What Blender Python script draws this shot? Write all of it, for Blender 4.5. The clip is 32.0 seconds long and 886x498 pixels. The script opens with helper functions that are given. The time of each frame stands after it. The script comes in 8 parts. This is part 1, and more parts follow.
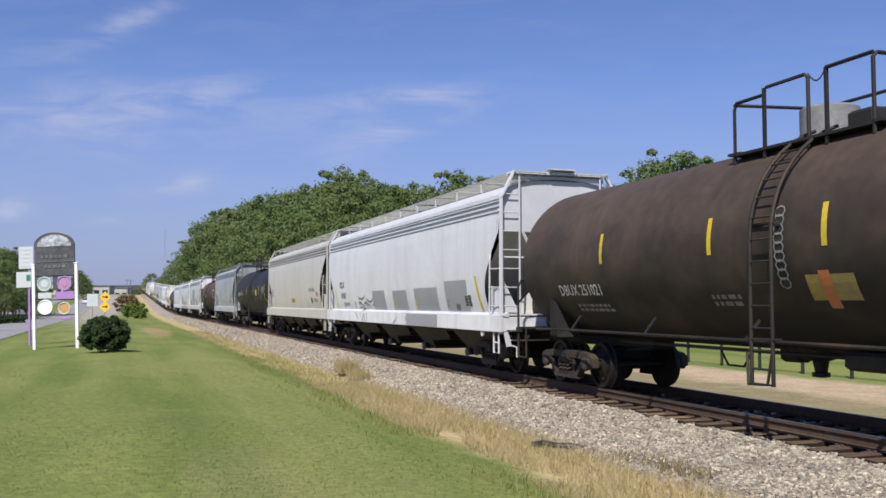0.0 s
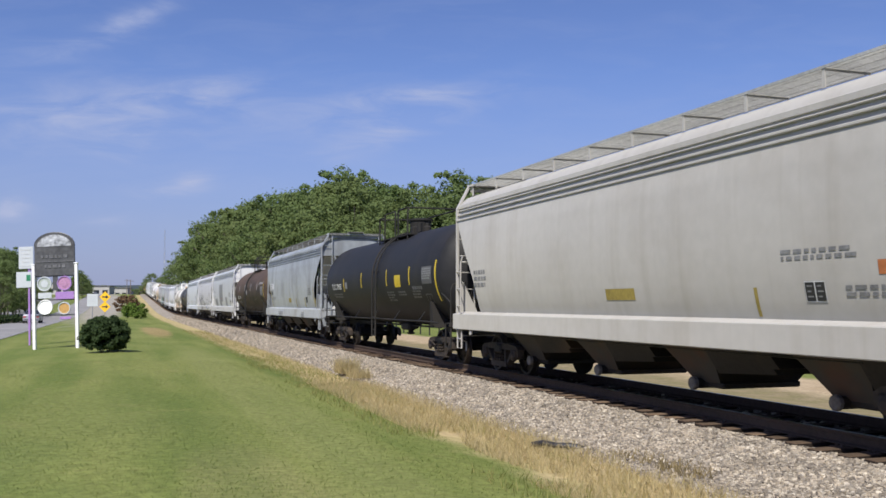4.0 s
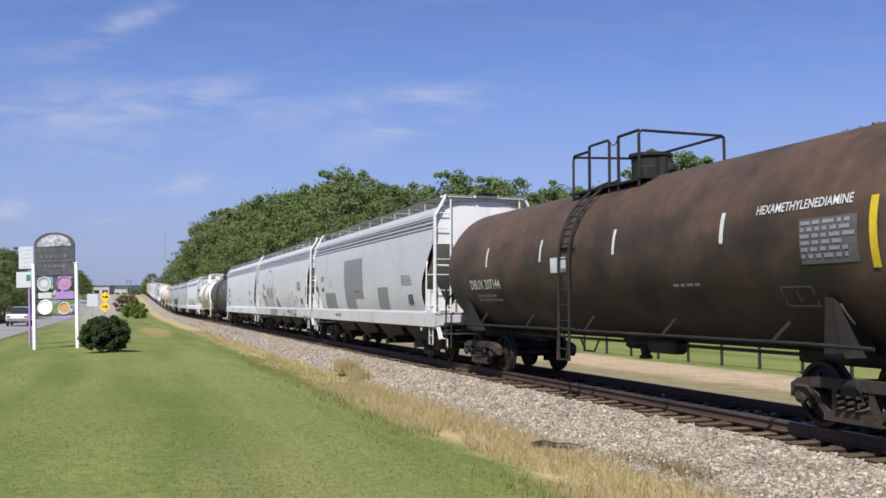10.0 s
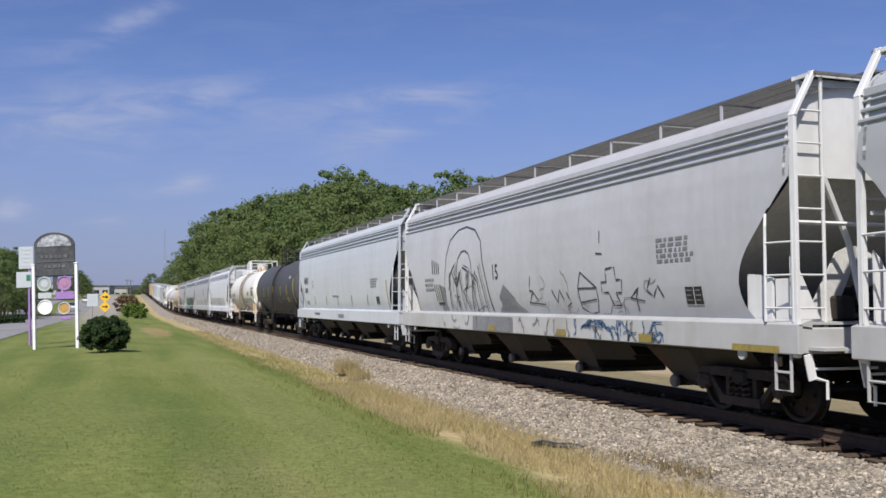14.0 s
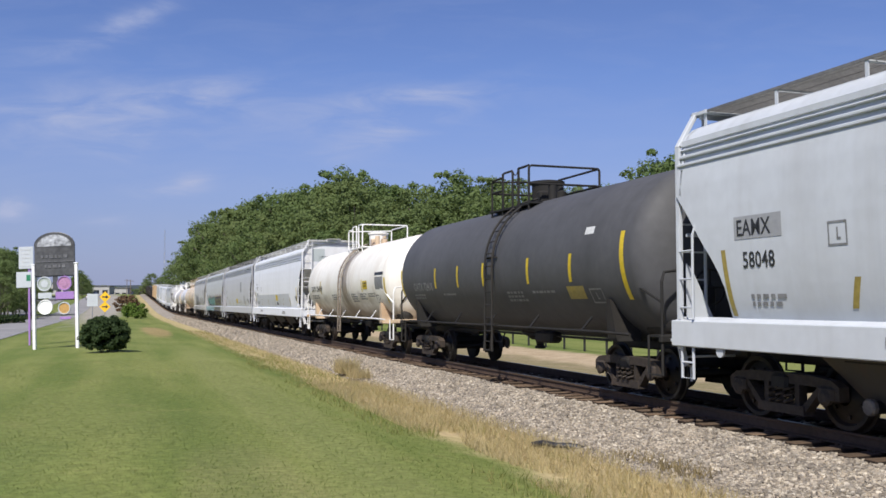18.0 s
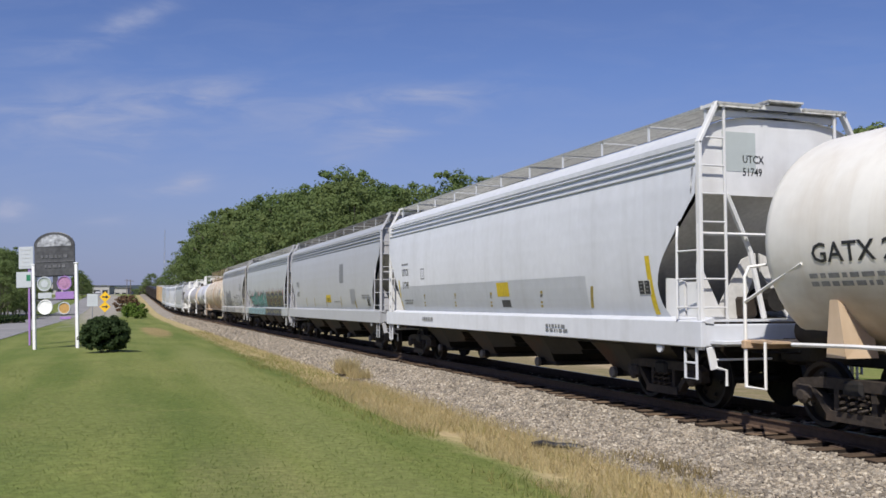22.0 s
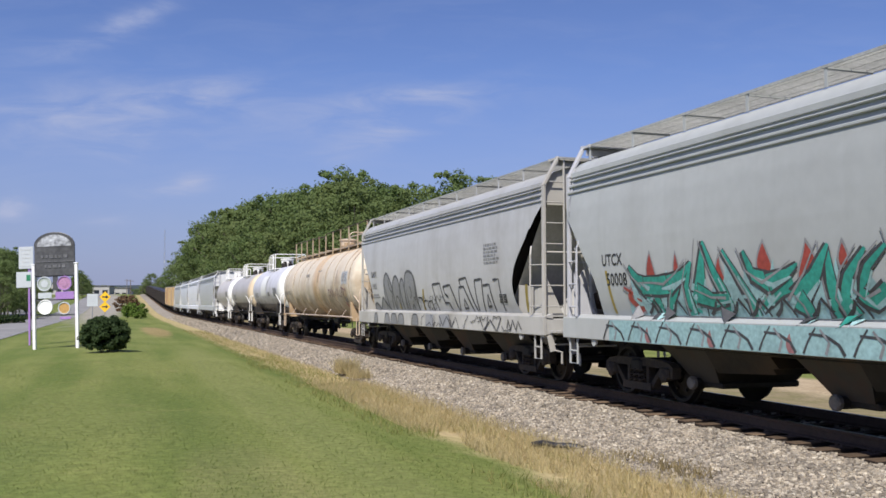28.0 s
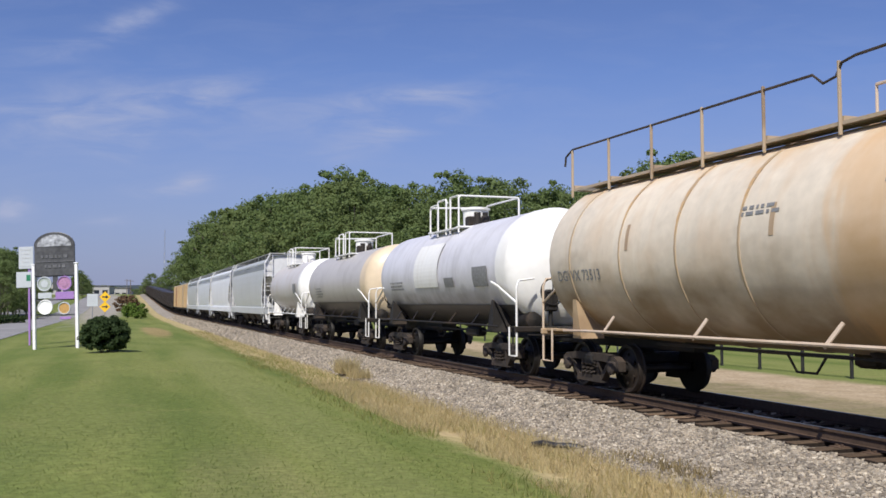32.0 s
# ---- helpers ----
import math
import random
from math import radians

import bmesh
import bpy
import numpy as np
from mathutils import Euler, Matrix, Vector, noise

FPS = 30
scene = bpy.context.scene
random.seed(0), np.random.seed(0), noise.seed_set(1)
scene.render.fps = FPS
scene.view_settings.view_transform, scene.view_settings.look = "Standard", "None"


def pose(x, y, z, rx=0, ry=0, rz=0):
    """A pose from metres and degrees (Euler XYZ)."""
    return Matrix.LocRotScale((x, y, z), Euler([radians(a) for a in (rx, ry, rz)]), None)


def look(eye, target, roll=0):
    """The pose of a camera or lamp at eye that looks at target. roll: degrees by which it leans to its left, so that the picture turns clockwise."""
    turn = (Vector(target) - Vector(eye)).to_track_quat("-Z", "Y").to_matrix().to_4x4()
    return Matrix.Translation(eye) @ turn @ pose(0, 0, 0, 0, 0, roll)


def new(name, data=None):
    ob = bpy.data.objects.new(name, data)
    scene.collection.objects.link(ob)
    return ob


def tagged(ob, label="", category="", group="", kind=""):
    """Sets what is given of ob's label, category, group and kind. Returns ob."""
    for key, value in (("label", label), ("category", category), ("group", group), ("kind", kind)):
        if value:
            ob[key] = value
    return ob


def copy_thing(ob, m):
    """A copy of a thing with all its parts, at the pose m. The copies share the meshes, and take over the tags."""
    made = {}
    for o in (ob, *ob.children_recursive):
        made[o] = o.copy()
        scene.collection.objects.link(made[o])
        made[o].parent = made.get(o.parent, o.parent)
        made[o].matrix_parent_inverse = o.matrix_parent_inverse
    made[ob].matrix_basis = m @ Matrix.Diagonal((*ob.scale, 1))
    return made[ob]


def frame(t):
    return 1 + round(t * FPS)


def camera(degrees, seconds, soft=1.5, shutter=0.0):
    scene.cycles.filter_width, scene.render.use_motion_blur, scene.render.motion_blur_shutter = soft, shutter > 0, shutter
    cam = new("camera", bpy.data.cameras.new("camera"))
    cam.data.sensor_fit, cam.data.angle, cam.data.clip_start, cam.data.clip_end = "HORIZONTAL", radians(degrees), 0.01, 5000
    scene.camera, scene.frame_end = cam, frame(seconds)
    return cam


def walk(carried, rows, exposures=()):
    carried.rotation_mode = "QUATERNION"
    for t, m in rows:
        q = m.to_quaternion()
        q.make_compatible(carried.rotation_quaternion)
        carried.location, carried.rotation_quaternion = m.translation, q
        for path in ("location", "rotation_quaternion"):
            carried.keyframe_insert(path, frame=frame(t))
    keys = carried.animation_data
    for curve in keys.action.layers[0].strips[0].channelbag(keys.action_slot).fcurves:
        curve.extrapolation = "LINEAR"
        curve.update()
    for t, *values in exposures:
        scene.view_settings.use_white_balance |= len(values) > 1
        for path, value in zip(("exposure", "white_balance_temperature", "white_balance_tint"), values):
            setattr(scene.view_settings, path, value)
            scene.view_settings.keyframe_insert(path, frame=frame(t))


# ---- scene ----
# World: rail tops at z = 0, the track's middle at x = 0, the train rolls towards -y. Metres.
SPEED = 8.2
EYE = Vector((-9.8, 0.0, 1.68))
PITCH, YAW = 3.37, 19.10
cam = camera(51.1, 32.0, soft=1.6)
cam_pose = pose(EYE.x, EYE.y, EYE.z, 90 + PITCH, 0, -YAW)
walk(cam, [(0, cam_pose), (32, cam_pose)], exposures=[(0, 0.26), (1, 0.1), (2, 0.05), (3, 0.12), (6, 0.32), (8, 0.32), (10, 0.32), (11, 0.22), (12, 0.14), (14, 0.06), (17, 0.05), (18, 0.18), (20, 0.0), (22, -0.04), (24, 0.03), (28, 0.16), (29, 0.16), (31, 0.1), (32, 0.06)])

# ---- light ----
SUN_WAY = Vector((0.37, 0.54, -0.756)).normalized()
sun = new("sun", bpy.data.lights.new("sun", "SUN"))
sun.data.energy, sun.data.angle, sun.data.color = 4.8, radians(0.53), (1.0, 0.955, 0.88)
sun.matrix_world = look((0, 0, 60), Vector((0, 0, 60)) + SUN_WAY)


def make_world():
    """Clear blue sky with thin streaks of high cloud, each laid in its own direction."""
    w = bpy.data.worlds.new("sky")
    scene.world = w
    w.use_nodes = True
    nt = w.node_tree
    nt.nodes.clear()
    N, L = nt.nodes.new, nt.links.new
    sky = N("ShaderNodeTexSky")
    sky.sky_type, sky.sun_disc = "NISHITA", False
    sky.sun_elevation, sky.sun_rotation = math.asin(-SUN_WAY.z), math.atan2(-SUN_WAY.x, -SUN_WAY.y)
    sky.air_density, sky.dust_density, sky.ozone_density = 1.0, 0.5, 3.0
    geo = N("ShaderNodeTexCoord")
    sep = N("ShaderNodeSeparateXYZ")
    L(geo.outputs["Generated"], sep.inputs[0])

    def m(op, a, b=None, c=None):
        n = N("ShaderNodeMath")
        n.operation = op
        for i, v in enumerate((a, b, c)):
            if v is None:
                continue
            if isinstance(v, (int, float)):
                n.inputs[i].default_value = v
            else:
                L(v, n.inputs[i])
        return n.outputs[0]

    def ranged(v, a, b, c=0.0, d=1.0):
        r = N("ShaderNodeMapRange")
        for k, q in zip(("From Min", "From Max", "To Min", "To Max"), (a, b, c, d)):
            r.inputs[k].default_value = q
        L(v, r.inputs["Value"])
        return r.outputs[0]

    sy, cy = math.sin(radians(YAW)), math.cos(radians(YAW))
    ahead = m("ADD", m("MULTIPLY", sep.outputs["X"], sy), m("MULTIPLY", sep.outputs["Y"], cy))
    front = m("MAXIMUM", ahead, 0.05)
    k = m("DIVIDE", m("SUBTRACT", m("MULTIPLY", sep.outputs["X"], cy), m("MULTIPLY", sep.outputs["Y"], sy)), front)
    e = m("DIVIDE", sep.outputs["Z"], front)
    comb = N("ShaderNodeCombineXYZ")
    L(k, comb.inputs[0])
    L(e, comb.inputs[1])
    mp = N("ShaderNodeMapping")
    mp.inputs["Rotation"].default_value = (0, 0, radians(-14))
    mp.inputs["Scale"].default_value = (9, 38, 1)
    L(comb.outputs[0], mp.inputs["Vector"])
    n1 = N("ShaderNodeTexNoise")
    n1.inputs["Scale"].default_value, n1.inputs["Detail"].default_value = 1.0, 7
    n1.inputs["Roughness"].default_value, n1.inputs["Distortion"].default_value = 0.6, 0.6
    L(mp.outputs[0], n1.inputs["Vector"])
    wisp = ranged(n1.outputs["Fac"], 0.36, 0.68, 0.1, 1.25)
    total = None
    for ck, ce, half, thick, lean, amount in CLOUDS:
        ca, sa = math.cos(radians(lean)), math.sin(radians(lean))
        dk, de = m("SUBTRACT", k, ck), m("SUBTRACT", e, ce)
        a = m("DIVIDE", m("ADD", m("MULTIPLY", dk, ca), m("MULTIPLY", de, sa)), half)
        b = m("DIVIDE", m("SUBTRACT", m("MULTIPLY", de, ca), m("MULTIPLY", dk, sa)), thick)
        g = m("POWER", 2.718, m("MULTIPLY", m("ADD", m("MULTIPLY", a, a), m("MULTIPLY", b, b)), -1.0))
        g = m("MULTIPLY", g, amount)
        total = g if total is None else m("ADD", total, g)
    thin = m("ADD", m("MULTIPLY", total, wisp), ranged(n1.outputs["Fac"], 0.45, 0.8, 0.0, 0.10))
    thin = m("MULTIPLY", thin, ranged(ahead, 0.05, 0.3))
    haze = N("ShaderNodeMixRGB")
    haze.inputs["Color2"].default_value = HAZE
    L(ranged(sep.outputs["Z"], 0.0, 0.24, 0.85, 0.0), haze.inputs["Fac"])
    mix = N("ShaderNodeMixRGB")
    mix.inputs["Color2"].default_value = CLOUD_WHITE
    L(m("MINIMUM", thin, 0.85), mix.inputs["Fac"])
    tint = N("ShaderNodeMixRGB")
    tint.blend_type = "MULTIPLY"
    tint.inputs["Fac"].default_value = 1.0
    tint.inputs["Color2"].default_value = SKY_TINT
    L(sky.outputs[0], tint.inputs["Color1"])
    L(tint.outputs[0], haze.inputs["Color1"])
    L(haze.outputs[0], mix.inputs["Color1"])
    bg = N("ShaderNodeBackground")
    bg.inputs["Strength"].default_value = SKY_STRENGTH
    L(mix.outputs[0], bg.inputs["Color"])
    out = N("ShaderNodeOutputWorld")
    L(bg.outputs[0], out.inputs["Surface"])


SKY_STRENGTH, SKY_TINT, CLOUD_WHITE, HAZE = 0.075, (0.95, 0.98, 1.37, 1), (5.2, 5.8, 8.2, 1), (3.2, 3.7, 6.2, 1)
# sideways and upward slope from the eye, half length, half thickness, lean, density
CLOUDS = [(-0.35, 0.306, 0.055, 0.012, 23, 0.5), (-0.44, 0.273, 0.06, 0.012, 5, 0.3), (-0.356, 0.209, 0.15, 0.03, 4, 0.6), (-0.252, 0.23, 0.045, 0.012, 10, 0.35), (-0.03, 0.227, 0.08, 0.008, 4, 0.5), (-0.1, 0.205, 0.09, 0.02, 10, 0.35),
          (-0.05, 0.19, 0.09, 0.016, 20, 0.55), (-0.347, 0.172, 0.04, 0.014, 0, 0.5), (-0.272, 0.13, 0.02, 0.01, 10, 0.9), (-0.315, 0.122, 0.035, 0.007, 0, 0.5), (-0.469, 0.101, 0.02, 0.012, 10, 0.9), (-0.365, 0.089, 0.025, 0.006, 0, 0.4)]
make_world()


# ---- materials ----
def mat(name, col, rough=0.6, metal=0.0, var=0.25, big=0.6, fine=14.0, bump=0.15, stain=None, stain_amt=0.5,
        stretch=(1, 1, 1), streak=None, streak_amt=0.4, vary=0.0, spec=0.5, coords="Object"):
    """Paint or stuff with grain at two scales, stains and vertical streaks."""
    m = bpy.data.materials.new(name)
    m.use_nodes = True
    nt = m.node_tree
    N, L = nt.nodes.new, nt.links.new
    b = nt.nodes["Principled BSDF"]
    b.inputs["Roughness"].default_value, b.inputs["Metallic"].default_value = rough, metal
    b.inputs["Specular IOR Level"].default_value = spec
    tc = N("ShaderNodeTexCoord") if coords == "Object" else N("ShaderNodeNewGeometry")
    vec = tc.outputs["Object"] if coords == "Object" else tc.outputs["Position"]
    mp = N("ShaderNodeMapping")
    mp.inputs["Scale"].default_value = stretch
    L(vec, mp.inputs["Vector"])

    def noisy(scale, detail, src):
        n = N("ShaderNodeTexNoise")
        n.inputs["Scale"].default_value, n.inputs["Detail"].default_value = scale, detail
        L(src, n.inputs["Vector"])
        return n.outputs["Fac"]

    a, f = noisy(big, 5, mp.outputs[0]), noisy(fine, 4, mp.outputs[0])
    add = N("ShaderNodeMath")
    add.operation = "ADD"
    L(a, add.inputs[0])
    L(f, add.inputs[1])
    rng = N("ShaderNodeMapRange")
    rng.inputs["From Min"].default_value, rng.inputs["From Max"].default_value = 0.7, 1.3
    rng.inputs["To Min"].default_value, rng.inputs["To Max"].default_value = 1 - var, 1 + var
    L(add.outputs[0], rng.inputs["Value"])
    mul = N("ShaderNodeMixRGB")
    mul.blend_type = "MULTIPLY"
    mul.inputs["Fac"].default_value = 1
    mul.inputs["Color1"].default_value = (*col, 1)
    L(rng.outputs[0], mul.inputs["Color2"])
    out = mul.outputs[0]
    if vary:
        oi = N("ShaderNodeObjectInfo")
        vr = N("ShaderNodeMapRange")
        vr.inputs["To Min"].default_value, vr.inputs["To Max"].default_value = 1 - vary, 1 + vary
        L(oi.outputs["Random"], vr.inputs["Value"])
        mv = N("ShaderNodeMixRGB")
        mv.blend_type = "MULTIPLY"
        mv.inputs["Fac"].default_value = 1
        L(out, mv.inputs["Color1"])
        L(vr.outputs[0], mv.inputs["Color2"])
        out = mv.outputs[0]
    for c, amt, scale, st, lo in ((stain, stain_amt, 0.9, (1, 1, 1), 0.5), (streak, streak_amt, 1.0, (1.5, 3.2, 0.22), 0.5)):
        if c is None:
            continue
        m2 = N("ShaderNodeMapping")
        m2.inputs["Scale"].default_value = st
        L(vec, m2.inputs["Vector"])
        n = noisy(scale, 7, m2.outputs[0])
        r = N("ShaderNodeMapRange")
        r.inputs["From Min"].default_value, r.inputs["From Max"].default_value = lo, lo + 0.2
        r.inputs["To Max"].default_value = amt
        L(n, r.inputs["Value"])
        mx = N("ShaderNodeMixRGB")
        L(r.outputs[0], mx.inputs["Fac"])
        L(out, mx.inputs["Color1"])
        mx.inputs["Color2"].default_value = (*c, 1)
        out = mx.outputs[0]
    L(out, b.inputs["Base Color"])
    if bump:
        bp = N("ShaderNodeBump")
        bp.inputs["Strength"].default_value, bp.inputs["Distance"].default_value = bump, 0.02
        L(f, bp.inputs["Height"])
        L(bp.outputs[0], b.inputs["Normal"])
    return m
# ---- lie of the land ----
def rise(y):
    """Height of the rails: level, then a long climb to a crest far off."""
    if y < 140:
        return 0.0
    if y < 220:
        return 0.00017 * (y - 140) ** 2
    if y < 380:
        return 1.088 + 0.0272 * (y - 220)
    return 5.44 + 0.0272 * (y - 380) - 0.00045 * (y - 380) ** 2 if y < 470 else 5.44 + 2.448 - 3.645 - 0.0538 * (y - 470) if y < 520 else 1.55


def lerp(x, pts):
    for (a, va), (b, vb) in zip(pts, pts[1:]):
        if x <= b:
            k = min(max((x - a) / (b - a), 0), 1)
            return va + (vb - va) * k
    return pts[-1][1]


CROSS = [(-400, -0.3), (-30, -0.5), (-17, -0.5), (-13, -0.36), (-9.8, -0.25), (-6, -0.42), (-4.2, -0.62), (-3.4, -0.62),
         (3.4, -0.62), (5.0, -0.75), (7.5, -0.92), (20, -0.9), (60, -0.4), (120, 1), (900, 3)]


def land(x, y):
    z = lerp(x, CROSS) + rise(y)
    # the wooded hill beside the line
    d = x + (y - 60) * 0.22 - 50
    k = min(max(d / 60, 0), 1)
    z += 7 * k * k * (3 - 2 * k) * min(max((300 - y) / 90, 0), 1)
    return z


def mesh_of(name, verts, faces, material, smooth=False):
    me = bpy.data.meshes.new(name)
    me.from_pydata(verts, [], faces)
    if material:
        me.materials.append(material)
    if smooth:
        me.polygons.foreach_set("use_smooth", [True] * len(me.polygons))
    me.update()
    return me


def sheet(name, xs, ys, zf, material):
    verts = [(x, y, zf(x, y)) for y in ys for x in xs]
    n = len(xs)
    faces = [(j * n + i, j * n + i + 1, j * n + n + i + 1, j * n + n + i) for j in range(len(ys) - 1) for i in range(n - 1)]
    return new(name, mesh_of(name, verts, faces, material, True))
# ---- building blocks ----
class Geo:
    """Gathers pieces of one mesh."""

    def __init__(self):
        self.v, self.f = [], []

    def add(self, verts, faces):
        n = len(self.v)
        self.v += [tuple(p) for p in verts]
        self.f += [tuple(i + n for i in q) for q in faces]
        return self

    def box(self, c, s, rot=(0, 0, 0), bev=0.0):
        x, y, z = (k / 2 for k in s)
        m = Matrix.LocRotScale(c, Euler([radians(a) for a in rot]), None)
        if bev <= 0:
            vs = [(a, b, d) for d in (-z, z) for a, b in ((-x, -y), (x, -y), (x, y), (-x, y))]
            fs = [(3, 2, 1, 0), (4, 5, 6, 7), (0, 1, 5, 4), (1, 2, 6, 5), (2, 3, 7, 6), (3, 0, 4, 7)]
        else:
            rings = ((-z, bev), (-z + bev, 0), (z - bev, 0), (z, bev))
            vs, fs = [], []
            for h, i in rings:
                a, b, q = x - i, y - i, bev
                vs += [(-a + q, -b, h), (a - q, -b, h), (a, -b + q, h), (a, b - q, h), (a - q, b, h), (-a + q, b, h), (-a, b - q, h), (-a, -b + q, h)]
            for r in range(3):
                fs += [(r * 8 + i, r * 8 + (i + 1) % 8, r * 8 + 8 + (i + 1) % 8, r * 8 + 8 + i) for i in range(8)]
            fs += [tuple(range(7, -1, -1)), tuple(range(24, 32))]
        return self.add([m @ Vector(p) for p in vs], fs)

    def tube(self, pts, r, n=6, closed=False, caps=True):
        pts = [Vector(p) for p in pts]
        base = len(self.v)
        side = None
        for i, p in enumerate(pts):
            a = pts[i - 1] if i else (pts[-1] if closed else p)
            b = pts[i + 1] if i + 1 < len(pts) else (pts[0] if closed else p)
            d = (b - a).normalized()
            if side is None:
                side = d.cross(Vector((0, 0, 1)) if abs(d.z) < 0.9 else Vector((1, 0, 0))).normalized()
            side = (side - d * side.dot(d)).normalized()
            up = d.cross(side)
            for k in range(n):
                w = 2 * math.pi * k / n
                q = p + (side * math.cos(w) + up * math.sin(w)) * r
                self.v.append(tuple(q))
        m = len(pts)
        for i in range(m if closed else m - 1):
            j = (i + 1) % m
            self.f += [(base + i * n + k, base + i * n + (k + 1) % n, base + j * n + (k + 1) % n, base + j * n + k) for k in range(n)]
        if caps and not closed:
            self.f += [tuple(base + k for k in range(n - 1, -1, -1)), tuple(base + (m - 1) * n + k for k in range(n))]
        return self

    def lathe(self, prof, n=24, axis="z", at=(0, 0, 0)):
        """prof: rows of (radius, height along the axis)."""
        base = len(self.v)
        for r, h in prof:
            for k in range(n):
                w = 2 * math.pi * k / n
                a, b = r * math.cos(w), r * math.sin(w)
                p = (a, b, h) if axis == "z" else (a, h, b) if axis == "y" else (h, a, b)
                self.v.append((p[0] + at[0], p[1] + at[1], p[2] + at[2]))
        for i in range(len(prof) - 1):
            self.f += [(base + i * n + k, base + i * n + (k + 1) % n, base + (i + 1) * n + (k + 1) % n, base + (i + 1) * n + k) for k in range(n)]
        if prof[0][0] > 1e-4:
            self.f.append(tuple(base + k for k in range(n - 1, -1, -1)))
        if prof[-1][0] > 1e-4:
            self.f.append(tuple(base + (len(prof) - 1) * n + k for k in range(n)))
        return self

    def grid(self, rows):
        """Rows of equally many points, as one skin."""
        base, n = len(self.v), len(rows[0])
        for r in rows:
            self.v += [tuple(p) for p in r]
        self.f += [(base + j * n + i, base + j * n + i + 1, base + (j + 1) * n + i + 1, base + (j + 1) * n + i) for j in range(len(rows) - 1) for i in range(n - 1)]
        return self

    def prism(self, outline, x0, x1):
        """An outline of (y, z), thick from x0 to x1."""
        n = len(outline)
        self.add([(x0, y, z) for y, z in outline] + [(x1, y, z) for y, z in outline],
                 [tuple(range(n)), tuple(range(2 * n - 1, n - 1, -1))] + [(i, i + n, (i + 1) % n + n, (i + 1) % n) for i in range(n)])
        return self

    def weld(self):
        """Joins corners that meet."""
        seen, where, keep = {}, [], []
        for p in self.v:
            k = tuple(round(c, 4) for c in p)
            if k not in seen:
                seen[k] = len(keep)
                keep.append(p)
            where.append(seen[k])
        self.v = keep
        self.f = [q for q in (tuple(dict.fromkeys(where[i] for i in q)) for q in self.f) if len(q) > 2]
        return self

    def mesh(self, name, material, smooth=False):
        me = mesh_of(name, self.v, self.f, material)
        if smooth:
            me.polygons.foreach_set("use_smooth", [True] * len(me.polygons))
            me.set_sharp_from_angle(angle=radians(38))
        return me


def part(name, geo, material, parent, label="", smooth=False):
    me = geo.mesh(name, material, smooth) if isinstance(geo, Geo) else geo
    ob = new(name, me)
    ob.parent = parent
    if label:
        ob["label"] = label
    return ob


def thing(name, at, label, category, group="", kind=""):
    ob = new(name)
    ob.empty_display_size = 0.3
    ob.matrix_basis = at
    return tagged(ob, label, category, group, kind)


WORDS = {}


def word_mesh(s, height):
    """Flat letters as triangles in the plane (x, y), of that height."""
    if s not in WORDS:
        cu = bpy.data.curves.new("letters", "FONT")
        cu.body, cu.size, cu.resolution_u, cu.offset = s, 1.0, 2, 0.012
        ob = bpy.data.objects.new("letters", cu)
        scene.collection.objects.link(ob)
        dg = bpy.context.evaluated_depsgraph_get()
        me = bpy.data.meshes.new_from_object(ob.evaluated_get(dg))
        WORDS[s] = ([tuple(v.co) for v in me.vertices], [tuple(p.vertices) for p in me.polygons])
        bpy.data.objects.remove(ob)
    vs, fs = WORDS[s]
    k = height / 0.69
    return [(x * k, y * k) for x, y, _ in vs], fs


# ---- paints ----
def paint(name, col, dirt=(0.12, 0.1, 0.08), amt=0.25, rough=0.38, var=0.05, streak_amt=0.22, bump=0.02, spec=0.45, chalk=0.0, **kw):
    """Chalky, weathered car paint."""
    m = mat(name, col, rough, spec=spec, var=var, big=0.35, fine=5.0, bump=bump, stain=dirt, stain_amt=amt, streak=dirt, streak_amt=streak_amt, **kw)
    m.node_tree.nodes["Principled BSDF"].inputs["Diffuse Roughness"].default_value = chalk
    return m


def grating(m, solid):
    """Bar grating: slots right through the sheet, let through by alpha."""
    nt = m.node_tree
    N, L = nt.nodes.new, nt.links.new
    tc, sep = N("ShaderNodeTexCoord"), N("ShaderNodeSeparateXYZ")
    L(tc.outputs["Object"], sep.inputs[0])
    k = N("ShaderNodeMath")
    k.operation = "PINGPONG"
    k.inputs[1].default_value = 0.02
    L(sep.outputs["Y"], k.inputs[0])
    c = N("ShaderNodeMath")
    c.operation = "LESS_THAN"
    c.inputs[1].default_value = 0.02 * solid
    L(k.outputs[0], c.inputs[0])
    L(c.outputs[0], nt.nodes["Principled BSDF"].inputs["Alpha"])
    return m


M_STEEL = mat("grimy_steel", (0.02, 0.0175, 0.0155), 0.7, 0.2, var=0.4, stain=(0.09, 0.055, 0.03), stain_amt=0.5)
M_RUST = mat("rusty_casting", (0.045, 0.034, 0.026), 0.8, 0.1, var=0.4, stain=(0.1, 0.064, 0.04), stain_amt=0.6, bump=0.4)
M_WHEEL = mat("wheel_steel", (0.017, 0.015, 0.0135), 0.6, 0.4, var=0.4, stain=(0.07, 0.045, 0.03), stain_amt=0.6)
M_BAR, M_BAR_DARK = mat("galvanised_bar", (0.4, 0.4, 0.385), 0.6, 0.1, var=0.25), mat("dark_bar", (0.15, 0.147, 0.143), 0.7, 0.1, var=0.3)
M_GRATE = grating(mat("walkway_grating", (0.46, 0.46, 0.45), 0.7, 0.1, var=0.3), 0.88)
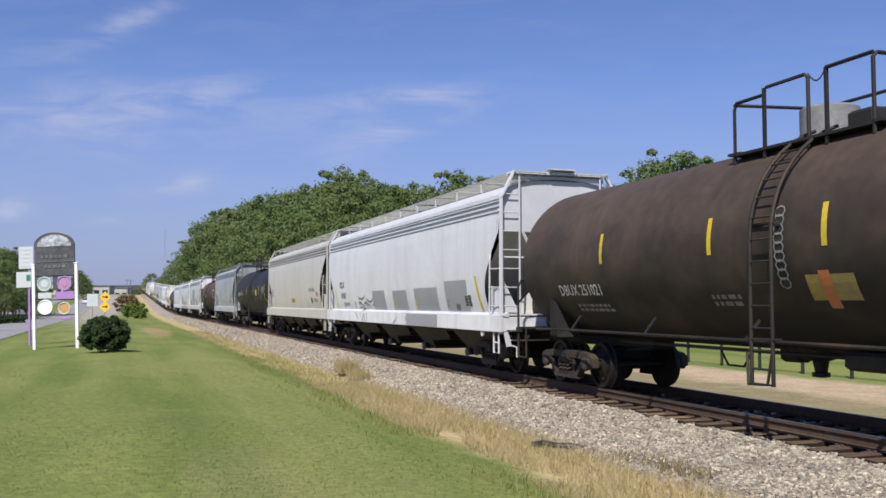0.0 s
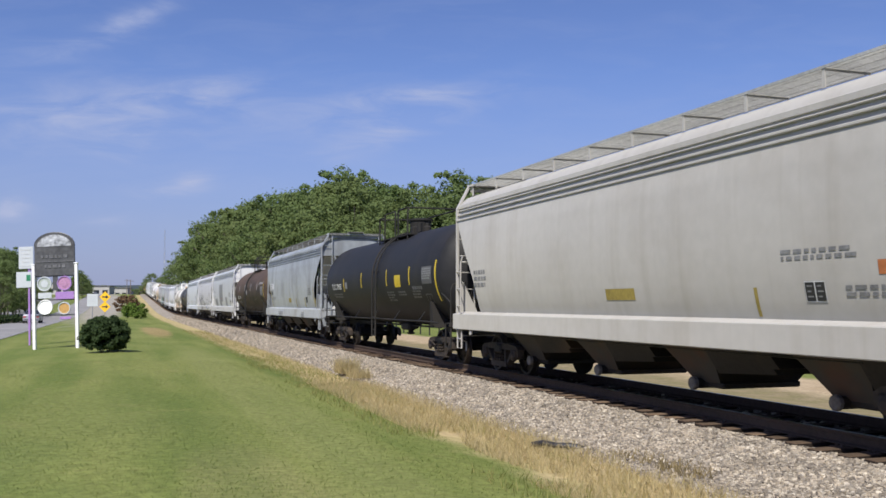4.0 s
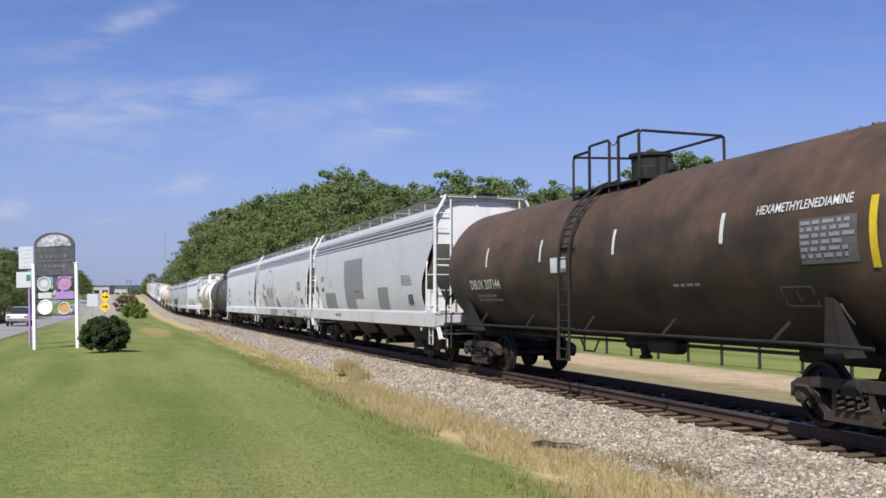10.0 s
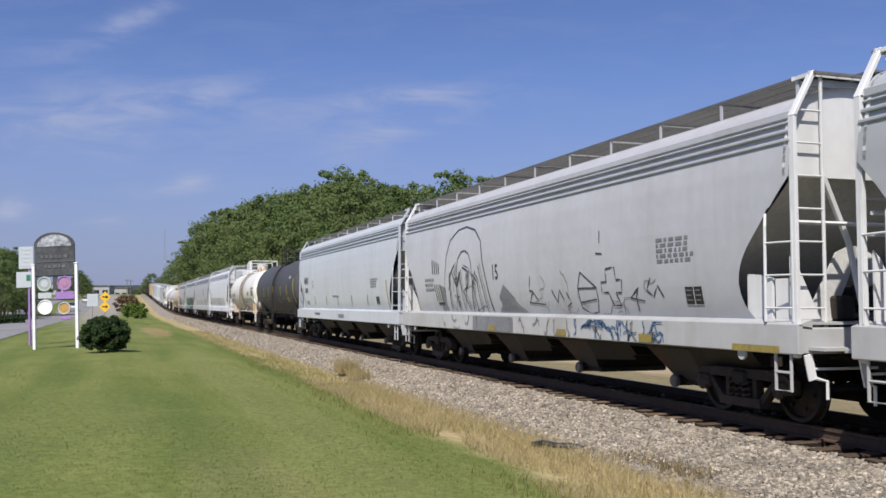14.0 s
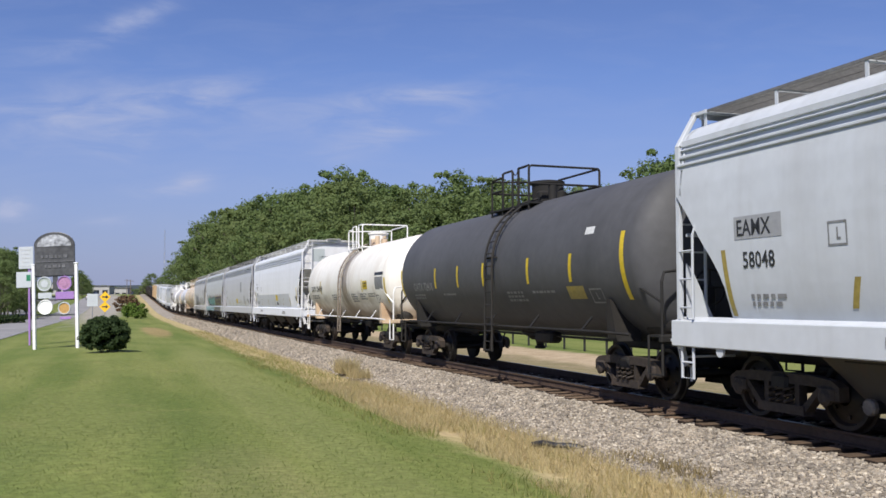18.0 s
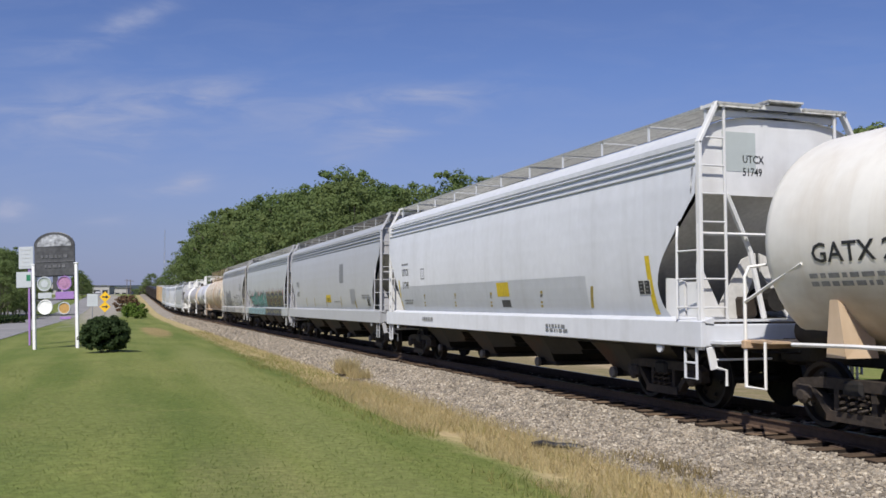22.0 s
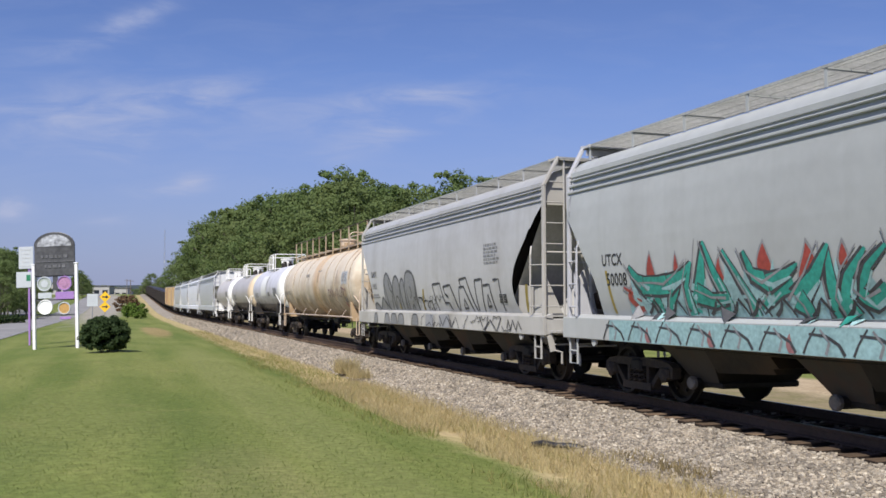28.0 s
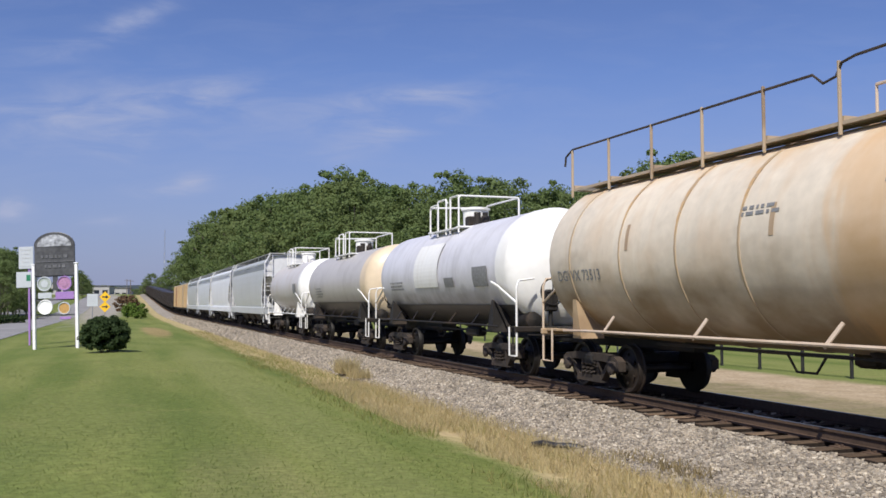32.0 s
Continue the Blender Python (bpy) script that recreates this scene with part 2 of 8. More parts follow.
M_GRATE_DARK = grating(mat("dark_grating", (0.17, 0.165, 0.16), 0.8, 0.2, var=0.3), 0.88)
M_YELLOW = mat("yellow_stripe", (0.62, 0.45, 0.02), 0.5, var=0.2, stain=(0.2, 0.16, 0.08), stain_amt=0.4)
M_YELDULL = mat("faded_yellow", (0.34, 0.26, 0.06), 0.6, var=0.25, stain=(0.2, 0.18, 0.12), stain_amt=0.5)
M_BLACKPAINT = mat("black_lettering", (0.025, 0.025, 0.027), 0.5, var=0.2)
M_WHITEPAINT = mat("white_lettering", (0.62, 0.62, 0.6), 0.5, var=0.2)
M_GREYTEXT = mat("faded_lettering", (0.22, 0.22, 0.22), 0.6, var=0.3)
M_PATCH = mat("grey_overpaint", (0.33, 0.335, 0.345), 0.55, var=0.08, big=0.8)
M_PATCH2 = mat("dark_overpaint", (0.24, 0.245, 0.25), 0.55, var=0.08, big=0.8)
M_ORANGE = mat("orange_label", (0.5, 0.17, 0.06), 0.5, var=0.15)
M_RED = mat("red_spray", (0.34, 0.06, 0.045), 0.5, var=0.25)
M_TEAL = mat("teal_spray", (0.035, 0.3, 0.235), 0.5, var=0.3, big=1.5)
M_TEALPALE = mat("pale_teal_spray", (0.3, 0.47, 0.48), 0.5, var=0.25, big=1.5)
M_NAVY = mat("navy_spray", (0.048, 0.055, 0.095), 0.5, var=0.3, big=1.5)
M_LEMON = mat("lemon_spray", (0.46, 0.43, 0.14), 0.5, var=0.2)
M_DARKGREY = mat("dark_grey_spray", (0.12, 0.12, 0.12), 0.6, var=0.3)
M_SILVER = mat("silver_spray", (0.26, 0.26, 0.26), 0.45, var=0.2)
M_SPRAY = mat("thin_black_spray", (0.06, 0.06, 0.065), 0.6, var=0.3)
M_GREYSPRAY = mat("grey_spray", (0.26, 0.26, 0.27), 0.6, var=0.2)
M_BLUESPRAY = mat("blue_spray", (0.1, 0.22, 0.42), 0.6, var=0.2)
M_VIOLET = mat("violet_spray", (0.24, 0.12, 0.15), 0.6, var=0.2)


# ---- running gear, shared by all cars ----
def wheel_mesh():
    g = Geo()
    for s in (-1, 1):
        c = s * 0.72
        prof = [(0.10, c - s * 0.12), (0.12, c + s * 0.09), (0.16, c + s * 0.07), (0.2, c + s * 0.03), (0.36, c - s * 0.005), (0.385, c + s * 0.06), (0.44, c + s * 0.065),
                (0.452, c + s * 0.03), (0.457, c - s * 0.03), (0.487, c - s * 0.045), (0.487, c - s * 0.07), (0.38, c - s * 0.075), (0.2, c - s * 0.06)]
        g.lathe(prof, 28, "x", (0, 0, 0))
        for k in range(6):
            w = k * math.pi / 3
            g.box((c + s * 0.045, 0.27 * math.cos(w), 0.27 * math.sin(w)), (0.03, 0.05, 0.05), (math.degrees(w), 0, 0))
    g.lathe([(0.085, -1.0), (0.075, -0.5), (0.075, 0.5), (0.085, 1.0)], 12, "x")
    return g.mesh("wheelset", M_WHEEL, True)


def side_frame_mesh(s):
    g = Geo()
    x0, x1 = s * 0.94, s * 1.1
    top = [(-1.12, 0.42), (-1.12, 0.6), (-0.98, 0.68), (-0.6, 0.72), (0.6, 0.72), (0.98, 0.68), (1.12, 0.6), (1.12, 0.42), (0.98, 0.42), (0.98, 0.56), (0.55, 0.58), (-0.55, 0.58), (-0.98, 0.56), (-0.98, 0.42)]
    g.prism(top, x0, x1)
    for k in (-1, 1):
        g.prism([(k * 0.82, 0.58), (k * 0.72, 0.58), (k * 0.38, 0.26), (k * 0.46, 0.2)], x0 + s * 0.01, x1 - s * 0.01)
        g.prism([(k * 0.36, 0.58), (k * 0.27, 0.58), (k * 0.27, 0.3), (k * 0.36, 0.3)], x0 + s * 0.012, x1 - s * 0.015)
        g.box((s * 1.02, k * 0.89, 0.5), (0.24, 0.3, 0.2), bev=0.03)
        g.lathe([(0.11, 1.08 * s), (0.115, 1.14 * s), (0.06, 1.17 * s), (0.0, 1.17 * s)], 12, "x", (0, k * 0.89, 0.457))
    g.prism([(-0.48, 0.17), (-0.46, 0.3), (0.46, 0.3), (0.48, 0.17)], x0 - s * 0.01, x1 + s * 0.02)
    return g.mesh("side_frame", M_RUST)


def spring_mesh():
    g = Geo()
    for x in (-0.07, 0.09):
        for y in (-0.17, -0.0, 0.17):
            pts = [(x + 0.065 * math.cos(a * 1.2), y + 0.065 * math.sin(a * 1.2), 0.3 + 0.24 * a / 15) for a in range(16)]
            g.tube(pts, 0.02, 4, caps=False)
    return g.mesh("spring_nest", M_RUST)


WHEELSET, SPRINGS = wheel_mesh(), spring_mesh()
FRAMES = {s: side_frame_mesh(s) for s in (-1, 1)}
BOLSTER = Geo().box((0, 0, 0.6), (2.3, 0.34, 0.22), bev=0.04).box((0, 0, 0.74), (0.5, 0.5, 0.1), bev=0.03).box((0, 0.62, 0.42), (1.9, 0.1, 0.14)).box((0, -0.62, 0.42), (1.9, 0.1, 0.14)) \
    .box((0, 0, 0.84), (0.36, 0.36, 0.14)).mesh("truck", M_STEEL)
ROLLING = []


def truck(car, y, turning):
    t = part("truck", BOLSTER, None, car, "grimy cast steel freight truck")
    t.location.y = y
    for s in (-1, 1):
        part("side_frame", FRAMES[s], None, t)
        sp = tagged(part("spring_nest", SPRINGS, None, t), kind="stuff")
        sp.location = (s * 1.02 - 0.01, 0, 0)
        w = part("wheelset", WHEELSET, None, t)
        w.location = (0, s * 0.89, 0.457)
        if turning:
            ROLLING.append(w)
    return t


COUPLER = {}
for _s in (-1, 1):
    g = Geo().box((0, _s * 0.2, 0.88), (0.16, 0.7, 0.18), bev=0.02).box((0.06, _s * 0.56, 0.88), (0.24, 0.18, 0.28), bev=0.05).box((-0.09, _s * 0.6, 0.88), (0.08, 0.24, 0.26), bev=0.03)
    g.tube([(0.25, _s * 0.1, 0.8), (0.28, _s * 0.4, 0.55), (0.22, _s * 0.62, 0.5)], 0.022, 6)
    g.tube([(-1.2, _s * 0.12, 0.98), (-0.3, _s * 0.16, 0.95), (-0.12, _s * 0.45, 1.02)], 0.014, 5)
    COUPLER[_s] = g.mesh("coupler", M_STEEL)


def coupler(car, y, s):
    c = part("coupler", COUPLER[s], None, car, "knuckle coupler with air hose and lift rod")
    c.location.y = y


# ---- marks on the flank of a car ----
class Flank:
    """The near side of a car: e runs from its leading end to the back, z is over the rails."""

    def __init__(self, car, length, bulge, ledge=False):
        self.car, self.half, self.bulge, self.ledge = car, length / 2, bulge, ledge

    def at(self, e, z, off=0.006):
        if self.ledge and 1.39 < z < 1.49:
            z = 1.49 if z > 1.43 else 1.39
        return (-(self.bulge(z) + off), e - self.half, z)

    def quad(self, name, m, e0, e1, z0, z1, off=0.006, lean=0.0, label=""):
        n = max(2, int((z1 - z0) / 0.12) + 1)
        rows = []
        for i in range(n + 1):
            k = i / n
            z = z0 + (z1 - z0) * k
            rows.append([self.at(e0 - lean * k, z, off), self.at(e1 - lean * k, z, off)])
        return part(name, Geo().grid(rows), m, self.car, label)

    def outline(self, name, m, e0, e1, z0, z1, off=0.006, w=0.025):
        """A stencilled box with a mark in it."""
        g = Geo()
        self.line(g, [(e0, z0), (e0, z1), (e1, z1), (e1, z0), (e0, z0)], w, off)
        ce, cz, k = (e0 + e1) / 2, (z0 + z1) / 2, (z1 - z0) * 0.22
        self.line(g, [(ce, cz + k), (ce, cz - k), (ce - k * 0.7, cz - k)], w, off)
        return tagged(part(name, g, m, self.car), kind="stuff")

    def panel(self, e0, e1, z0, z1, off=0.009):
        """A black data panel with a white rim and a rule across."""
        p = self.quad("data_panel", M_WHITEPAINT, e0 + 0.014, e1 - 0.014, z0 - 0.014, z1 + 0.014, off - 0.002, label="black data panel with a white rim")
        ce = (e0 + e1) / 2
        for i, (a, b) in enumerate(((e0, ce + 0.012), (ce - 0.012, e1))):
            q = self.quad("panel_field", M_BLACKPAINT, a, b, z0, z1, off + 0.001)
            q.parent = p
            g = Geo()
            for k in range(3):
                z = z0 + (z1 - z0) * (0.2 + 0.28 * k)
                g.grid([[self.at(a - 0.03, z, off + 0.004), self.at(b + 0.03 + 0.03 * ((k + i) % 2), z, off + 0.004)], [self.at(a - 0.03, z + 0.02, off + 0.004), self.at(b + 0.03 + 0.03 * ((k + i) % 2), z + 0.02, off + 0.004)]])
            tagged(part("panel_print", g, M_GREYTEXT, p), kind="stuff")
        return p

    def word(self, s, m, e, z, height, off=0.008, wide=0.86, label=""):
        """Letters from e forwards, from z up."""
        vs, fs = word_mesh(s, height)
        return part("lettering", Geo().add([self.at(e - x * wide, z + y, off) for x, y in vs], fs), m, self.car, label)

    def bars(self, m, e, z, lines, width, height, off=0.008, seed=1):
        """Writing too small to read: rows of short bars."""
        rnd = random.Random(seed)
        g = Geo()
        for i in range(lines):
            x = e
            while x > e - width * (0.8 + 0.2 * rnd.random()):
                w = rnd.uniform(0.05, 0.2)
                zz = z - i * height * 1.7
                g.grid([[self.at(x, zz, off), self.at(x - w, zz, off)], [self.at(x, zz + height, off), self.at(x - w, zz + height, off)]])
                x -= w + 0.05
        return tagged(part("small_print", g, m, self.car), kind="stuff")

    def blob(self, g, pts, off):
        n = len(pts)
        ce, cz = sum(p[0] for p in pts) / n, sum(p[1] for p in pts) / n
        mid = [((e + ce) / 2, (z + cz) / 2) for e, z in pts]
        g.add([self.at(e, z, off) for e, z in pts] + [self.at(e, z, off) for e, z in mid] + [self.at(ce, cz, off)],
              [(i, (i + 1) % n, (i + 1) % n + n, i + n) for i in range(n)] + [(i + n, (i + 1) % n + n, 2 * n) for i in range(n)])

    def line(self, g, pts, width, off):
        for (a, b), (c, d) in zip(pts, pts[1:]):
            w = Vector((c - a, d - b))
            if w.length < 1e-4:
                continue
            w.normalize()
            nx, nz = -w.y * width / 2, w.x * width / 2
            ex, ez = w.x * width / 2, w.y * width / 2
            n = max(1, int(abs(d - b) / 0.3))
            rows = []
            for i in range(n + 1):
                k = i / n
                e, z = a - ex + (c - a + 2 * ex) * k, b - ez + (d - b + 2 * ez) * k
                rows.append([self.at(e + nx, z + nz, off), self.at(e - nx, z - nz, off)])
            g.grid(rows)

    def flame(self, g, e, z0, z1, width, bend, off):
        """A curved, tapering stroke of spray paint that ends in a point."""
        n = 6
        left, right = [], []
        for i in range(n + 1):
            k = i / n
            w = width / 2 * (1 - k) ** 0.7 * (0.75 + 0.5 * math.sin(math.pi * k))
            c = e + bend * math.sin(k * 2.4)
            z = z0 + (z1 - z0) * k
            left.append(self.at(c + w, z, off))
            right.append(self.at(c - w, z, off))
        g.grid([[a, b] for a, b in zip(left, right)])

    def stroke(self, g, pts, w0, w1, off):
        """A brush line that tapers from one width to another."""
        total = sum((Vector(b) - Vector(a)).length for a, b in zip(pts, pts[1:]))
        run, rows = 0.0, []
        for i, (a, b) in enumerate(zip(pts, pts[1:])):
            a, b = Vector(a), Vector(b)
            n = max(2, int((b - a).length / 0.12))
            for j in range(n + (i == len(pts) - 2)):
                p = a.lerp(b, j / n)
                k = (run + (b - a).length * j / n) / total
                d = (b - a).normalized()
                w = (w0 + (w1 - w0) * k) / 2
                rows.append([self.at(p.x - d.y * w, p.y + d.x * w, off), self.at(p.x + d.y * w, p.y - d.x * w, off)])
            run += (b - a).length
        g.grid(rows)

    def scribble(self, g, e, z, n, step, wild, width, off, rnd, z0=1.5, z1=3.0):
        """A loose hand-drawn line."""
        pts, a = [], rnd.uniform(0, 6.28)
        for i in range(n):
            a += rnd.uniform(-wild, wild)
            e, z = e + step * math.cos(a), z + step * math.sin(a)
            if not z0 < z < z1:
                a, z = -a, min(max(z, z0), z1)
            pts.append((e, z))
        self.line(g, pts, width, off)
# ---- covered hopper cars ----
M_SLOPE = mat("grimy_slope_sheet", (0.55, 0.54, 0.52), 0.7, var=0.15, stain=(0.32, 0.3, 0.27), stain_amt=0.4)
M_CAP = mat("worn_gate_steel", (0.16, 0.145, 0.13), 0.7, var=0.4, big=2.0, stain=(0.12, 0.07, 0.045), stain_amt=0.5)
HOP = [(1.44, 1.405), (1.52, 1.436), (1.62, 1.468), (1.75, 1.5), (1.95, 1.535), (2.2, 1.566), (2.5, 1.588), (2.8, 1.599), (3.1, 1.6), (3.5, 1.585), (3.8, 1.55), (3.98, 1.52), (4.22, 1.46)]


# the bite out of the side sheet at a car's end, curling back to the sill or open: share of the height, share of the depth
END_OPEN = [(0, 1.0), (0.12, 1.0), (0.24, 0.97), (0.36, 0.88), (0.48, 0.74), (0.6, 0.57), (0.72, 0.41), (0.84, 0.25), (1.0, 0.0)]
END_CUT = [(0, 0.8), (0.05, 0.87), (0.12, 0.95), (0.2, 0.99), (0.28, 1.0), (0.36, 0.965), (0.44, 0.9), (0.52, 0.8), (0.6, 0.67), (0.7, 0.5), (0.79, 0.38), (0.8, 0.33), (0.9, 0.17), (1.0, 0.0)]


def hopper_bulge(z):
    return 1.628 if z < 1.43 else lerp(z, HOP)


ROOF = [(1.46, 4.22), (1.42, 4.31), (1.27, 4.43), (1.05, 4.52), (0.7, 4.585), (0.35, 4.61), (0, 4.62)]
TRAIN = []


def ladder(parent, stile_a, stile_b, z_rungs, m, split, r=0.028, name="ladder"):
    """Two stiles (paths) and rungs between them at the given heights."""
    lad = part(name, Geo().tube(stile_a, r, 6).tube(stile_b, r, 6), m, parent)

    def on(path, z):
        for p, q in zip(path, path[1:]):
            lo, hi = min(p[2], q[2]), max(p[2], q[2])
            if lo <= z <= hi and hi - lo > 1e-5:
                k = (z - p[2]) / (q[2] - p[2])
                return Vector(p) + (Vector(q) - Vector(p)) * k
        return Vector(path[-1])

    g = Geo()
    for z in z_rungs:
        a, b = on(stile_a, z), on(stile_b, z)
        if split:
            part("rung", Geo().tube([a, b], 0.016, 6), m, lad)
        else:
            g.tube([a, b], 0.016, 5)
    if not split:
        tagged(part("rung_set", g, m, lad), kind="stuff")
    return lad


def hopper(front, rear, m, m_sill, m_end=None, label="", cut=1.15, end_z=3.36, curl=True, walkway=None, wz=4.765, detail=2, group="covered hopper cars"):
    L, h = rear - front, (rear - front) / 2
    car = thing("covered_hopper_car", pose(0, (front + rear) / 2, 0), label, "freight car", group)
    m_end = m_end or m
    walkway = walkway or M_GRATE
    zs = [1.44 + (end_z - 1.44) * q for q in sorted({p[0] for p in END_CUT + END_OPEN})] + [end_z + (3.82 - end_z) * q for q in (0.25, 0.5, 0.75, 1.0)]
    zs = sorted(zs + [(a + b) / 2 for a, b in zip(zs, zs[1:])])

    def bite(z, shape):
        """How far the side sheet stays short of the car's end at that height."""
        return cut * lerp((z - 1.44) / (end_z - 1.44), shape) if z < end_z else 0.0

    lead = END_CUT if curl else END_OPEN

    for s in (-1, 1):
        g = Geo().grid([[(s * lerp(z, HOP), -h + bite(z, lead) + (L - bite(z, lead) - bite(z, END_OPEN)) * i / 12, z) for i in range(13)] for z in zs])
        part("side_wall", g, m, car, smooth=True)
        for z, x, t in ((3.835, 1.552, 0.05), (3.962, 1.53, 0.05), (4.075, 1.505, 0.03), (4.185, 1.478, 0.11)):
            part("eave_rib", Geo().box((s * x, 0, z), (0.05, L, t), bev=0.012), m, car)
        part("eave_panel", Geo().grid([[(s * 1.53, -h, 3.8), (s * 1.53, h, 3.8)], [(s * 1.5, -h, 3.96), (s * 1.5, h, 3.96)], [(s * 1.455, -h, 4.23), (s * 1.455, h, 4.23)]]), m, car)
        g = Geo().box((s * 1.575, 0, 1.22), (0.09, L + 0.3, 0.4), bev=0.015)
        y0 = h + 0.15
        g.add([(s * 1.615, -y0, 1.4), (s * 1.615, y0, 1.4), (s * 1.39, y0, 1.475), (s * 1.39, -y0, 1.475), (s * 1.39, -y0, 1.37), (s * 1.39, y0, 1.37)], [(0, 1, 2, 3), (0, 4, 5, 1), (0, 3, 4), (1, 5, 2)])
        part("side_sill", g, m_sill, car)
        # walkway along the roof, on small posts
        y0 = L / 2 + 0.12
        g, m_bar = Geo(), M_BAR_DARK if walkway is M_GRATE_DARK else M_BAR
        if detail > 1:
            n = int(2 * y0 / 0.05)
            for i in range(n):
                g.box((s * 0.81, -y0 + 0.05 * (i + 0.5), wz), (0.78, 0.008, 0.034))
            for x in (0.55, 0.81, 1.07):
                g.box((s * x, 0, wz - 0.008), (0.012, 2 * y0, 0.014))
        else:
            g.box((s * 0.81, 0, wz), (0.78, 2 * y0, 0.025))
        wk = part("roof_walkway", g, m_bar, car, "steel grating walkway")
        for x in (1.211, 0.409):
            part("walkway_edge", Geo().box((s * x, 0, wz - 0.005), (0.02, 2 * y0, 0.04)), m_bar, wk)
        n = 10
        for i in range(n + 1):
            y = -h + 0.25 + (L - 0.5) * i / n
            pg = Geo().box((s * 1.2, y, wz - 0.14), (0.02, 0.055, 0.28)).box((s * 0.82, y, wz - 0.03), (0.76, 0.03, 0.035))
            part("walkway_post", pg, m, wk)
    rows = [[(s_x, y, z) for y in (-h, -h * 0.33, h * 0.33, h)] for s_x, z in [(-x, z) for x, z in ROOF] + [(x, z) for x, z in reversed(ROOF[:-1])]]
    part("roof", Geo().grid(rows), m, car, smooth=True)
    part("hatch_cover", Geo().box((0, 0, 4.66), (0.6, L - 1.2, 0.12), bev=0.03), M_GRATE, car)
    for s in (-1, 1):
        y = s * (h - 0.08)
        up = [(-lerp(end_z, HOP), end_z)] + [(-x, z) for z, x in HOP if z > end_z] + [(-x, z) for x, z in ROOF] + [(x, z) for x, z in reversed(ROOF[:-1])] + \
             [(x, z) for z, x in reversed(HOP) if z > end_z] + [(lerp(end_z, HOP), end_z)]
        n = len(up)
        g = Geo().add([(x, y, z) for x, z in up] + [(x, y - s * 0.05, z) for x, z in up], [tuple(range(n))[::-s], tuple(range(n, 2 * n))[::s]] + [(i, i + 1, i + 1 + n, i + n)[::-s] for i in range(n - 1)] + [(n - 1, 0, n, 2 * n - 1)[::-s]])
        part("end_sheet", g, m_end, car)
        e1 = 2.5 if L > 15.5 else 2.2
        g = Geo().grid([[(x, s * (h - 0.2 - e1 * k), end_z + 0.02 - (end_z - 1.2) * k) for x in (-1.37, 0, 1.37)] for k in (0, 0.33, 0.66, 1)])
        part("slope_sheet", g, M_SLOPE, car, "grimy slope sheet")
        # plates and braces of the end frame
        for x in (-1.37, 1.33) if curl and s < 0 else ():
            part("bolster_web", Geo().prism([(s * (h - cut * 0.56), 1.44), (s * (h - cut * 0.56), 2.03), (s * (h - cut * 0.8), 2.08), (s * (h - cut * 1.02), 2.1), (s * (h - cut * 1.02), 1.44)], x, x + 0.04), m_end, car)
            part("bolster_web", Geo().prism([(s * (h - 0.12), 1.44), (s * (h - 0.12), 1.9), (s * (h - 0.2), 2.02), (s * (h - cut * 0.5), 2.02), (s * (h - cut * 0.5), 1.44)], x, x + 0.04), m_end, car)
        for sx in (-1, 1):
            q = [(sx * 1.5, 1.44), (sx * 1.02, 1.44), (sx * 1.4, 2.2), (sx * 1.5, 2.3)]
            part("corner_gusset", Geo().add([(x, s * (h - 0.1), z) for x, z in q] + [(x, s * (h - 0.13), z) for x, z in q], [(0, 1, 2, 3), (7, 6, 5, 4)] + [(i, i + 4, (i + 1) % 4 + 4, (i + 1) % 4) for i in range(4)]), m_end, car)
            q = [(sx * 0.95, 1.44), (sx * 0.5, 1.44), (sx * 0.04, 2.2), (sx * 0.04, 2.5), (sx * 0.3, 2.4)]
            part("shear_plate", Geo().add([(x, s * (h - 0.5 - (z - 1.44) * 0.1), z) for x, z in q] + [(x, s * (h - 0.54 - (z - 1.44) * 0.1), z) for x, z in q], [(0, 1, 2, 3, 4), (9, 8, 7, 6, 5)] + [(i, i + 5, (i + 1) % 5 + 5, (i + 1) % 5) for i in range(5)]), M_SLOPE, car)
        part("end_brace", Geo().tube([(-0.95, s * (h - 0.1), end_z + 0.03), (-0.45, s * (h - 0.2), 2.5), (-0.25, s * (h - 0.15), 1.45)], 0.045, 6).tube([(-1.45, s * (h - 0.06), 2.75), (1.45, s * (h - 0.06), 2.75)], 0.03, 5)
             .tube([(0.95, s * (h - 0.1), end_z + 0.03), (0.45, s * (h - 0.2), 2.5), (0.25, s * (h - 0.15), 1.45)], 0.045, 6), m_end, car)
        g = Geo().box((0, s * (h + 0.08), 1.2), (3.1, 0.1, 0.34), bev=0.02).box((0, s * (h - 0.25), 1.42), (3.0, 0.7, 0.03)).box((-0.9, s * (h + 0.28), 1.1), (1.1, 0.3, 0.04))
        part("end_platform", g, m_sill, car)
        g = Geo().box((0, s * (h + 0.03), wz - 0.01), (2.5, 0.03, 0.07)).box((0, s * (h - 0.3), wz - 0.01), (2.5, 0.03, 0.06)).box((0, s * (h - 0.1), 4.64), (2.4, 0.04, 0.1))
        for x in (-1.22, -0.45, 0.45, 1.22):
            g.box((x, s * (h - 0.13), wz - 0.01), (0.04, 0.34, 0.05))
        ew = part("end_walkway", g, m_end, car)
        part("end_grating", Geo().box((0, s * (h - 0.13), wz + 0.02), (2.4, 0.3, 0.02)), walkway, ew, "steel grating walkway")
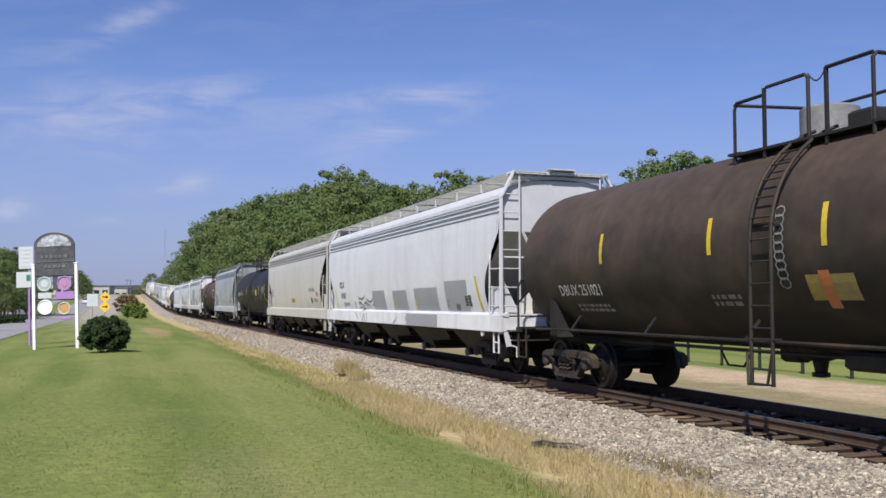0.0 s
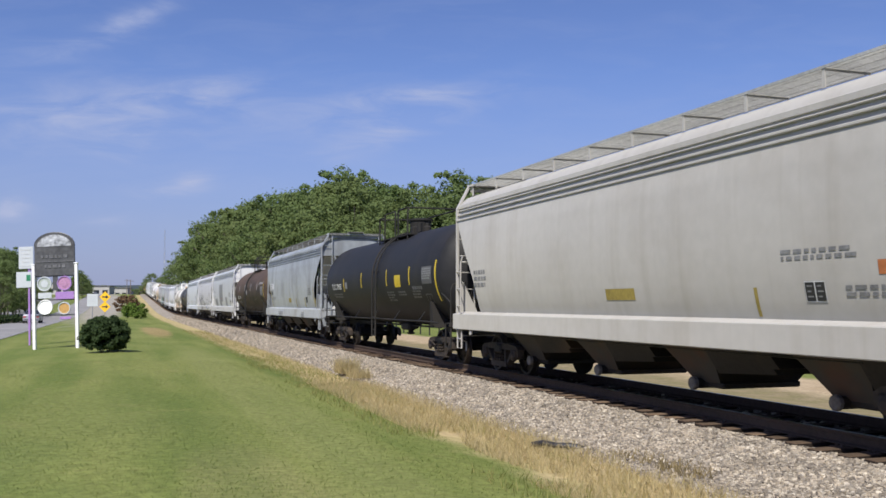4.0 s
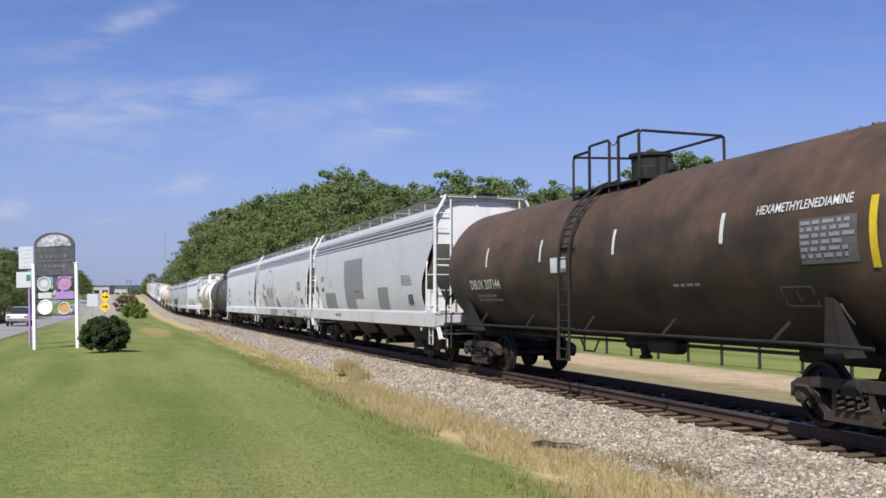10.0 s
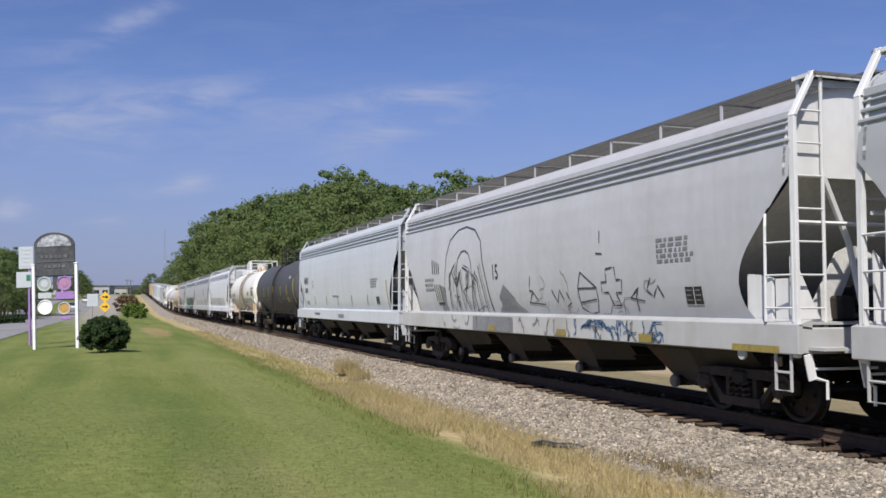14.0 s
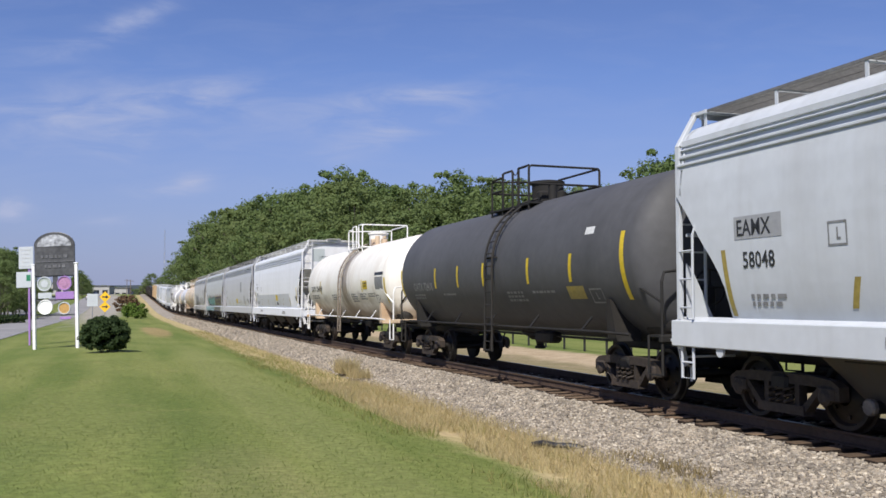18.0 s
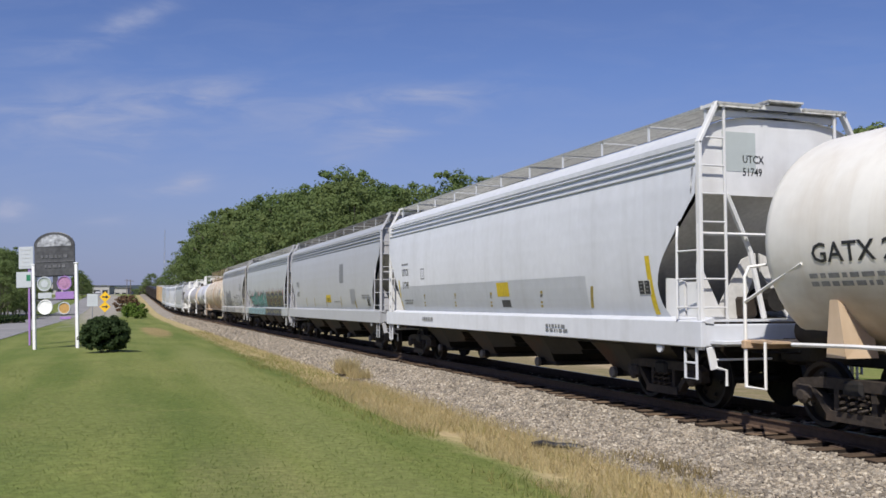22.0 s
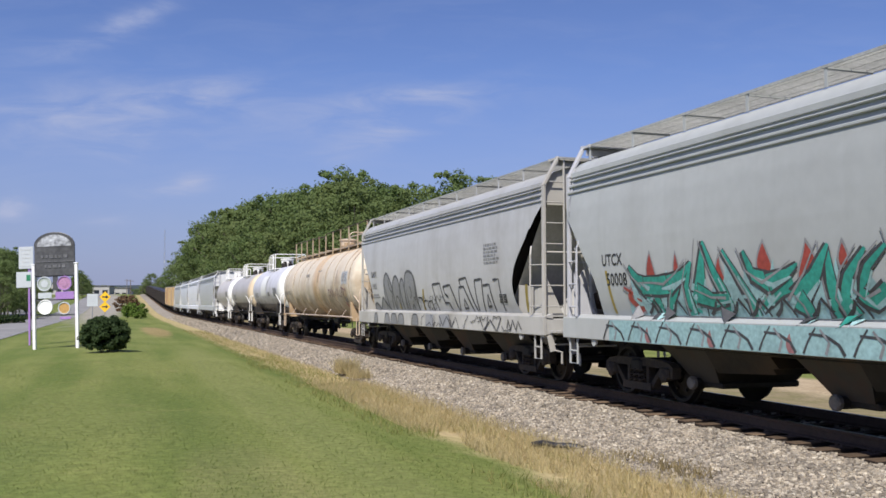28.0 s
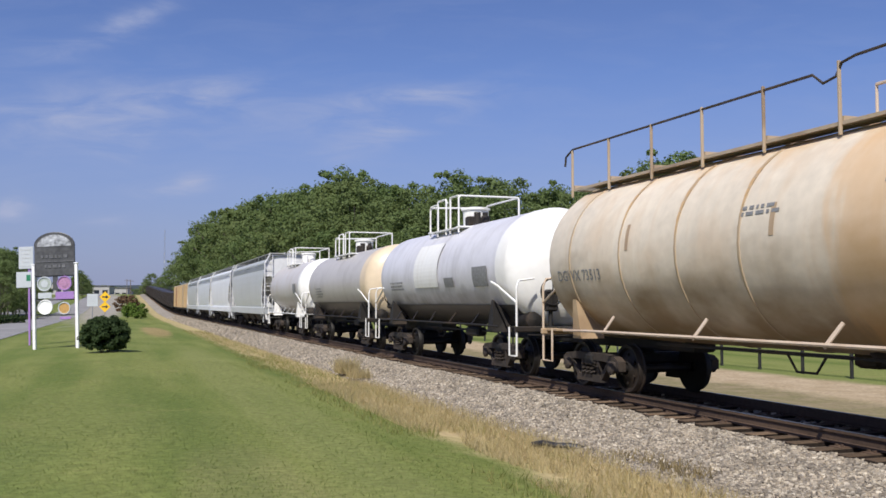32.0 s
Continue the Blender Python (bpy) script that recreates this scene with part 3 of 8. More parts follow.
        part("step_grating", Geo().box((0, s * (h - 0.04), wz + 0.075), (0.66, 0.42, 0.03)).box((-0.3, s * (h - 0.04), wz + 0.045), (0.03, 0.36, 0.05)).box((0.3, s * (h - 0.04), wz + 0.045), (0.03, 0.36, 0.05)), walkway, ew, "raised grating step over the running board")
        part("brake_valve", Geo().lathe([(0.2, 0), (0.2, 0.5), (0.14, 0.56)], 12, "y", (0.3, s * (h - 0.75) - 0.25, 1.75)), M_STEEL, car)
        part("control_box", Geo().box((-0.35, s * (h - 0.5), 1.62), (0.3, 0.3, 0.34), bev=0.04), M_STEEL, car)
        for sx in (-1, 1):
            near = sx < 0 and detail > 1
            ye = s * (h + 0.02)
            zr = [1.62 + 0.435 * i for i in range(7)]
            a = [(sx * 1.53, ye, 0.98), (sx * 1.53, ye, 4.15), (sx * 1.2, ye, wz)]
            b = [(sx * 1.06, ye, 1.3), (sx * 1.06, ye, wz - 0.03)]
            part("corner_post", Geo().box((sx * 1.53, ye, 2.57), (0.06, 0.11, 3.18), bev=0.008).box((sx * 1.365, ye, (4.15 + wz) / 2), (0.06, 0.11, math.hypot(0.33, wz - 4.15) + 0.05), (0, -sx * math.degrees(math.atan2(0.33, wz - 4.15)), 0), 0.008), m_end, car)
            ladder(car, a, b, zr, m_end, near, 0.024, "end_ladder")
            c = [(sx * 1.63, s * (h - 0.46), 1.44), (sx * 1.62, s * (h - 0.46), 2.72), (sx * 1.58, s * (h - 0.5), 2.9)]
            d = [(sx * 1.55, ye - s * 0.02, 1.44), (sx * 1.55, ye - s * 0.02, 2.9)]
            ladder(car, c, d, [1.62, 2.055, 2.49], m_end, near, 0.02, "side_ladder")
            g = Geo().tube([(sx * 1.56, s * (h - 0.06), 1.05), (sx * 1.56, s * (h - 0.06), 0.54), (sx * 1.56, s * (h - 0.36), 0.54), (sx * 1.56, s * (h - 0.36), 1.05)], 0.022, 6)
            g.tube([(sx * 1.56, s * (h - 0.06), 0.78), (sx * 1.56, s * (h - 0.36), 0.78)], 0.018, 5)
            part("stirrup_step", g, m_sill, car)
            g = Geo().box((sx * 1.42, s * (h + 0.13), 0.86), (0.13, 0.03, 0.34), (0, sx * 12, 0), 0.006).tube([(sx * 1.36, s * (h + 0.15), 0.72), (sx * 1.22, s * (h + 0.2), 0.68), (sx * 1.22, s * (h + 0.2), 0.45)], 0.022, 5)
            g.tube([(sx * 1.36, s * (h + 0.15), 0.84), (sx * 0.4, s * (h + 0.2), 0.84)], 0.018, 5)
            part("corner_bracket", g, m_end, car)
            part("roping_eye", Geo().lathe([(0.045, 0), (0.085, 0.0), (0.085, 0.04), (0.045, 0.04)], 10, "x", (sx * 1.57 - 0.02, s * (h - 1.05), 0.98)).box((sx * 1.57, s * (h - 1.05), 1.06), (0.05, 0.17, 0.1)), m_sill, car)
        truck(car, s * (h - 1.75), detail > 1)
        coupler(car, s * (h + 0.12), s)
    part("center_sill", Geo().box((0, 0, 0.93), (0.42, L + 0.2, 0.3), bev=0.02), M_STEEL, car)
    span = 0.29 * (L - 5.4) * 4
    for i in range(4):
        w = span / 8
        y = -span / 2 + span * (i + 0.5) / 4 + 0.27 - 0.39 * w
        # a chute at one end of each pocket, the rest a long slope that rises towards the next
        side = [(0.95 * w, 1.44), (0.62 * w, 0.72), (0.5 * w, 0.4), (0.08 * w, 0.4), (0.0, 0.66), (0.0, 1.44)]
        back = [(0.0, 1.44), (0.0, 0.58), (-0.9 * w, 0.66), (-0.9 * w, 0.74), (-0.98 * w, 0.76), (-0.95 * w, 0.96), (-1.0 * w, 1.0), (-1.0 * w, 1.44)]
        at = lambda sx, p: (sx * (0.68 + (p[1] - 0.3) * 0.67), y + p[0], p[1])
        loop = side[:5] + back[1:]
        # lit chute sides lighter than shaded slopes and pockets: light put into the paints
        bay = part("bay_slope", Geo().grid([[at(-1, p), at(1, p)] for p in loop]), M_STEEL, car)
        for sx in (-1, 1):
            part("bay_side", Geo().add([at(sx, p) for p in side], [tuple(range(len(side)))]), M_BAY_LIT, bay, "grimy steel chute side in its lit tone")
            part("pocket_side", Geo().add([at(sx, p) for p in back], [tuple(range(len(back)))]), M_STEEL, bay)
        yc = y + 0.25 * w
        part("outlet_gate", Geo().box((0, yc, 0.37), (1.5, 0.44 * w, 0.1), bev=0.02).tube([(-0.88, yc + 0.14 * w, 0.38), (0.88, yc + 0.14 * w, 0.38)], 0.09, 10), M_STEEL, bay)
        part("tube_cap", Geo().lathe([(0.09, 0), (0.11, 0.02), (0.11, 0.08)], 10, "x", (-0.96, yc + 0.14 * w, 0.38)), M_CAP, bay, "worn grey outlet tube cap")
    g = Geo().tube([(-1.1, -h + 3, 0.95), (-1.1, h - 3, 0.95)], 0.025, 5).box((1.0, h - 4, 0.85), (0.5, 1.0, 0.35), bev=0.05)
    part("brake_pipe", g, M_STEEL, car)
    TRAIN.append((car, (front + rear) / 2, h - 1.75))
    return car, Flank(car, L, hopper_bulge, True)


# ---- tank cars ----
def tank(front, rear, m, label, r=1.57, zc=2.54, m_frame=None, ladder_e=None, top=(3.0, 9.0), dome="round", rail_m=None, m_low=None, low_z=None, bands=(), band_m=None,
         m_front=None, front_e=0.0, side_m=None, long_walk=None, ladder_m=None, end_rail=True, mid_rail=False, man=0.42, truck_in=1.62, detail=2, group="tank cars"):
    L, h = rear - front, (rear - front) / 2
    car = thing("tank_car", pose(0, (front + rear) / 2, 0), label, "tank car", group)
    m_frame, rail_m = m_frame or m, rail_m or m
    depth = 0.62
    n = 48

    def shell(y0, y1, head0, head1, rad):
        prof = []
        if head0:
            prof += [(rad * math.sin(a * math.pi / 16), y0 + depth * (1 - math.cos(a * math.pi / 16))) for a in range(0, 9)]
        else:
            prof.append((rad, y0))
        k = max(1, int((y1 - y0) / 2.2))
        a0, a1 = (y0 + depth if head0 else y0), (y1 - depth if head1 else y1)
        prof += [(rad, a0 + (a1 - a0) * i / k) for i in range(1, k)]
        if head1:
            prof += [(rad * math.cos(a * math.pi / 16), y1 - depth + depth * math.sin(a * math.pi / 16)) for a in range(0, 9)]
        else:
            prof.append((rad, y1))
        return Geo().lathe([(max(q, 1e-5), y) for q, y in prof], n, "y", (0, 0, zc))

    if m_front:
        part("shell_front", shell(-h, -h + front_e, True, False, r), m_front, car, "freshly painted white end jacket", smooth=True)
        part("shell", shell(-h + front_e, h, False, True, r - 0.012), m, car, smooth=True)
    else:
        part("shell", shell(-h, h, True, True, r), m, car, smooth=True)
    if m_low:
        g = Geo()
        w0 = math.asin((low_z - zc) / r)
        rows = []
        for i in range(25):
            w = w0 + (-math.pi - 2 * w0) * i / 24
            rows.append([((r + 0.012) * math.cos(w), y, zc + (r + 0.012) * math.sin(w)) for y in (-h + depth * 1.02, 0, h - depth * 1.02)])
        part("lower_jacket", g.grid(rows), m_low, car, "black lower jacket", smooth=True)
    for e in bands:
        y = e - h
        part("jacket_band", Geo().lathe([(r, y - 0.028), (r + 0.012, y - 0.022), (r + 0.012, y + 0.022), (r, y + 0.028)], n, "y", (0, 0, zc)), band_m or m, car, smooth=True)
    # side rail with slanting braces
    zr = 1.16
    for s in (-1, 1):
        part("side_rail", Geo().tube([(s * 1.42, -h + 0.9, zr - 0.02), (s * 1.46, -h + 2.0, zr), (s * 1.46, h - 2.0, zr), (s * 1.42, h - 0.9, zr - 0.02)], 0.03, 6), side_m or rail_m, car)
        k = 5
        for i in range(k):
            y = -h + 2.6 + (L - 5.2) * i / (k - 1)
            w = -0.72
            part("rail_brace", Geo().box((s * 1.37, y, zr + 0.12), (0.02, 0.07, 0.4), (38 if y < 0 else 28, s * -24, 0)), side_m or rail_m, car)
    for s in (-1, 1):
        ys = s * (h - truck_in)
        part("stub_sill", Geo().box((0, s * (h - 1.4), 0.98), (0.5, 4.4, 0.34), bev=0.03), M_STEEL, car)
        sad = []
        for sx in (-1, 1):
            g = Geo().add([(sx * 1.36, ys - 0.17, 1.0), (sx * 1.36, ys + 0.17, 1.0), (sx * (r * 0.9), ys + 0.07, zc - 0.78), (sx * (r * 0.9), ys - 0.07, zc - 0.78),
                           (sx * 0.85, ys - 0.17, 1.0), (sx * 0.85, ys + 0.17, 1.0), (sx * 0.85, ys + 0.08, 1.36), (sx * 0.85, ys - 0.08, 1.36)],
                          [(0, 1, 2, 3), (4, 7, 6, 5), (0, 3, 7, 4), (1, 5, 6, 2), (0, 4, 5, 1), (3, 2, 6, 7)])
            part("saddle", g, m_frame, car)
        g = Geo().box((0, s * (h + 0.1), 1.1), (2.9, 0.1, 0.13), bev=0.02).box((0, s * (h - 0.15), 1.14), (2.7, 0.5, 0.035))
        part("end_platform", g, m_frame, car)
        truck(car, ys, detail > 1)
        coupler(car, s * (h + 0.12), s)
        if end_rail:
            for sx in (-1, 1):
                g = Geo().tube([(sx * 1.4, s * (h + 0.1), 0.5), (sx * 1.4, s * (h + 0.1), 2.05), (sx * 1.34, s * (h + 0.08), 2.2), (sx * 0.95, s * (h + 0.08), 2.25)], 0.025, 6)
                g.tube([(sx * 1.4, s * (h + 0.1), 0.5), (sx * 1.4, s * (h - 0.32), 0.5), (sx * 1.4, s * (h - 0.32), 1.15)], 0.022, 5)
                g.tube([(sx * 1.4, s * (h + 0.1), 1.7), (sx * 1.45, s * (h - 0.9), 2.1), (sx * 1.49, s * (h - 1.2), 2.2)], 0.025, 5)
                part("end_handrail", g, rail_m, car)
        part("air_reservoir", Geo().lathe([(0.02, -0.45), (0.2, -0.38), (0.22, 0.0), (0.2, 0.38), (0.02, 0.45)], 14, "y", (-0.75, s * (h - 0.75), 1.3)), M_STEEL, car, smooth=True)
    part("brake_wheel", Geo().tube([(-0.55 + 0.3 * math.cos(k * math.pi / 8), -h - 0.22, 1.95 + 0.3 * math.sin(k * math.pi / 8)) for k in range(16)], 0.02, 5, True)
         .tube([(-0.85, -h - 0.22, 1.95), (-0.25, -h - 0.22, 1.95)], 0.016, 5).tube([(-0.55, -h - 0.22, 1.65), (-0.55, -h - 0.22, 2.25)], 0.016, 5)
         .box((-0.55, -h - 0.1, 1.75), (0.3, 0.2, 0.5), bev=0.04).tube([(-0.55, -h - 0.08, 1.1), (-0.55, -h - 0.08, 1.6)], 0.05, 6), M_STEEL, car)
    # top platform, railing and manway
    zt = zc + r
    e0, e1 = top
    y0, y1 = e0 - h, e1 - h
    if not long_walk:
        pw = 0.78
        plat = part("top_platform", Geo().box((-pw, (y0 + y1) / 2, zt - 0.16), (0.36, y1 - y0, 0.04)).box((pw, (y0 + y1) / 2, zt - 0.16), (0.36, y1 - y0, 0.04))
                    .box((0, y0, zt - 0.14), (1.9, 0.3, 0.04)).box((0, y1, zt - 0.14), (1.9, 0.3, 0.04)), rail_m, car)
        hi, lo = zt + 0.74, zt + 0.32
        xp = 0.92
        ym = y0 + (y1 - y0) * 0.42
        rails = [[(-xp, ym, zt - 0.3), (-xp, ym, hi - 0.06), (-xp, ym + 0.06, hi), (-xp, y1 - 0.75, hi)], [(-xp, y1 - 0.7, hi - 0.1), (-xp, y1 - 0.05, hi - 0.1), (-xp, y1, hi - 0.2), (-xp, y1, zt - 0.3)],
                 [(xp, y0, zt - 0.3), (xp, y0, hi - 0.06), (xp, y0 + 0.06, hi), (xp, y1 - 0.06, hi), (xp, y1, hi - 0.06), (xp, y1, zt - 0.3)],
                 [(-xp, y0, zt - 0.3), (-xp, y0, hi - 0.06), (-xp + 0.06, y0, hi), (xp - 0.06, y0, hi), (xp, y0, hi - 0.04)], [(-xp, y0, hi), (-xp, ym - 0.35, hi)],
                 [(-xp, y1, hi - 0.12), (xp, y1, hi - 0.05)]]
        if mid_rail:
            rails += [[(-xp, y1, lo), (xp, y1, lo)], [(-xp, y1 - 0.7, lo), (-xp, y1, lo)], [(xp, y0, lo), (xp, y1, lo)], [(-xp, y0, lo), (xp, y0, lo)]]
        part("safety_chain", Geo().tube([(-xp, ym - 0.35 + 0.35 * k / 6, hi - 0.14 * math.sin(math.pi * k / 6)) for k in range(7)], 0.012, 4), rail_m, plat)
        for p in rails:
            part("guard_rail", Geo().tube(p, 0.028, 6), rail_m, plat)
        for y in (ym - 0.35, y1 - 0.7):
            part("rail_post", Geo().box((-xp, y, zt + 0.22), (0.045, 0.045, 1.04)), rail_m, plat)
    else:
        wm, w0, w1 = long_walk
        plat = part("top_walkway", Geo().box((-0.6, (w0 + w1) / 2 - h, zt - 0.03), (0.4, w1 - w0, 0.03)).box((-0.82, (w0 + w1) / 2 - h, zt - 0.04), (0.025, w1 - w0, 0.05)), wm, car, "rusty roof walkway")
        ys = [w0 - h + (w1 - w0) * i / 10 for i in range(11)]
        for y in ys:
            part("rail_post", Geo().box((-0.84, y, zt + 0.3), (0.05, 0.04, 1.0), bev=0.008).box((-0.5, y, zt + 0.0), (0.6, 0.05, 0.12)), wm, plat)
        part("hand_rail", Geo().tube([(-0.84, ys[0] - 0.35, zt + 0.05), (-0.84, ys[0] - 0.35, zt + 0.62), (-0.84, ys[0] - 0.1, zt + 0.8), (-0.84, ys[5] - 0.3, zt + 0.8), (-0.84, ys[5] - 0.05, zt + 0.76), (-0.84, ys[5] + 0.05, zt + 0.6), (-0.84, ys[5] + 0.3, zt + 0.56), (-0.84, ys[5] + 0.5, zt + 0.72),
                                      (-0.84, ys[10], zt + 0.82), (-0.84, ys[10] + 0.3, zt + 0.7), (-0.84, ys[10] + 0.34, zt + 0.5)], 0.022, 6), M_RUST, plat)
        part("guard_rail", Geo().tube([(0.5, y0, zt), (0.5, y0, zt + 0.62), (0.5, y0 + 0.15, zt + 0.75), (0.5, y1, zt + 0.75), (0.5, y1, zt)], 0.028, 6)
             .tube([(-0.25, y0, zt), (-0.25, y0, zt + 0.62), (-0.1, y0, zt + 0.75), (0.5, y0, zt + 0.75)], 0.028, 6), rail_m, plat)
    dy = (y0 + y1) / 2 - 0.1
    if dome == "round":
        part("manway", Geo().lathe([(0.36, zt - 0.2), (0.38, zt + 0.42), (0.43, zt + 0.44), (0.43, zt + 0.5), (0.25, zt + 0.53), (0.02, zt + 0.54)], 20, "z", (0, y0 + man * (y1 - y0), 0)), rail_m, car, smooth=True)
        part("valve_fitting", Geo().lathe([(0.14, zt - 0.1), (0.14, zt + 0.2), (0.08, zt + 0.25), (0.08, zt + 0.34)], 12, "z", (0.1, dy - 0.6, 0)), m_frame, car, smooth=True)
        part("valve_cap", Geo().box((-0.25, dy - 0.4, zt + 0.08), (0.3, 0.3, 0.3), bev=0.04), m_frame, car)
        part("vent_pipe", Geo().lathe([(0.1, zt - 0.1), (0.1, zt + 0.3)], 10, "z", (-0.3, dy - 1.0, 0)), m_frame, car, smooth=True)
    else:
        part("valve_box", Geo().lathe([(0.42, zt - 0.2), (0.42, zt + 0.42), (0.38, zt + 0.45)], 20, "z", (0, dy + 0.5, 0)), M_GALVCAP, car, "weathered grey valve housing", smooth=True)
        part("valve_fitting", Geo().lathe([(0.14, zt - 0.1), (0.14, zt + 0.22), (0.08, zt + 0.3)], 12, "z", (0.1, dy - 0.6, 0)), m_frame, car, smooth=True)
        part("valve_cap", Geo().box((-0.25, dy - 0.5, zt + 0.08), (0.3, 0.5, 0.26), bev=0.04), m_frame, car)
    if ladder_e is not None:
        y = ladder_e - h
        arc = [(-(r + 0.1) * math.cos(a), zc + (r + 0.1) * math.sin(a)) for a in [i * math.pi / 2 * 0.8 / 9 for i in range(10)]]
        a = [(-r - 0.1, y - 0.22, 0.58), (-r - 0.1, y - 0.22, 1.1)] + [(x, y - 0.22, z) for x, z in arc]
        b = [(-r - 0.1, y + 0.22, 0.58), (-r - 0.1, y + 0.22, 1.1)] + [(x, y + 0.22, z) for x, z in arc]
        zs = [0.6, 0.8, 1.05, 1.35, 1.65, 1.95, 2.25, 2.55, 2.85, 3.13, 3.38, 3.6, 3.78, 3.93]
        ladder(car, a, b, [z * 1.0 for z in zs if z < zc + (r + 0.1) * 0.94], ladder_m or rail_m, detail > 1, 0.028, "side_ladder")
        part("ladder_step", Geo().tube([(-r - 0.1, y - 0.2, 1.0), (-r - 0.1, y - 0.1, 0.6), (-r - 0.1, y + 0.3, 0.58), (-r - 0.02, y + 0.42, 1.0)], 0.022, 5), ladder_m or rail_m, car)
        part("ladder_bracket", Geo().tube([(-r - 0.1, y - 0.22, 2.75), (-r - 0.02, y - 0.3, 2.75), (-r + 0.02, y, 2.78), (-r - 0.02, y + 0.3, 2.75), (-r - 0.1, y + 0.22, 2.75)], 0.022, 5), ladder_m or rail_m, car)
        part("step_plate", Geo().box((-r - 0.06, y, 1.2), (0.12, 0.6, 0.03), bev=0.006), ladder_m or rail_m, car)
    part("bottom_outlet", Geo().lathe([(0.5, zc - r + 0.1), (0.4, zc - r - 0.04), (0.12, zc - r - 0.14), (0.09, zc - r - 0.3), (0.13, zc - r - 0.31), (0.13, zc - r - 0.37), (0.06, zc - r - 0.38)], 14, "z", (0, 0.2, 0)), M_STEEL, car, smooth=True)
    part("brake_rigging", Geo().tube([(-0.6, -h + 3, 0.95), (-0.6, h - 3, 0.95)], 0.025, 5).box((-0.6, -1.5, 0.92), (0.3, 0.9, 0.25), bev=0.05).box((0.4, 1.2, 0.9), (0.3, 0.5, 0.3), bev=0.05).tube([(-0.6, 1.0, 0.95), (-0.6, 1.2, 0.7), (-0.6, 1.6, 0.7), (-0.6, 1.8, 0.95)], 0.02, 5), M_STEEL, car)
    TRAIN.append((car, (front + rear) / 2, h - truck_in))

    def bulge(z):
        return math.sqrt(max(r * r - (z - zc) ** 2, 0.01))

    return car, Flank(car, L, bulge)


def dirt_and_shade(m, col, axis, at, half, amount, stretch=(2.0, 5.0, 0.5)):
    """Lays ragged dirt, or shade painted as colour, over a paint, thickest at one place along an axis and broken up by
    noise.
    """
    nt = m.node_tree
    N, L = nt.nodes.new, nt.links.new
    b = nt.nodes["Principled BSDF"]
    old = b.inputs["Base Color"].links[0].from_socket
    tc, sep, mp, n = N("ShaderNodeTexCoord"), N("ShaderNodeSeparateXYZ"), N("ShaderNodeMapping"), N("ShaderNodeTexNoise")
    L(tc.outputs["Object"], sep.inputs[0])
    mp.inputs["Scale"].default_value = stretch
    L(tc.outputs["Object"], mp.inputs["Vector"])
    L(mp.outputs[0], n.inputs["Vector"])
    n.inputs["Scale"].default_value, n.inputs["Detail"].default_value = 1.3, 6

    def m2(op, a, c):
        q = N("ShaderNodeMath")
        q.operation = op
        for i, v in enumerate((a, c)):
            if isinstance(v, (int, float)):
                q.inputs[i].default_value = v
            else:
                L(v, q.inputs[i])
        return q.outputs[0]

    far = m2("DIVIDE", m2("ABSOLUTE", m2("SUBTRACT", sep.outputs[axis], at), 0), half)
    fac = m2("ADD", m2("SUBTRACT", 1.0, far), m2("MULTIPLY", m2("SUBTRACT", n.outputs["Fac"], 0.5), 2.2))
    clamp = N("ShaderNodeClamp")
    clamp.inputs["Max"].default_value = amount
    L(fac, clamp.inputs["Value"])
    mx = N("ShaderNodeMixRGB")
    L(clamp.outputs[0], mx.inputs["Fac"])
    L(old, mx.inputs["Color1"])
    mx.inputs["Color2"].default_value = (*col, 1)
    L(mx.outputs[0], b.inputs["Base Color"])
    return m


M_GALVCAP = mat("weathered_grey_steel", (0.2, 0.2, 0.2), 0.6, var=0.25)
M_BAY_LIT = paint("lit_bay_paint", (0.075, 0.068, 0.06), (0.12, 0.055, 0.035), amt=0.6, rough=0.8, spec=0.15)


def rounded(pts):
    """An open run of points with its corners cut twice."""
    for _ in range(2):
        out = [pts[0]]
        for (a, b), (c, d) in zip(pts, pts[1:]):
            out += [(a * 0.75 + c * 0.25, b * 0.75 + d * 0.25), (a * 0.25 + c * 0.75, b * 0.25 + d * 0.75)]
        pts = out + [pts[-1]]
    return pts


def stripes(f, m, es, z0, z1, w=0.12, lean=0.0):
    for e in es:
        f.quad("reflector_stripe", m, e + w / 2, e - w / 2, z0, z1, lean=lean)


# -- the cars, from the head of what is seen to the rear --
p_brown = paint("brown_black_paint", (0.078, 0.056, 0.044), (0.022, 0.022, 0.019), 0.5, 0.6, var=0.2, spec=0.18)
# shade of the shell's lower half painted in as near-black olive
dirt_and_shade(p_brown, (0.019, 0.02, 0.016), "Z", 0.95, 2.2, 0.95, (0.6, 0.6, 1.0))
f_dark = paint("black_frame_paint", (0.025, 0.024, 0.023), (0.06, 0.05, 0.04), 0.4, 0.7, spec=0.18)
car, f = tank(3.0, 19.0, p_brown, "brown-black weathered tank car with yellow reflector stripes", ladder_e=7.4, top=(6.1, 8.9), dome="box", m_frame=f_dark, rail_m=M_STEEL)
stripes(f, M_YELLOW, (12.0, 8.7, 6.3, 0.9), 2.4, 2.95, 0.1)
f.word("DBUX 251021", M_WHITEPAINT, 13.9, 1.84, 0.2, wide=1.0)
f.bars(M_GREYTEXT, 13.4, 1.62, 2, 1.4, 0.05, seed=3)
f.bars(M_GREYTEXT, 8.9, 1.75, 2, 0.8, 0.06, seed=4)
f.quad("hazard_placard", M_YELDULL, 6.75, 5.9, 1.72, 2.05)
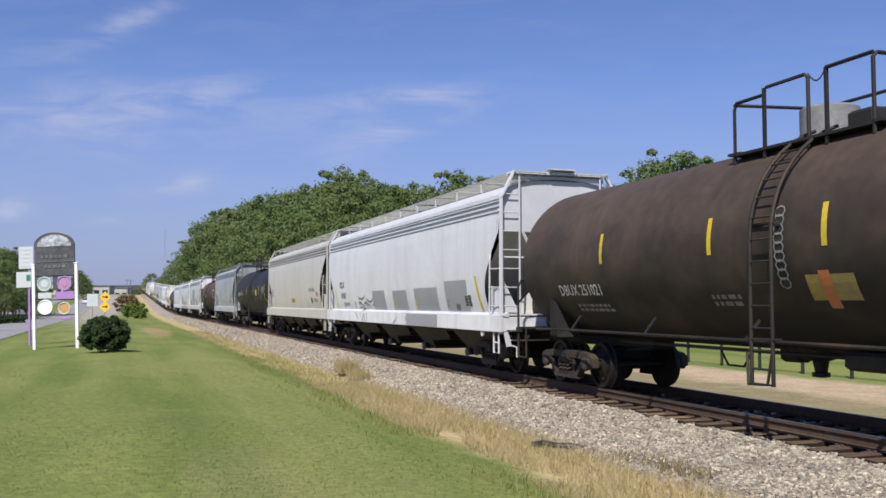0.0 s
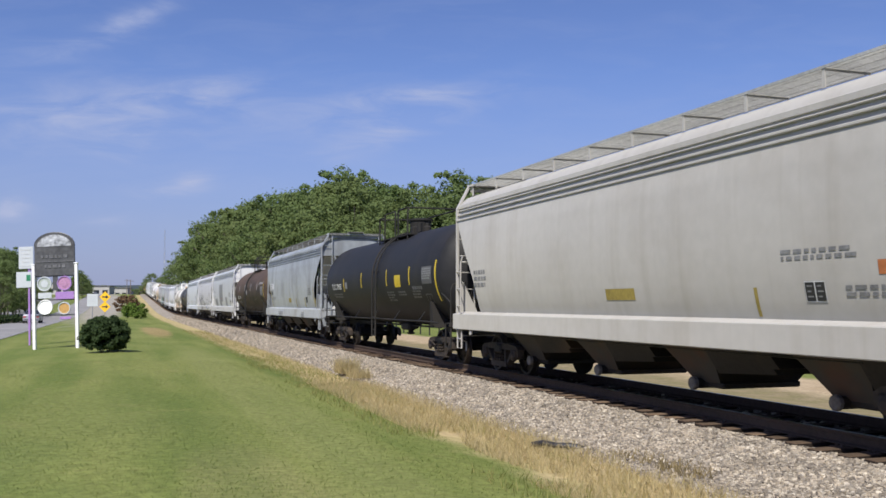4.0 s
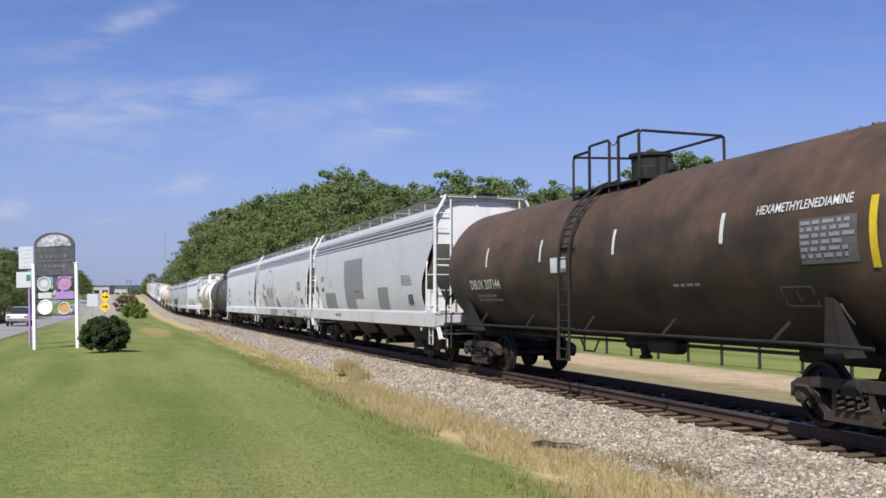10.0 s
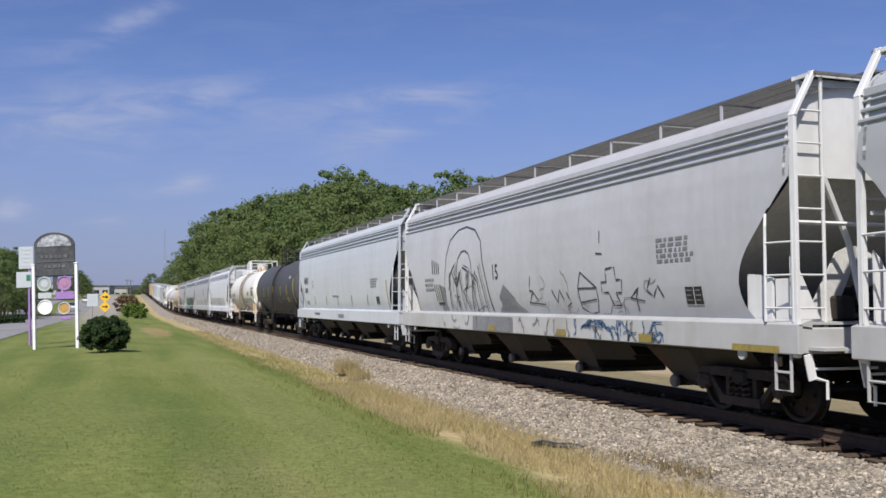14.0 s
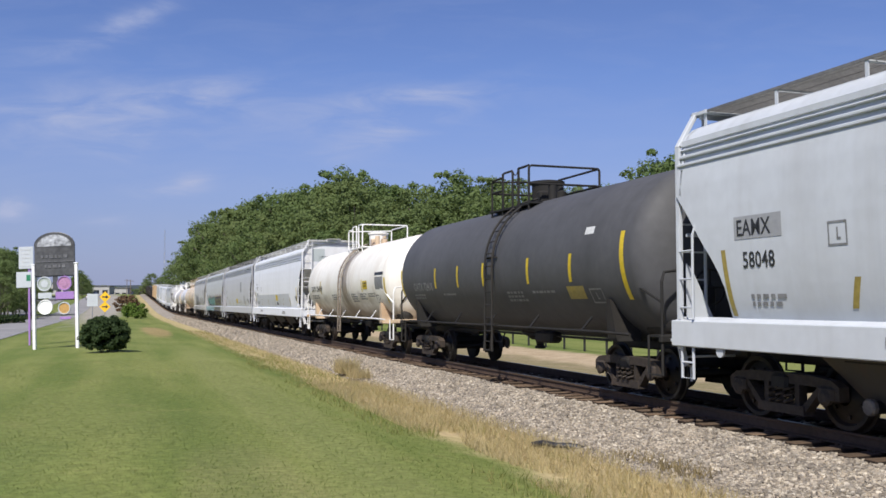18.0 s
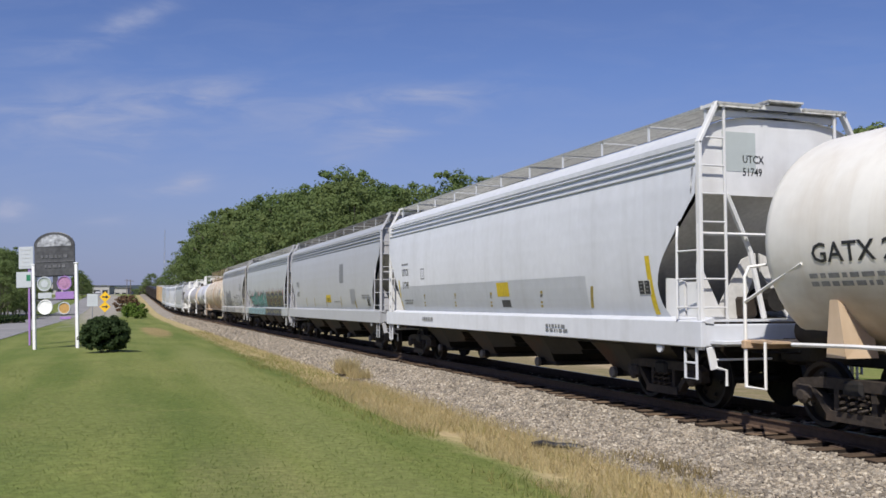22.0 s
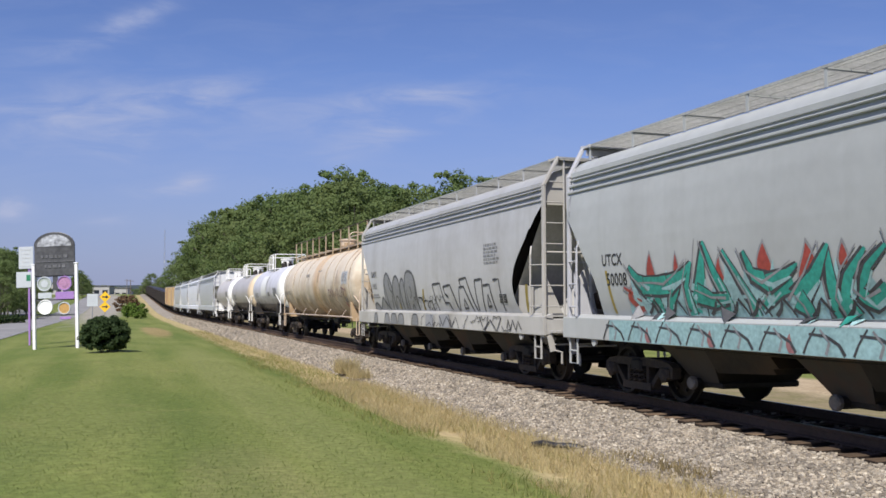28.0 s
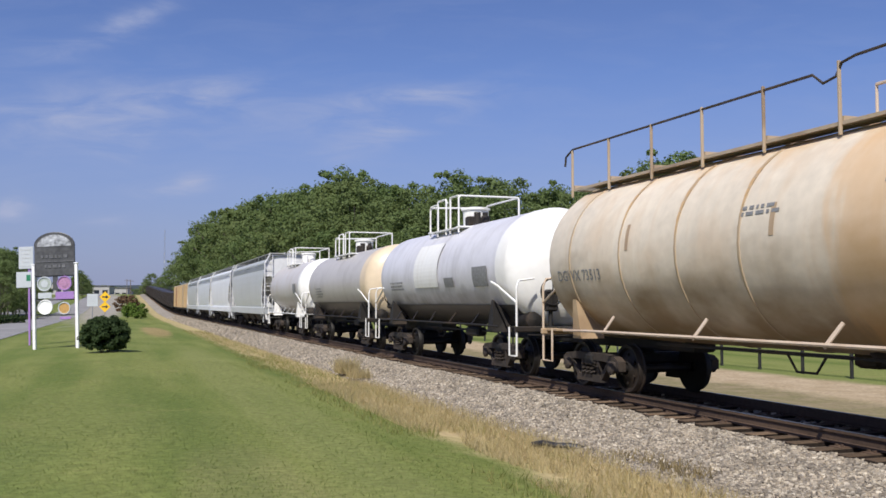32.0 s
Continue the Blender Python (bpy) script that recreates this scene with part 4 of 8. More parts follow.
f.quad("placard_stripe", M_ORANGE, 6.5, 6.3, 1.62, 2.1, 0.009)
_g = Geo()
_rnd = random.Random(5)
for _i in range(9):
    _z = 1.95 + 0.12 * _i
    f.line(_g, [(7.15 + 0.1 * math.cos(a), _z + 0.07 * math.sin(a)) for a in [k * 0.8 for k in range(9)]], 0.02, 0.01)
tagged(part("chalk_scrawl", _g, M_GREYTEXT, car), kind="stuff")

p_h1 = paint("white_grey_paint", (0.54, 0.545, 0.57), (0.3, 0.28, 0.25), 0.16, chalk=0.5)
p_h1b = paint("white_sill_paint", (0.612, 0.617, 0.639), (0.2, 0.18, 0.15), 0.22, chalk=0.5)
car, f = hopper(19.8, 38.4, p_h1, p_h1b, label="white covered hopper car with grey overpainted patches on its side", cut=0.98)
for _e0, _e1, _z1 in ((3.9, 2.2, 2.28), (6.7, 4.54, 2.13), (9.04, 7.48, 2.09), (11.58, 10.0, 2.12)):
    f.quad("overpaint_patch", M_PATCH, _e0, _e1, 1.46, _z1)
f.quad("overpaint_patch", M_PATCH, 7.2, 4.3, 1.04, 1.38)
stripes(f, M_YELLOW, (1.3,), 1.46, 2.36, 0.13, lean=-0.25)
stripes(f, M_YELLOW, (17.25,), 1.5, 2.3, 0.09, lean=-0.12)
stripes(f, M_YELLOW, (6.72, 9.06), 1.47, 1.87, 0.09, lean=0.14)
stripes(f, M_YELDULL, (3.8, 14.33), 1.48, 1.78, 0.08, lean=0.1)
stripes(f, M_YELDULL, (7.26,), 1.19, 1.28, 0.06)
f.panel(2.4, 1.96, 1.61, 1.89, 0.009)
f.panel(3.14, 2.85, 1.5, 1.68, 0.009)
f.word("EQUX", M_BLACKPAINT, 16.5, 2.3, 0.22)
f.word("631047", M_BLACKPAINT, 16.4, 1.88, 0.22)
f.bars(M_GREYTEXT, 16.1, 1.68, 2, 0.9, 0.04, seed=6)
_g = Geo()
for _p in ([(13.63, 1.44), (13.62, 1.94), (13.4, 1.86), (13.16, 1.84), (12.9, 1.88), (12.68, 1.97)], [(13.62, 1.72), (13.35, 1.71), (13.05, 1.6), (12.76, 1.44)], [(13.65, 1.54), (13.35, 1.55), (13.1, 1.51), (12.85, 1.44)],
           [(12.9, 1.67), (12.51, 1.77), (12.66, 1.68), (12.27, 1.45)], [(12.47, 1.86), (12.25, 1.78), (11.99, 1.75), (11.8, 1.77), (11.61, 1.86)], [(12.47, 1.71), (12.25, 1.62), (12.02, 1.58), (12.02, 1.45)], [(11.72, 1.45), (11.72, 1.6), (11.52, 1.7)],
           [(13.68, 1.36), (13.45, 1.25), (13.25, 1.12)], [(12.95, 1.36), (12.9, 1.22)], [(12.72, 1.06), (12.38, 1.33), (12.32, 1.07)], [(12.03, 1.37), (12.03, 1.06)], [(8.6, 1.07), (8.42, 1.16)], [(8.27, 1.28), (8.33, 1.14)]):
    f.stroke(_g, _p, 0.04, 0.032, 0.01)
tagged(part("spray_scrawl", _g, M_SPRAY, car), kind="stuff")

p_h2 = paint("beige_grey_paint", (0.446, 0.429, 0.397), (0.26, 0.22, 0.17), 0.16, chalk=0.5)
car, f = hopper(39.0, 55.5, p_h2, p_h2, label="beige-grey covered hopper car with an orange label and dirty sill", cut=1.35, end_z=3.85)
f.quad("orange_label", M_ORANGE, 2.25, 1.85, 2.02, 2.19)
f.panel(3.5, 3.15, 1.71, 1.95, 0.009)
f.bars(M_GREYTEXT, 3.9, 2.33, 2, 1.4, 0.05, seed=8)
f.bars(M_GREYTEXT, 2.8, 1.85, 2, 0.8, 0.05, seed=9)
f.quad("yellow_label", M_YELDULL, 8.7, 7.7, 1.74, 1.94)
stripes(f, M_YELDULL, (4.5, 1.45), 1.5, 1.9, 0.07)
f.bars(M_GREYTEXT, 15.2, 2.4, 3, 0.8, 0.09, seed=10)

M_DIMTEXT, M_DIMPANEL = mat("dim_lettering", (0.13, 0.13, 0.128), 0.6, var=0.3), mat("dim_panel", (0.1, 0.1, 0.099), 0.6, var=0.25)
M_PANELTEXT = mat("greyed_white_print", (0.26, 0.26, 0.255), 0.6, var=0.2)
p_t3 = paint("black_tank_paint", (0.022, 0.022, 0.024), (0.045, 0.04, 0.034), 0.3, 0.55, var=0.15, spec=0.18)
car, f = tank(56.5, 72.3, p_t3, "black tank car with yellow stripes and a yellow placard", ladder_e=7.0, top=(5.5, 9.0), m_frame=f_dark, rail_m=f_dark)
stripes(f, M_YELLOW, (9.2, 5.8, 3.25), 2.25, 2.8, 0.1)
stripes(f, M_YELLOW, (0.75,), 1.75, 2.9, 0.12)
f.quad("yellow_placard", M_YELLOW, 4.85, 4.2, 2.2, 2.58)
f.word("TILX 270805", M_WHITEPAINT, 14.1, 2.24, 0.22, wide=1.0)
stripes(f, M_YELLOW, (12.0,), 2.15, 2.65, 0.12)
f.quad("stencil_box", M_GREYTEXT, 11.8, 11.45, 2.25, 2.5)
f.bars(M_DIMTEXT, 13.9, 2.02, 2, 1.6, 0.06, seed=12)
f.quad("data_panel", M_DIMPANEL, 2.0, 1.1, 2.25, 2.75)
f.bars(M_PANELTEXT, 1.95, 2.66, 5, 0.75, 0.04, 0.012, seed=13)
f.bars(M_DIMTEXT, 3.0, 2.1, 1, 1.1, 0.1, seed=14)
for _e, _n in ((5.9, 4), (4.6, 2), (3.1, 3)):
    f.bars(M_DIMTEXT, _e, 2.02, _n, 0.8, 0.05, seed=int(_e * 10))
f.outline("stencil_frame", M_DIMPANEL, 1.9, 1.4, 1.72, 1.95)

p_h4 = paint("blue_grey_weathered_paint", (0.3, 0.322, 0.34), (0.15, 0.15, 0.15), 0.6, var=0.14, streak_amt=0.5, chalk=0.5)
p_h4b = paint("blue_grey_sill_paint", (0.37, 0.39, 0.41), (0.17, 0.155, 0.13), 0.5, chalk=0.5)
car, f = hopper(73.0, 88.6, p_h4, p_h4b, label="weathered blue-grey covered hopper car with a dark roof walkway", cut=1.5, end_z=3.8, walkway=M_GRATE_DARK)
f.quad("white_name_panel", p_h1b, 14.2, 13.05, 2.5, 2.8)
f.word("INVX", M_BLACKPAINT, 14.1, 2.54, 0.22)
f.word("38468", M_BLACKPAINT, 14.1, 2.18, 0.22)
f.quad("yellow_label", M_YELDULL, 8.35, 7.6, 1.74, 1.96)
f.panel(3.6, 3.15, 1.72, 2.0, 0.009)
stripes(f, M_YELDULL, (3.9, 6.2, 1.4), 1.5, 1.95, 0.14)
stripes(f, M_YELDULL, (13.95, 1.62), 1.5, 2.45, 0.12, lean=-0.1)
f.bars(M_GREYTEXT, 3.0, 2.35, 4, 0.8, 0.05, seed=15)
f.bars(M_GREYTEXT, 13.9, 2.0, 2, 1.3, 0.05, seed=16)
f.bars(M_GREYTEXT, 11.0, 1.2, 2, 1.4, 0.06, seed=17)
f.bars(M_GREYTEXT, 4.2, 1.22, 3, 0.6, 0.05, seed=18)

p_t5 = paint("rust_brown_tank_paint", (0.1, 0.066, 0.046), (0.03, 0.027, 0.022), 0.55, 0.6, var=0.2, spec=0.18)
# underside shade put into the paint, thickest at the belly
dirt_and_shade(p_t5, (0.02, 0.021, 0.016), "Z", 0.95, 2.3, 0.95, (0.6, 0.6, 1.0))
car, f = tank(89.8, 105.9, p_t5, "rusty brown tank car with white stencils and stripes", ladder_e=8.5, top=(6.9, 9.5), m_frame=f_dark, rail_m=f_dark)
f.word("HEXAMETHYLENEDIAMINE", M_WHITEPAINT, 2.85, 2.9, 0.12)
f.quad("data_panel", M_DIMPANEL, 1.95, 0.95, 2.18, 2.76)
f.bars(M_PANELTEXT, 1.92, 2.68, 6, 0.9, 0.05, 0.012, seed=19)
stripes(f, M_YELLOW, (0.7,), 2.1, 2.95, 0.12)
stripes(f, M_WHITEPAINT, (3.6, 6.75, 9.8, 12.8), 2.55, 3.0, 0.09)
f.word("DBUX 207144", M_WHITEPAINT, 14.0, 2.03, 0.22, wide=1.0)
f.bars(M_GREYTEXT, 13.7, 1.84, 2, 1.5, 0.06, seed=20)
f.quad("white_label", M_WHITEPAINT, 9.3, 8.6, 2.3, 2.6)
f.outline("stencil_frame", M_DIMPANEL, 2.5, 1.9, 1.65, 1.9)
f.bars(M_PANELTEXT, 5.0, 1.95, 1, 0.8, 0.04, seed=21)
f.quad("placard_holder", M_WHITEPAINT, 1.72, 1.5, 1.42, 1.68)

p_h6 = paint("light_grey_paint", (0.419, 0.434, 0.45), (0.3, 0.3, 0.29), 0.25, chalk=0.5)
p_h6b = paint("dirty_grey_sill", (0.45, 0.45, 0.45), (0.25, 0.22, 0.18), 0.35, chalk=0.5)
p_white = paint("white_end_paint", (0.72, 0.72, 0.72), (0.3, 0.26, 0.22), 0.2, chalk=0.5)
car, f = hopper(106.6, 123.5, p_h6, p_h6b, p_white, label="light grey covered hopper car with dark square overpaint patches", walkway=M_GRATE_DARK, wz=4.735)
f.quad("overpaint_patch", M_PATCH2, 10.9, 8.0, 1.86, 3.33)
f.quad("overpaint_patch", M_PATCH2, 10.85, 9.3, 1.46, 1.9, 0.0075)
f.quad("overpaint_patch", M_PATCH2, 6.1, 4.8, 1.46, 2.22, lean=0.1)
f.quad("overpaint_patch", M_PATCH2, 14.6, 12.6, 1.46, 2.12)
f.panel(2.53, 2.04, 1.65, 1.95, 0.009)
f.word("ELTX", M_BLACKPAINT, 15.3, 2.63, 0.2)
f.word("4040", M_BLACKPAINT, 15.25, 2.18, 0.2)
f.bars(M_GREYTEXT, 3.1, 2.5, 4, 1.0, 0.05, seed=22)
f.bars(M_GREYTEXT, 12.2, 1.2, 1, 1.0, 0.1, seed=23)
f.bars(M_RED, 9.2, 2.1, 1, 1.0, 0.05, 0.012, seed=24)
f.outline("stencil_frame", M_GREYTEXT, 13.6, 13.3, 2.4, 2.65)

p_h7 = paint("pale_lilac_grey_paint", (0.494, 0.494, 0.518), (0.34, 0.33, 0.32), 0.22, chalk=0.5)
car, f = hopper(124.7, 142.1, p_h7, p_h6b, p_white, label="pale grey covered hopper car with black sketched graffiti", walkway=M_GRATE_DARK, wz=4.735)
_g, _rnd = Geo(), random.Random(9)
_arch = [(13.75, 1.5), (13.7, 2.3), (13.5, 2.95), (13.2, 3.35), (12.6, 3.58), (12.0, 3.62), (11.4, 3.5), (11.0, 3.2), (10.9, 2.7), (10.7, 2.2), (10.5, 1.5)]
f.stroke(_g, _arch[:5], 0.02, 0.035, 0.009)
f.stroke(_g, _arch[4:], 0.035, 0.055, 0.009)
f.stroke(_g, [(12.15 + (a - 12.1) * 0.42, 1.5 + (b - 1.5) * 0.72) for a, b in _arch], 0.03, 0.04, 0.009)
for _p in ([(13.4, 1.5), (13.3, 2.4), (12.9, 2.7), (12.75, 1.6)], [(13.1, 2.5), (12.8, 2.1), (12.5, 2.5), (12.4, 1.5)], [(12.3, 2.6), (11.9, 2.5), (12.0, 2.1), (12.3, 2.0), (12.0, 1.5)], [(11.8, 1.5), (11.6, 2.4), (11.3, 2.2), (11.2, 1.5)], [(11.2, 2.6), (10.95, 2.0), (10.85, 1.5)]):
    f.stroke(_g, _p, 0.05, 0.03, 0.0095)
    f.stroke(_g, [(a - 0.1, b + 0.06) for a, b in _p], 0.02, 0.02, 0.0098)
for _i in range(10):
    f.scribble(_g, 13.5 - 0.26 * _i, _rnd.uniform(1.6, 2.3), 9, 0.12, 0.7, 0.018, 0.009, _rnd, 1.5, 2.5)
for _i in range(4):
    f.stroke(_g, [(14.7 - 0.17 * _i, 2.9 - 0.04 * _i), (14.68 - 0.17 * _i, 2.5)], 0.06, 0.07, 0.009)
    f.stroke(_g, [(14.6 - 0.15 * _i, 2.2), (14.45 - 0.15 * _i, 1.75)], 0.05, 0.06, 0.009)
f.stroke(_g, [(14.4, 1.68), (13.9, 1.68)], 0.07, 0.07, 0.009)
# a small figure and a cross
for _p in ([(5.9, 2.28), (6.05, 1.98), (6.0, 1.6), (5.7, 1.48), (5.4, 1.52), (5.3, 1.75), (5.32, 1.98), (5.9, 2.28)], [(6.05, 1.97), (5.3, 1.97)], [(5.98, 1.7), (5.35, 1.76)],
           [(4.92, 2.07), (4.92, 2.3), (4.6, 2.33), (4.57, 2.1), (4.37, 2.1), (4.42, 1.87), (4.62, 1.88), (4.5, 1.65), (4.75, 1.64), (4.87, 1.88), (5.12, 1.88), (5.12, 2.07), (4.92, 2.07)],
           [(5.08, 3.0), (5.09, 2.78)], [(5.24, 2.6), (5.0, 2.58)], [(8.2, 2.26), (8.3, 1.95), (8.1, 1.95), (8.35, 1.7), (7.6, 1.66)], [(8.15, 1.95), (7.9, 1.75)], [(7.2, 1.96), (7.0, 1.7), (6.85, 1.95), (6.7, 1.75)], [(6.55, 1.9), (6.4, 1.7), (6.6, 1.62)],
           [(3.95, 1.55), (3.95, 1.8), (3.85, 1.95), (4.15, 1.78), (3.7, 1.72)], [(3.45, 2.1), (3.6, 1.9), (3.4, 1.8), (3.25, 1.98), (3.1, 1.78)]):
    f.stroke(_g, _p, 0.032, 0.026, 0.009)
f.word("15", M_SPRAY, 10.36, 2.25, 0.34)
tagged(part("spray_scrawl", _g, M_SPRAY, car), kind="stuff")
_g = Geo()
for _i in range(12):
    f.scribble(_g, 8.2 - 0.42 * _i, _rnd.uniform(1.55, 1.9), 7, 0.09, 1.0, 0.014, 0.009, _rnd, 1.48, 2.35)
tagged(part("thin_scrawl", _g, M_GREYTEXT, car), kind="stuff")
_g = Geo()
f.blob(_g, [(10.1, 1.46), (10.0, 1.85), (9.7, 2.12), (9.3, 1.9), (8.55, 1.46)], 0.0075)
f.blob(_g, [(11.45, 1.04), (11.45, 1.38), (9.0, 1.38), (9.0, 1.04)], 0.0075)
f.blob(_g, [(14.2, 1.5), (14.2, 2.2), (13.7, 2.1), (13.7, 1.5)], 0.0075)
tagged(part("grey_spray_fill", _g, M_GREYSPRAY, car), kind="stuff")
_g = Geo()
for _i in range(20):
    f.scribble(_g, 6.0 - 0.155 * _i, 1.2, 7, 0.09, 1.0, 0.028, 0.009, _rnd, 1.06, 1.38)
tagged(part("blue_scrawl", _g, M_BLUESPRAY, car), kind="stuff")
_g = Geo()
for _i in range(18):
    f.scribble(_g, 13.6 - 0.62 * _i, 1.2, 6, 0.1, 0.9, 0.025, 0.009, _rnd, 1.05, 1.38)
tagged(part("thin_scrawl", _g, M_GREYTEXT, car), kind="stuff")
f.panel(2.48, 2.04, 1.67, 1.94, 0.009)
f.bars(M_GREYTEXT, 3.2, 2.68, 5, 1.0, 0.05, seed=25)
f.quad("yellow_end_stripe", M_YELDULL, 1.2, 0.2, 1.03, 1.12)
for _e in (10.2, 6.6, 3.5):
    f.quad("yellow_spot", M_YELDULL, _e + 0.2, _e - 0.2, 1.05, 1.18, 0.0105)
f.bars(M_GREYTEXT, 15.4, 2.3, 3, 0.8, 0.08, seed=26)

p_h8 = paint("cool_white_paint", (0.518, 0.543, 0.575), (0.36, 0.36, 0.36), 0.18, chalk=0.5)
car, f = hopper(142.9, 160.1, p_h8, p_h8, curl=False, label="cool white covered hopper car with dull yellow reflector stripes", walkway=M_GRATE_DARK, wz=4.69)
stripes(f, M_YELDULL, (13.6, 11.1, 8.9, 6.5, 4.1), 1.62, 2.0, 0.1, lean=0.12)
stripes(f, M_YELDULL, (15.95, 1.3), 1.5, 2.45, 0.1, lean=-0.08)
f.panel(2.8, 2.4, 1.67, 1.92, 0.009)
f.quad("name_panel", M_PATCH, 15.75, 14.75, 2.58, 2.9)
f.word("EAMX", M_BLACKPAINT, 15.7, 2.63, 0.22, 0.01)
f.word("58048", M_BLACKPAINT, 15.6, 2.18, 0.22)
f.bars(M_GREYTEXT, 3.4, 2.5, 4, 0.9, 0.05, seed=27)
f.bars(M_GREYTEXT, 15.5, 1.75, 2, 0.7, 0.06, seed=28)
f.bars(M_GREYTEXT, 13.0, 1.2, 1, 1.2, 0.1, seed=29)
f.bars(M_GREYTEXT, 8.3, 1.22, 2, 1.0, 0.05, seed=30)
f.bars(M_GREYTEXT, 9.7, 1.95, 1, 1.3, 0.06, seed=31)
f.outline("stencil_frame", M_GREYTEXT, 13.9, 13.6, 2.4, 2.68)

p_t9 = paint("charcoal_tank_paint", (0.085, 0.085, 0.09), (0.05, 0.05, 0.05), 0.4, 0.6, var=0.12, spec=0.25)
car, f = tank(160.95, 175.75, p_t9, "charcoal tank car with yellow reflector stripes", mid_rail=True, r=1.6, zc=2.55, ladder_e=6.8, top=(6.2, 8.45), m_frame=f_dark, rail_m=f_dark)
stripes(f, M_YELLOW, (11.1, 9.3, 7.5, 4.9, 2.9), 2.1, 2.65, 0.12, lean=0.1)
stripes(f, M_YELLOW, (0.85,), 1.75, 2.95, 0.14)
f.quad("yellow_placard", M_YELDULL, 3.15, 2.45, 1.77, 2.02)
f.outline("stencil_frame", M_GREYTEXT, 2.25, 1.8, 1.7, 1.95)
f.quad("white_label", M_WHITEPAINT, 2.3, 1.95, 2.98, 3.12)
f.word("GATX 72418", M_GREYTEXT, 13.1, 2.05, 0.22, wide=1.0)
stripes(f, M_YELLOW, (14.25,), 1.9, 2.7, 0.13)
for _e, _n in ((13.2, 2), (10.6, 1), (6.2, 3), (4.8, 1)):
    f.bars(M_GREYTEXT, _e, 1.9, _n, 1.0, 0.05, seed=int(_e * 7))

p_t10 = paint("cream_white_tank_paint", (0.82, 0.79, 0.72), (0.5, 0.4, 0.28), 0.25, 0.45, streak_amt=0.25)
dirt_and_shade(p_t10, (0.16, 0.12, 0.09), "Y", -0.5, 1.1, 0.85)
dirt_and_shade(p_t10, (0.3, 0.23, 0.15), "Z", 0.95, 1.15, 0.8, (0.5, 0.5, 1.0))
p_t10f = paint("bright_white_jacket", (0.85, 0.84, 0.81), (0.5, 0.42, 0.3), 0.12, 0.4)
p_rustw = paint("rust_stained_white", (0.6, 0.46, 0.32), (0.35, 0.2, 0.1), 0.6)
p_spill = mat("spilled_residue", (0.2, 0.16, 0.125), 0.7, var=0.3, stain=(0.5, 0.44, 0.36), stain_amt=0.7)
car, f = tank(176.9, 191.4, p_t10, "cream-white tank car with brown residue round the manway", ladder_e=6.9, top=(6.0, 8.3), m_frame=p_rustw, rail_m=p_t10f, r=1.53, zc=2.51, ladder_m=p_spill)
f.word("GATX 204969", M_BLACKPAINT, 13.1, 2.2, 0.24, wide=1.12)
f.bars(M_GREYTEXT, 13.2, 2.0, 2, 1.6, 0.06, seed=33)
stripes(f, M_YELLOW, (11.1,), 2.1, 2.65, 0.12)
stripes(f, M_YELLOW, (3.75,), 2.1, 2.55, 0.1)
stripes(f, M_YELLOW, (0.62,), 1.7, 2.55, 0.14)
f.quad("yellow_placard", M_YELLOW, 3.6, 2.95, 2.2, 2.5)
f.bars(M_BLACKPAINT, 3.5, 2.38, 2, 0.5, 0.06, 0.012, seed=34)
f.quad("data_panel", M_GREYTEXT, 1.85, 0.85, 2.18, 2.6)
f.quad("black_title_bar", M_BLACKPAINT, 1.9, 0.8, 2.66, 2.76)
f.outline("stencil_frame", M_SPRAY, 2.0, 1.6, 1.72, 1.97)
for _e, _n in ((9.0, 3), (5.6, 4), (4.2, 3), (3.0, 2)):
    f.bars(M_GREYTEXT, _e, 2.0, _n, 0.9, 0.05, seed=int(_e * 9))

p_faded = paint("faded_green_grey_paint", (0.47, 0.51, 0.5), (0.36, 0.37, 0.36), 0.2, chalk=0.5)
p_h11 = paint("white_hopper_paint", (0.62, 0.635, 0.67), (0.4, 0.4, 0.4), 0.12, chalk=0.5)
car, f = hopper(192.4, 209.5, p_h11, p_h11, p_white, label="bright white covered hopper car with a greyed lower side")
f.quad("overpaint_band", paint("pale_overpaint", (0.55, 0.565, 0.595), (0.4, 0.4, 0.4), 0.2), 15.9, 3.6, 1.46, 2.2)
stripes(f, M_YELDULL, (13.6, 11.0, 8.5, 5.7, 3.5), 1.6, 2.0, 0.11, lean=0.12)
stripes(f, M_YELLOW, (1.3,), 1.5, 2.47, 0.14, lean=-0.1)
stripes(f, M_YELLOW, (15.85,), 1.5, 2.4, 0.1, lean=-0.1)
f.quad("yellow_placard", M_YELLOW, 8.0, 7.3, 1.84, 2.16, 0.009)
f.quad("data_panel", M_SPRAY, 7.8, 7.3, 1.6, 1.76, 0.009)
f.panel(1.72, 1.38, 1.84, 2.06, 0.009)
for _w, _z in (("UTCX", 3.88), ("51749", 3.68)):
    _v, _q = word_mesh(_w, 0.12)
    part("lettering", Geo().add([(-0.66 + 0.85 * x, -8.55 + 0.074, _z + y) for x, y in _v], _q), M_BLACKPAINT, car)
part("faded_patch", Geo().box((-0.72, -8.55 + 0.077, 4.05), (0.62, 0.006, 0.62)), p_faded, car)
f.word("UTCX", M_BLACKPAINT, 15.56, 2.53, 0.2)
f.word("51749", M_BLACKPAINT, 15.56, 2.14, 0.2)
f.bars(M_GREYTEXT, 15.5, 1.75, 2, 0.9, 0.05, 0.012, seed=35)
f.bars(M_GREYTEXT, 15.6, 2.85, 1, 0.8, 0.05, seed=36)
f.bars(M_GREYTEXT, 13.4, 1.2, 1, 1.0, 0.1, seed=37)
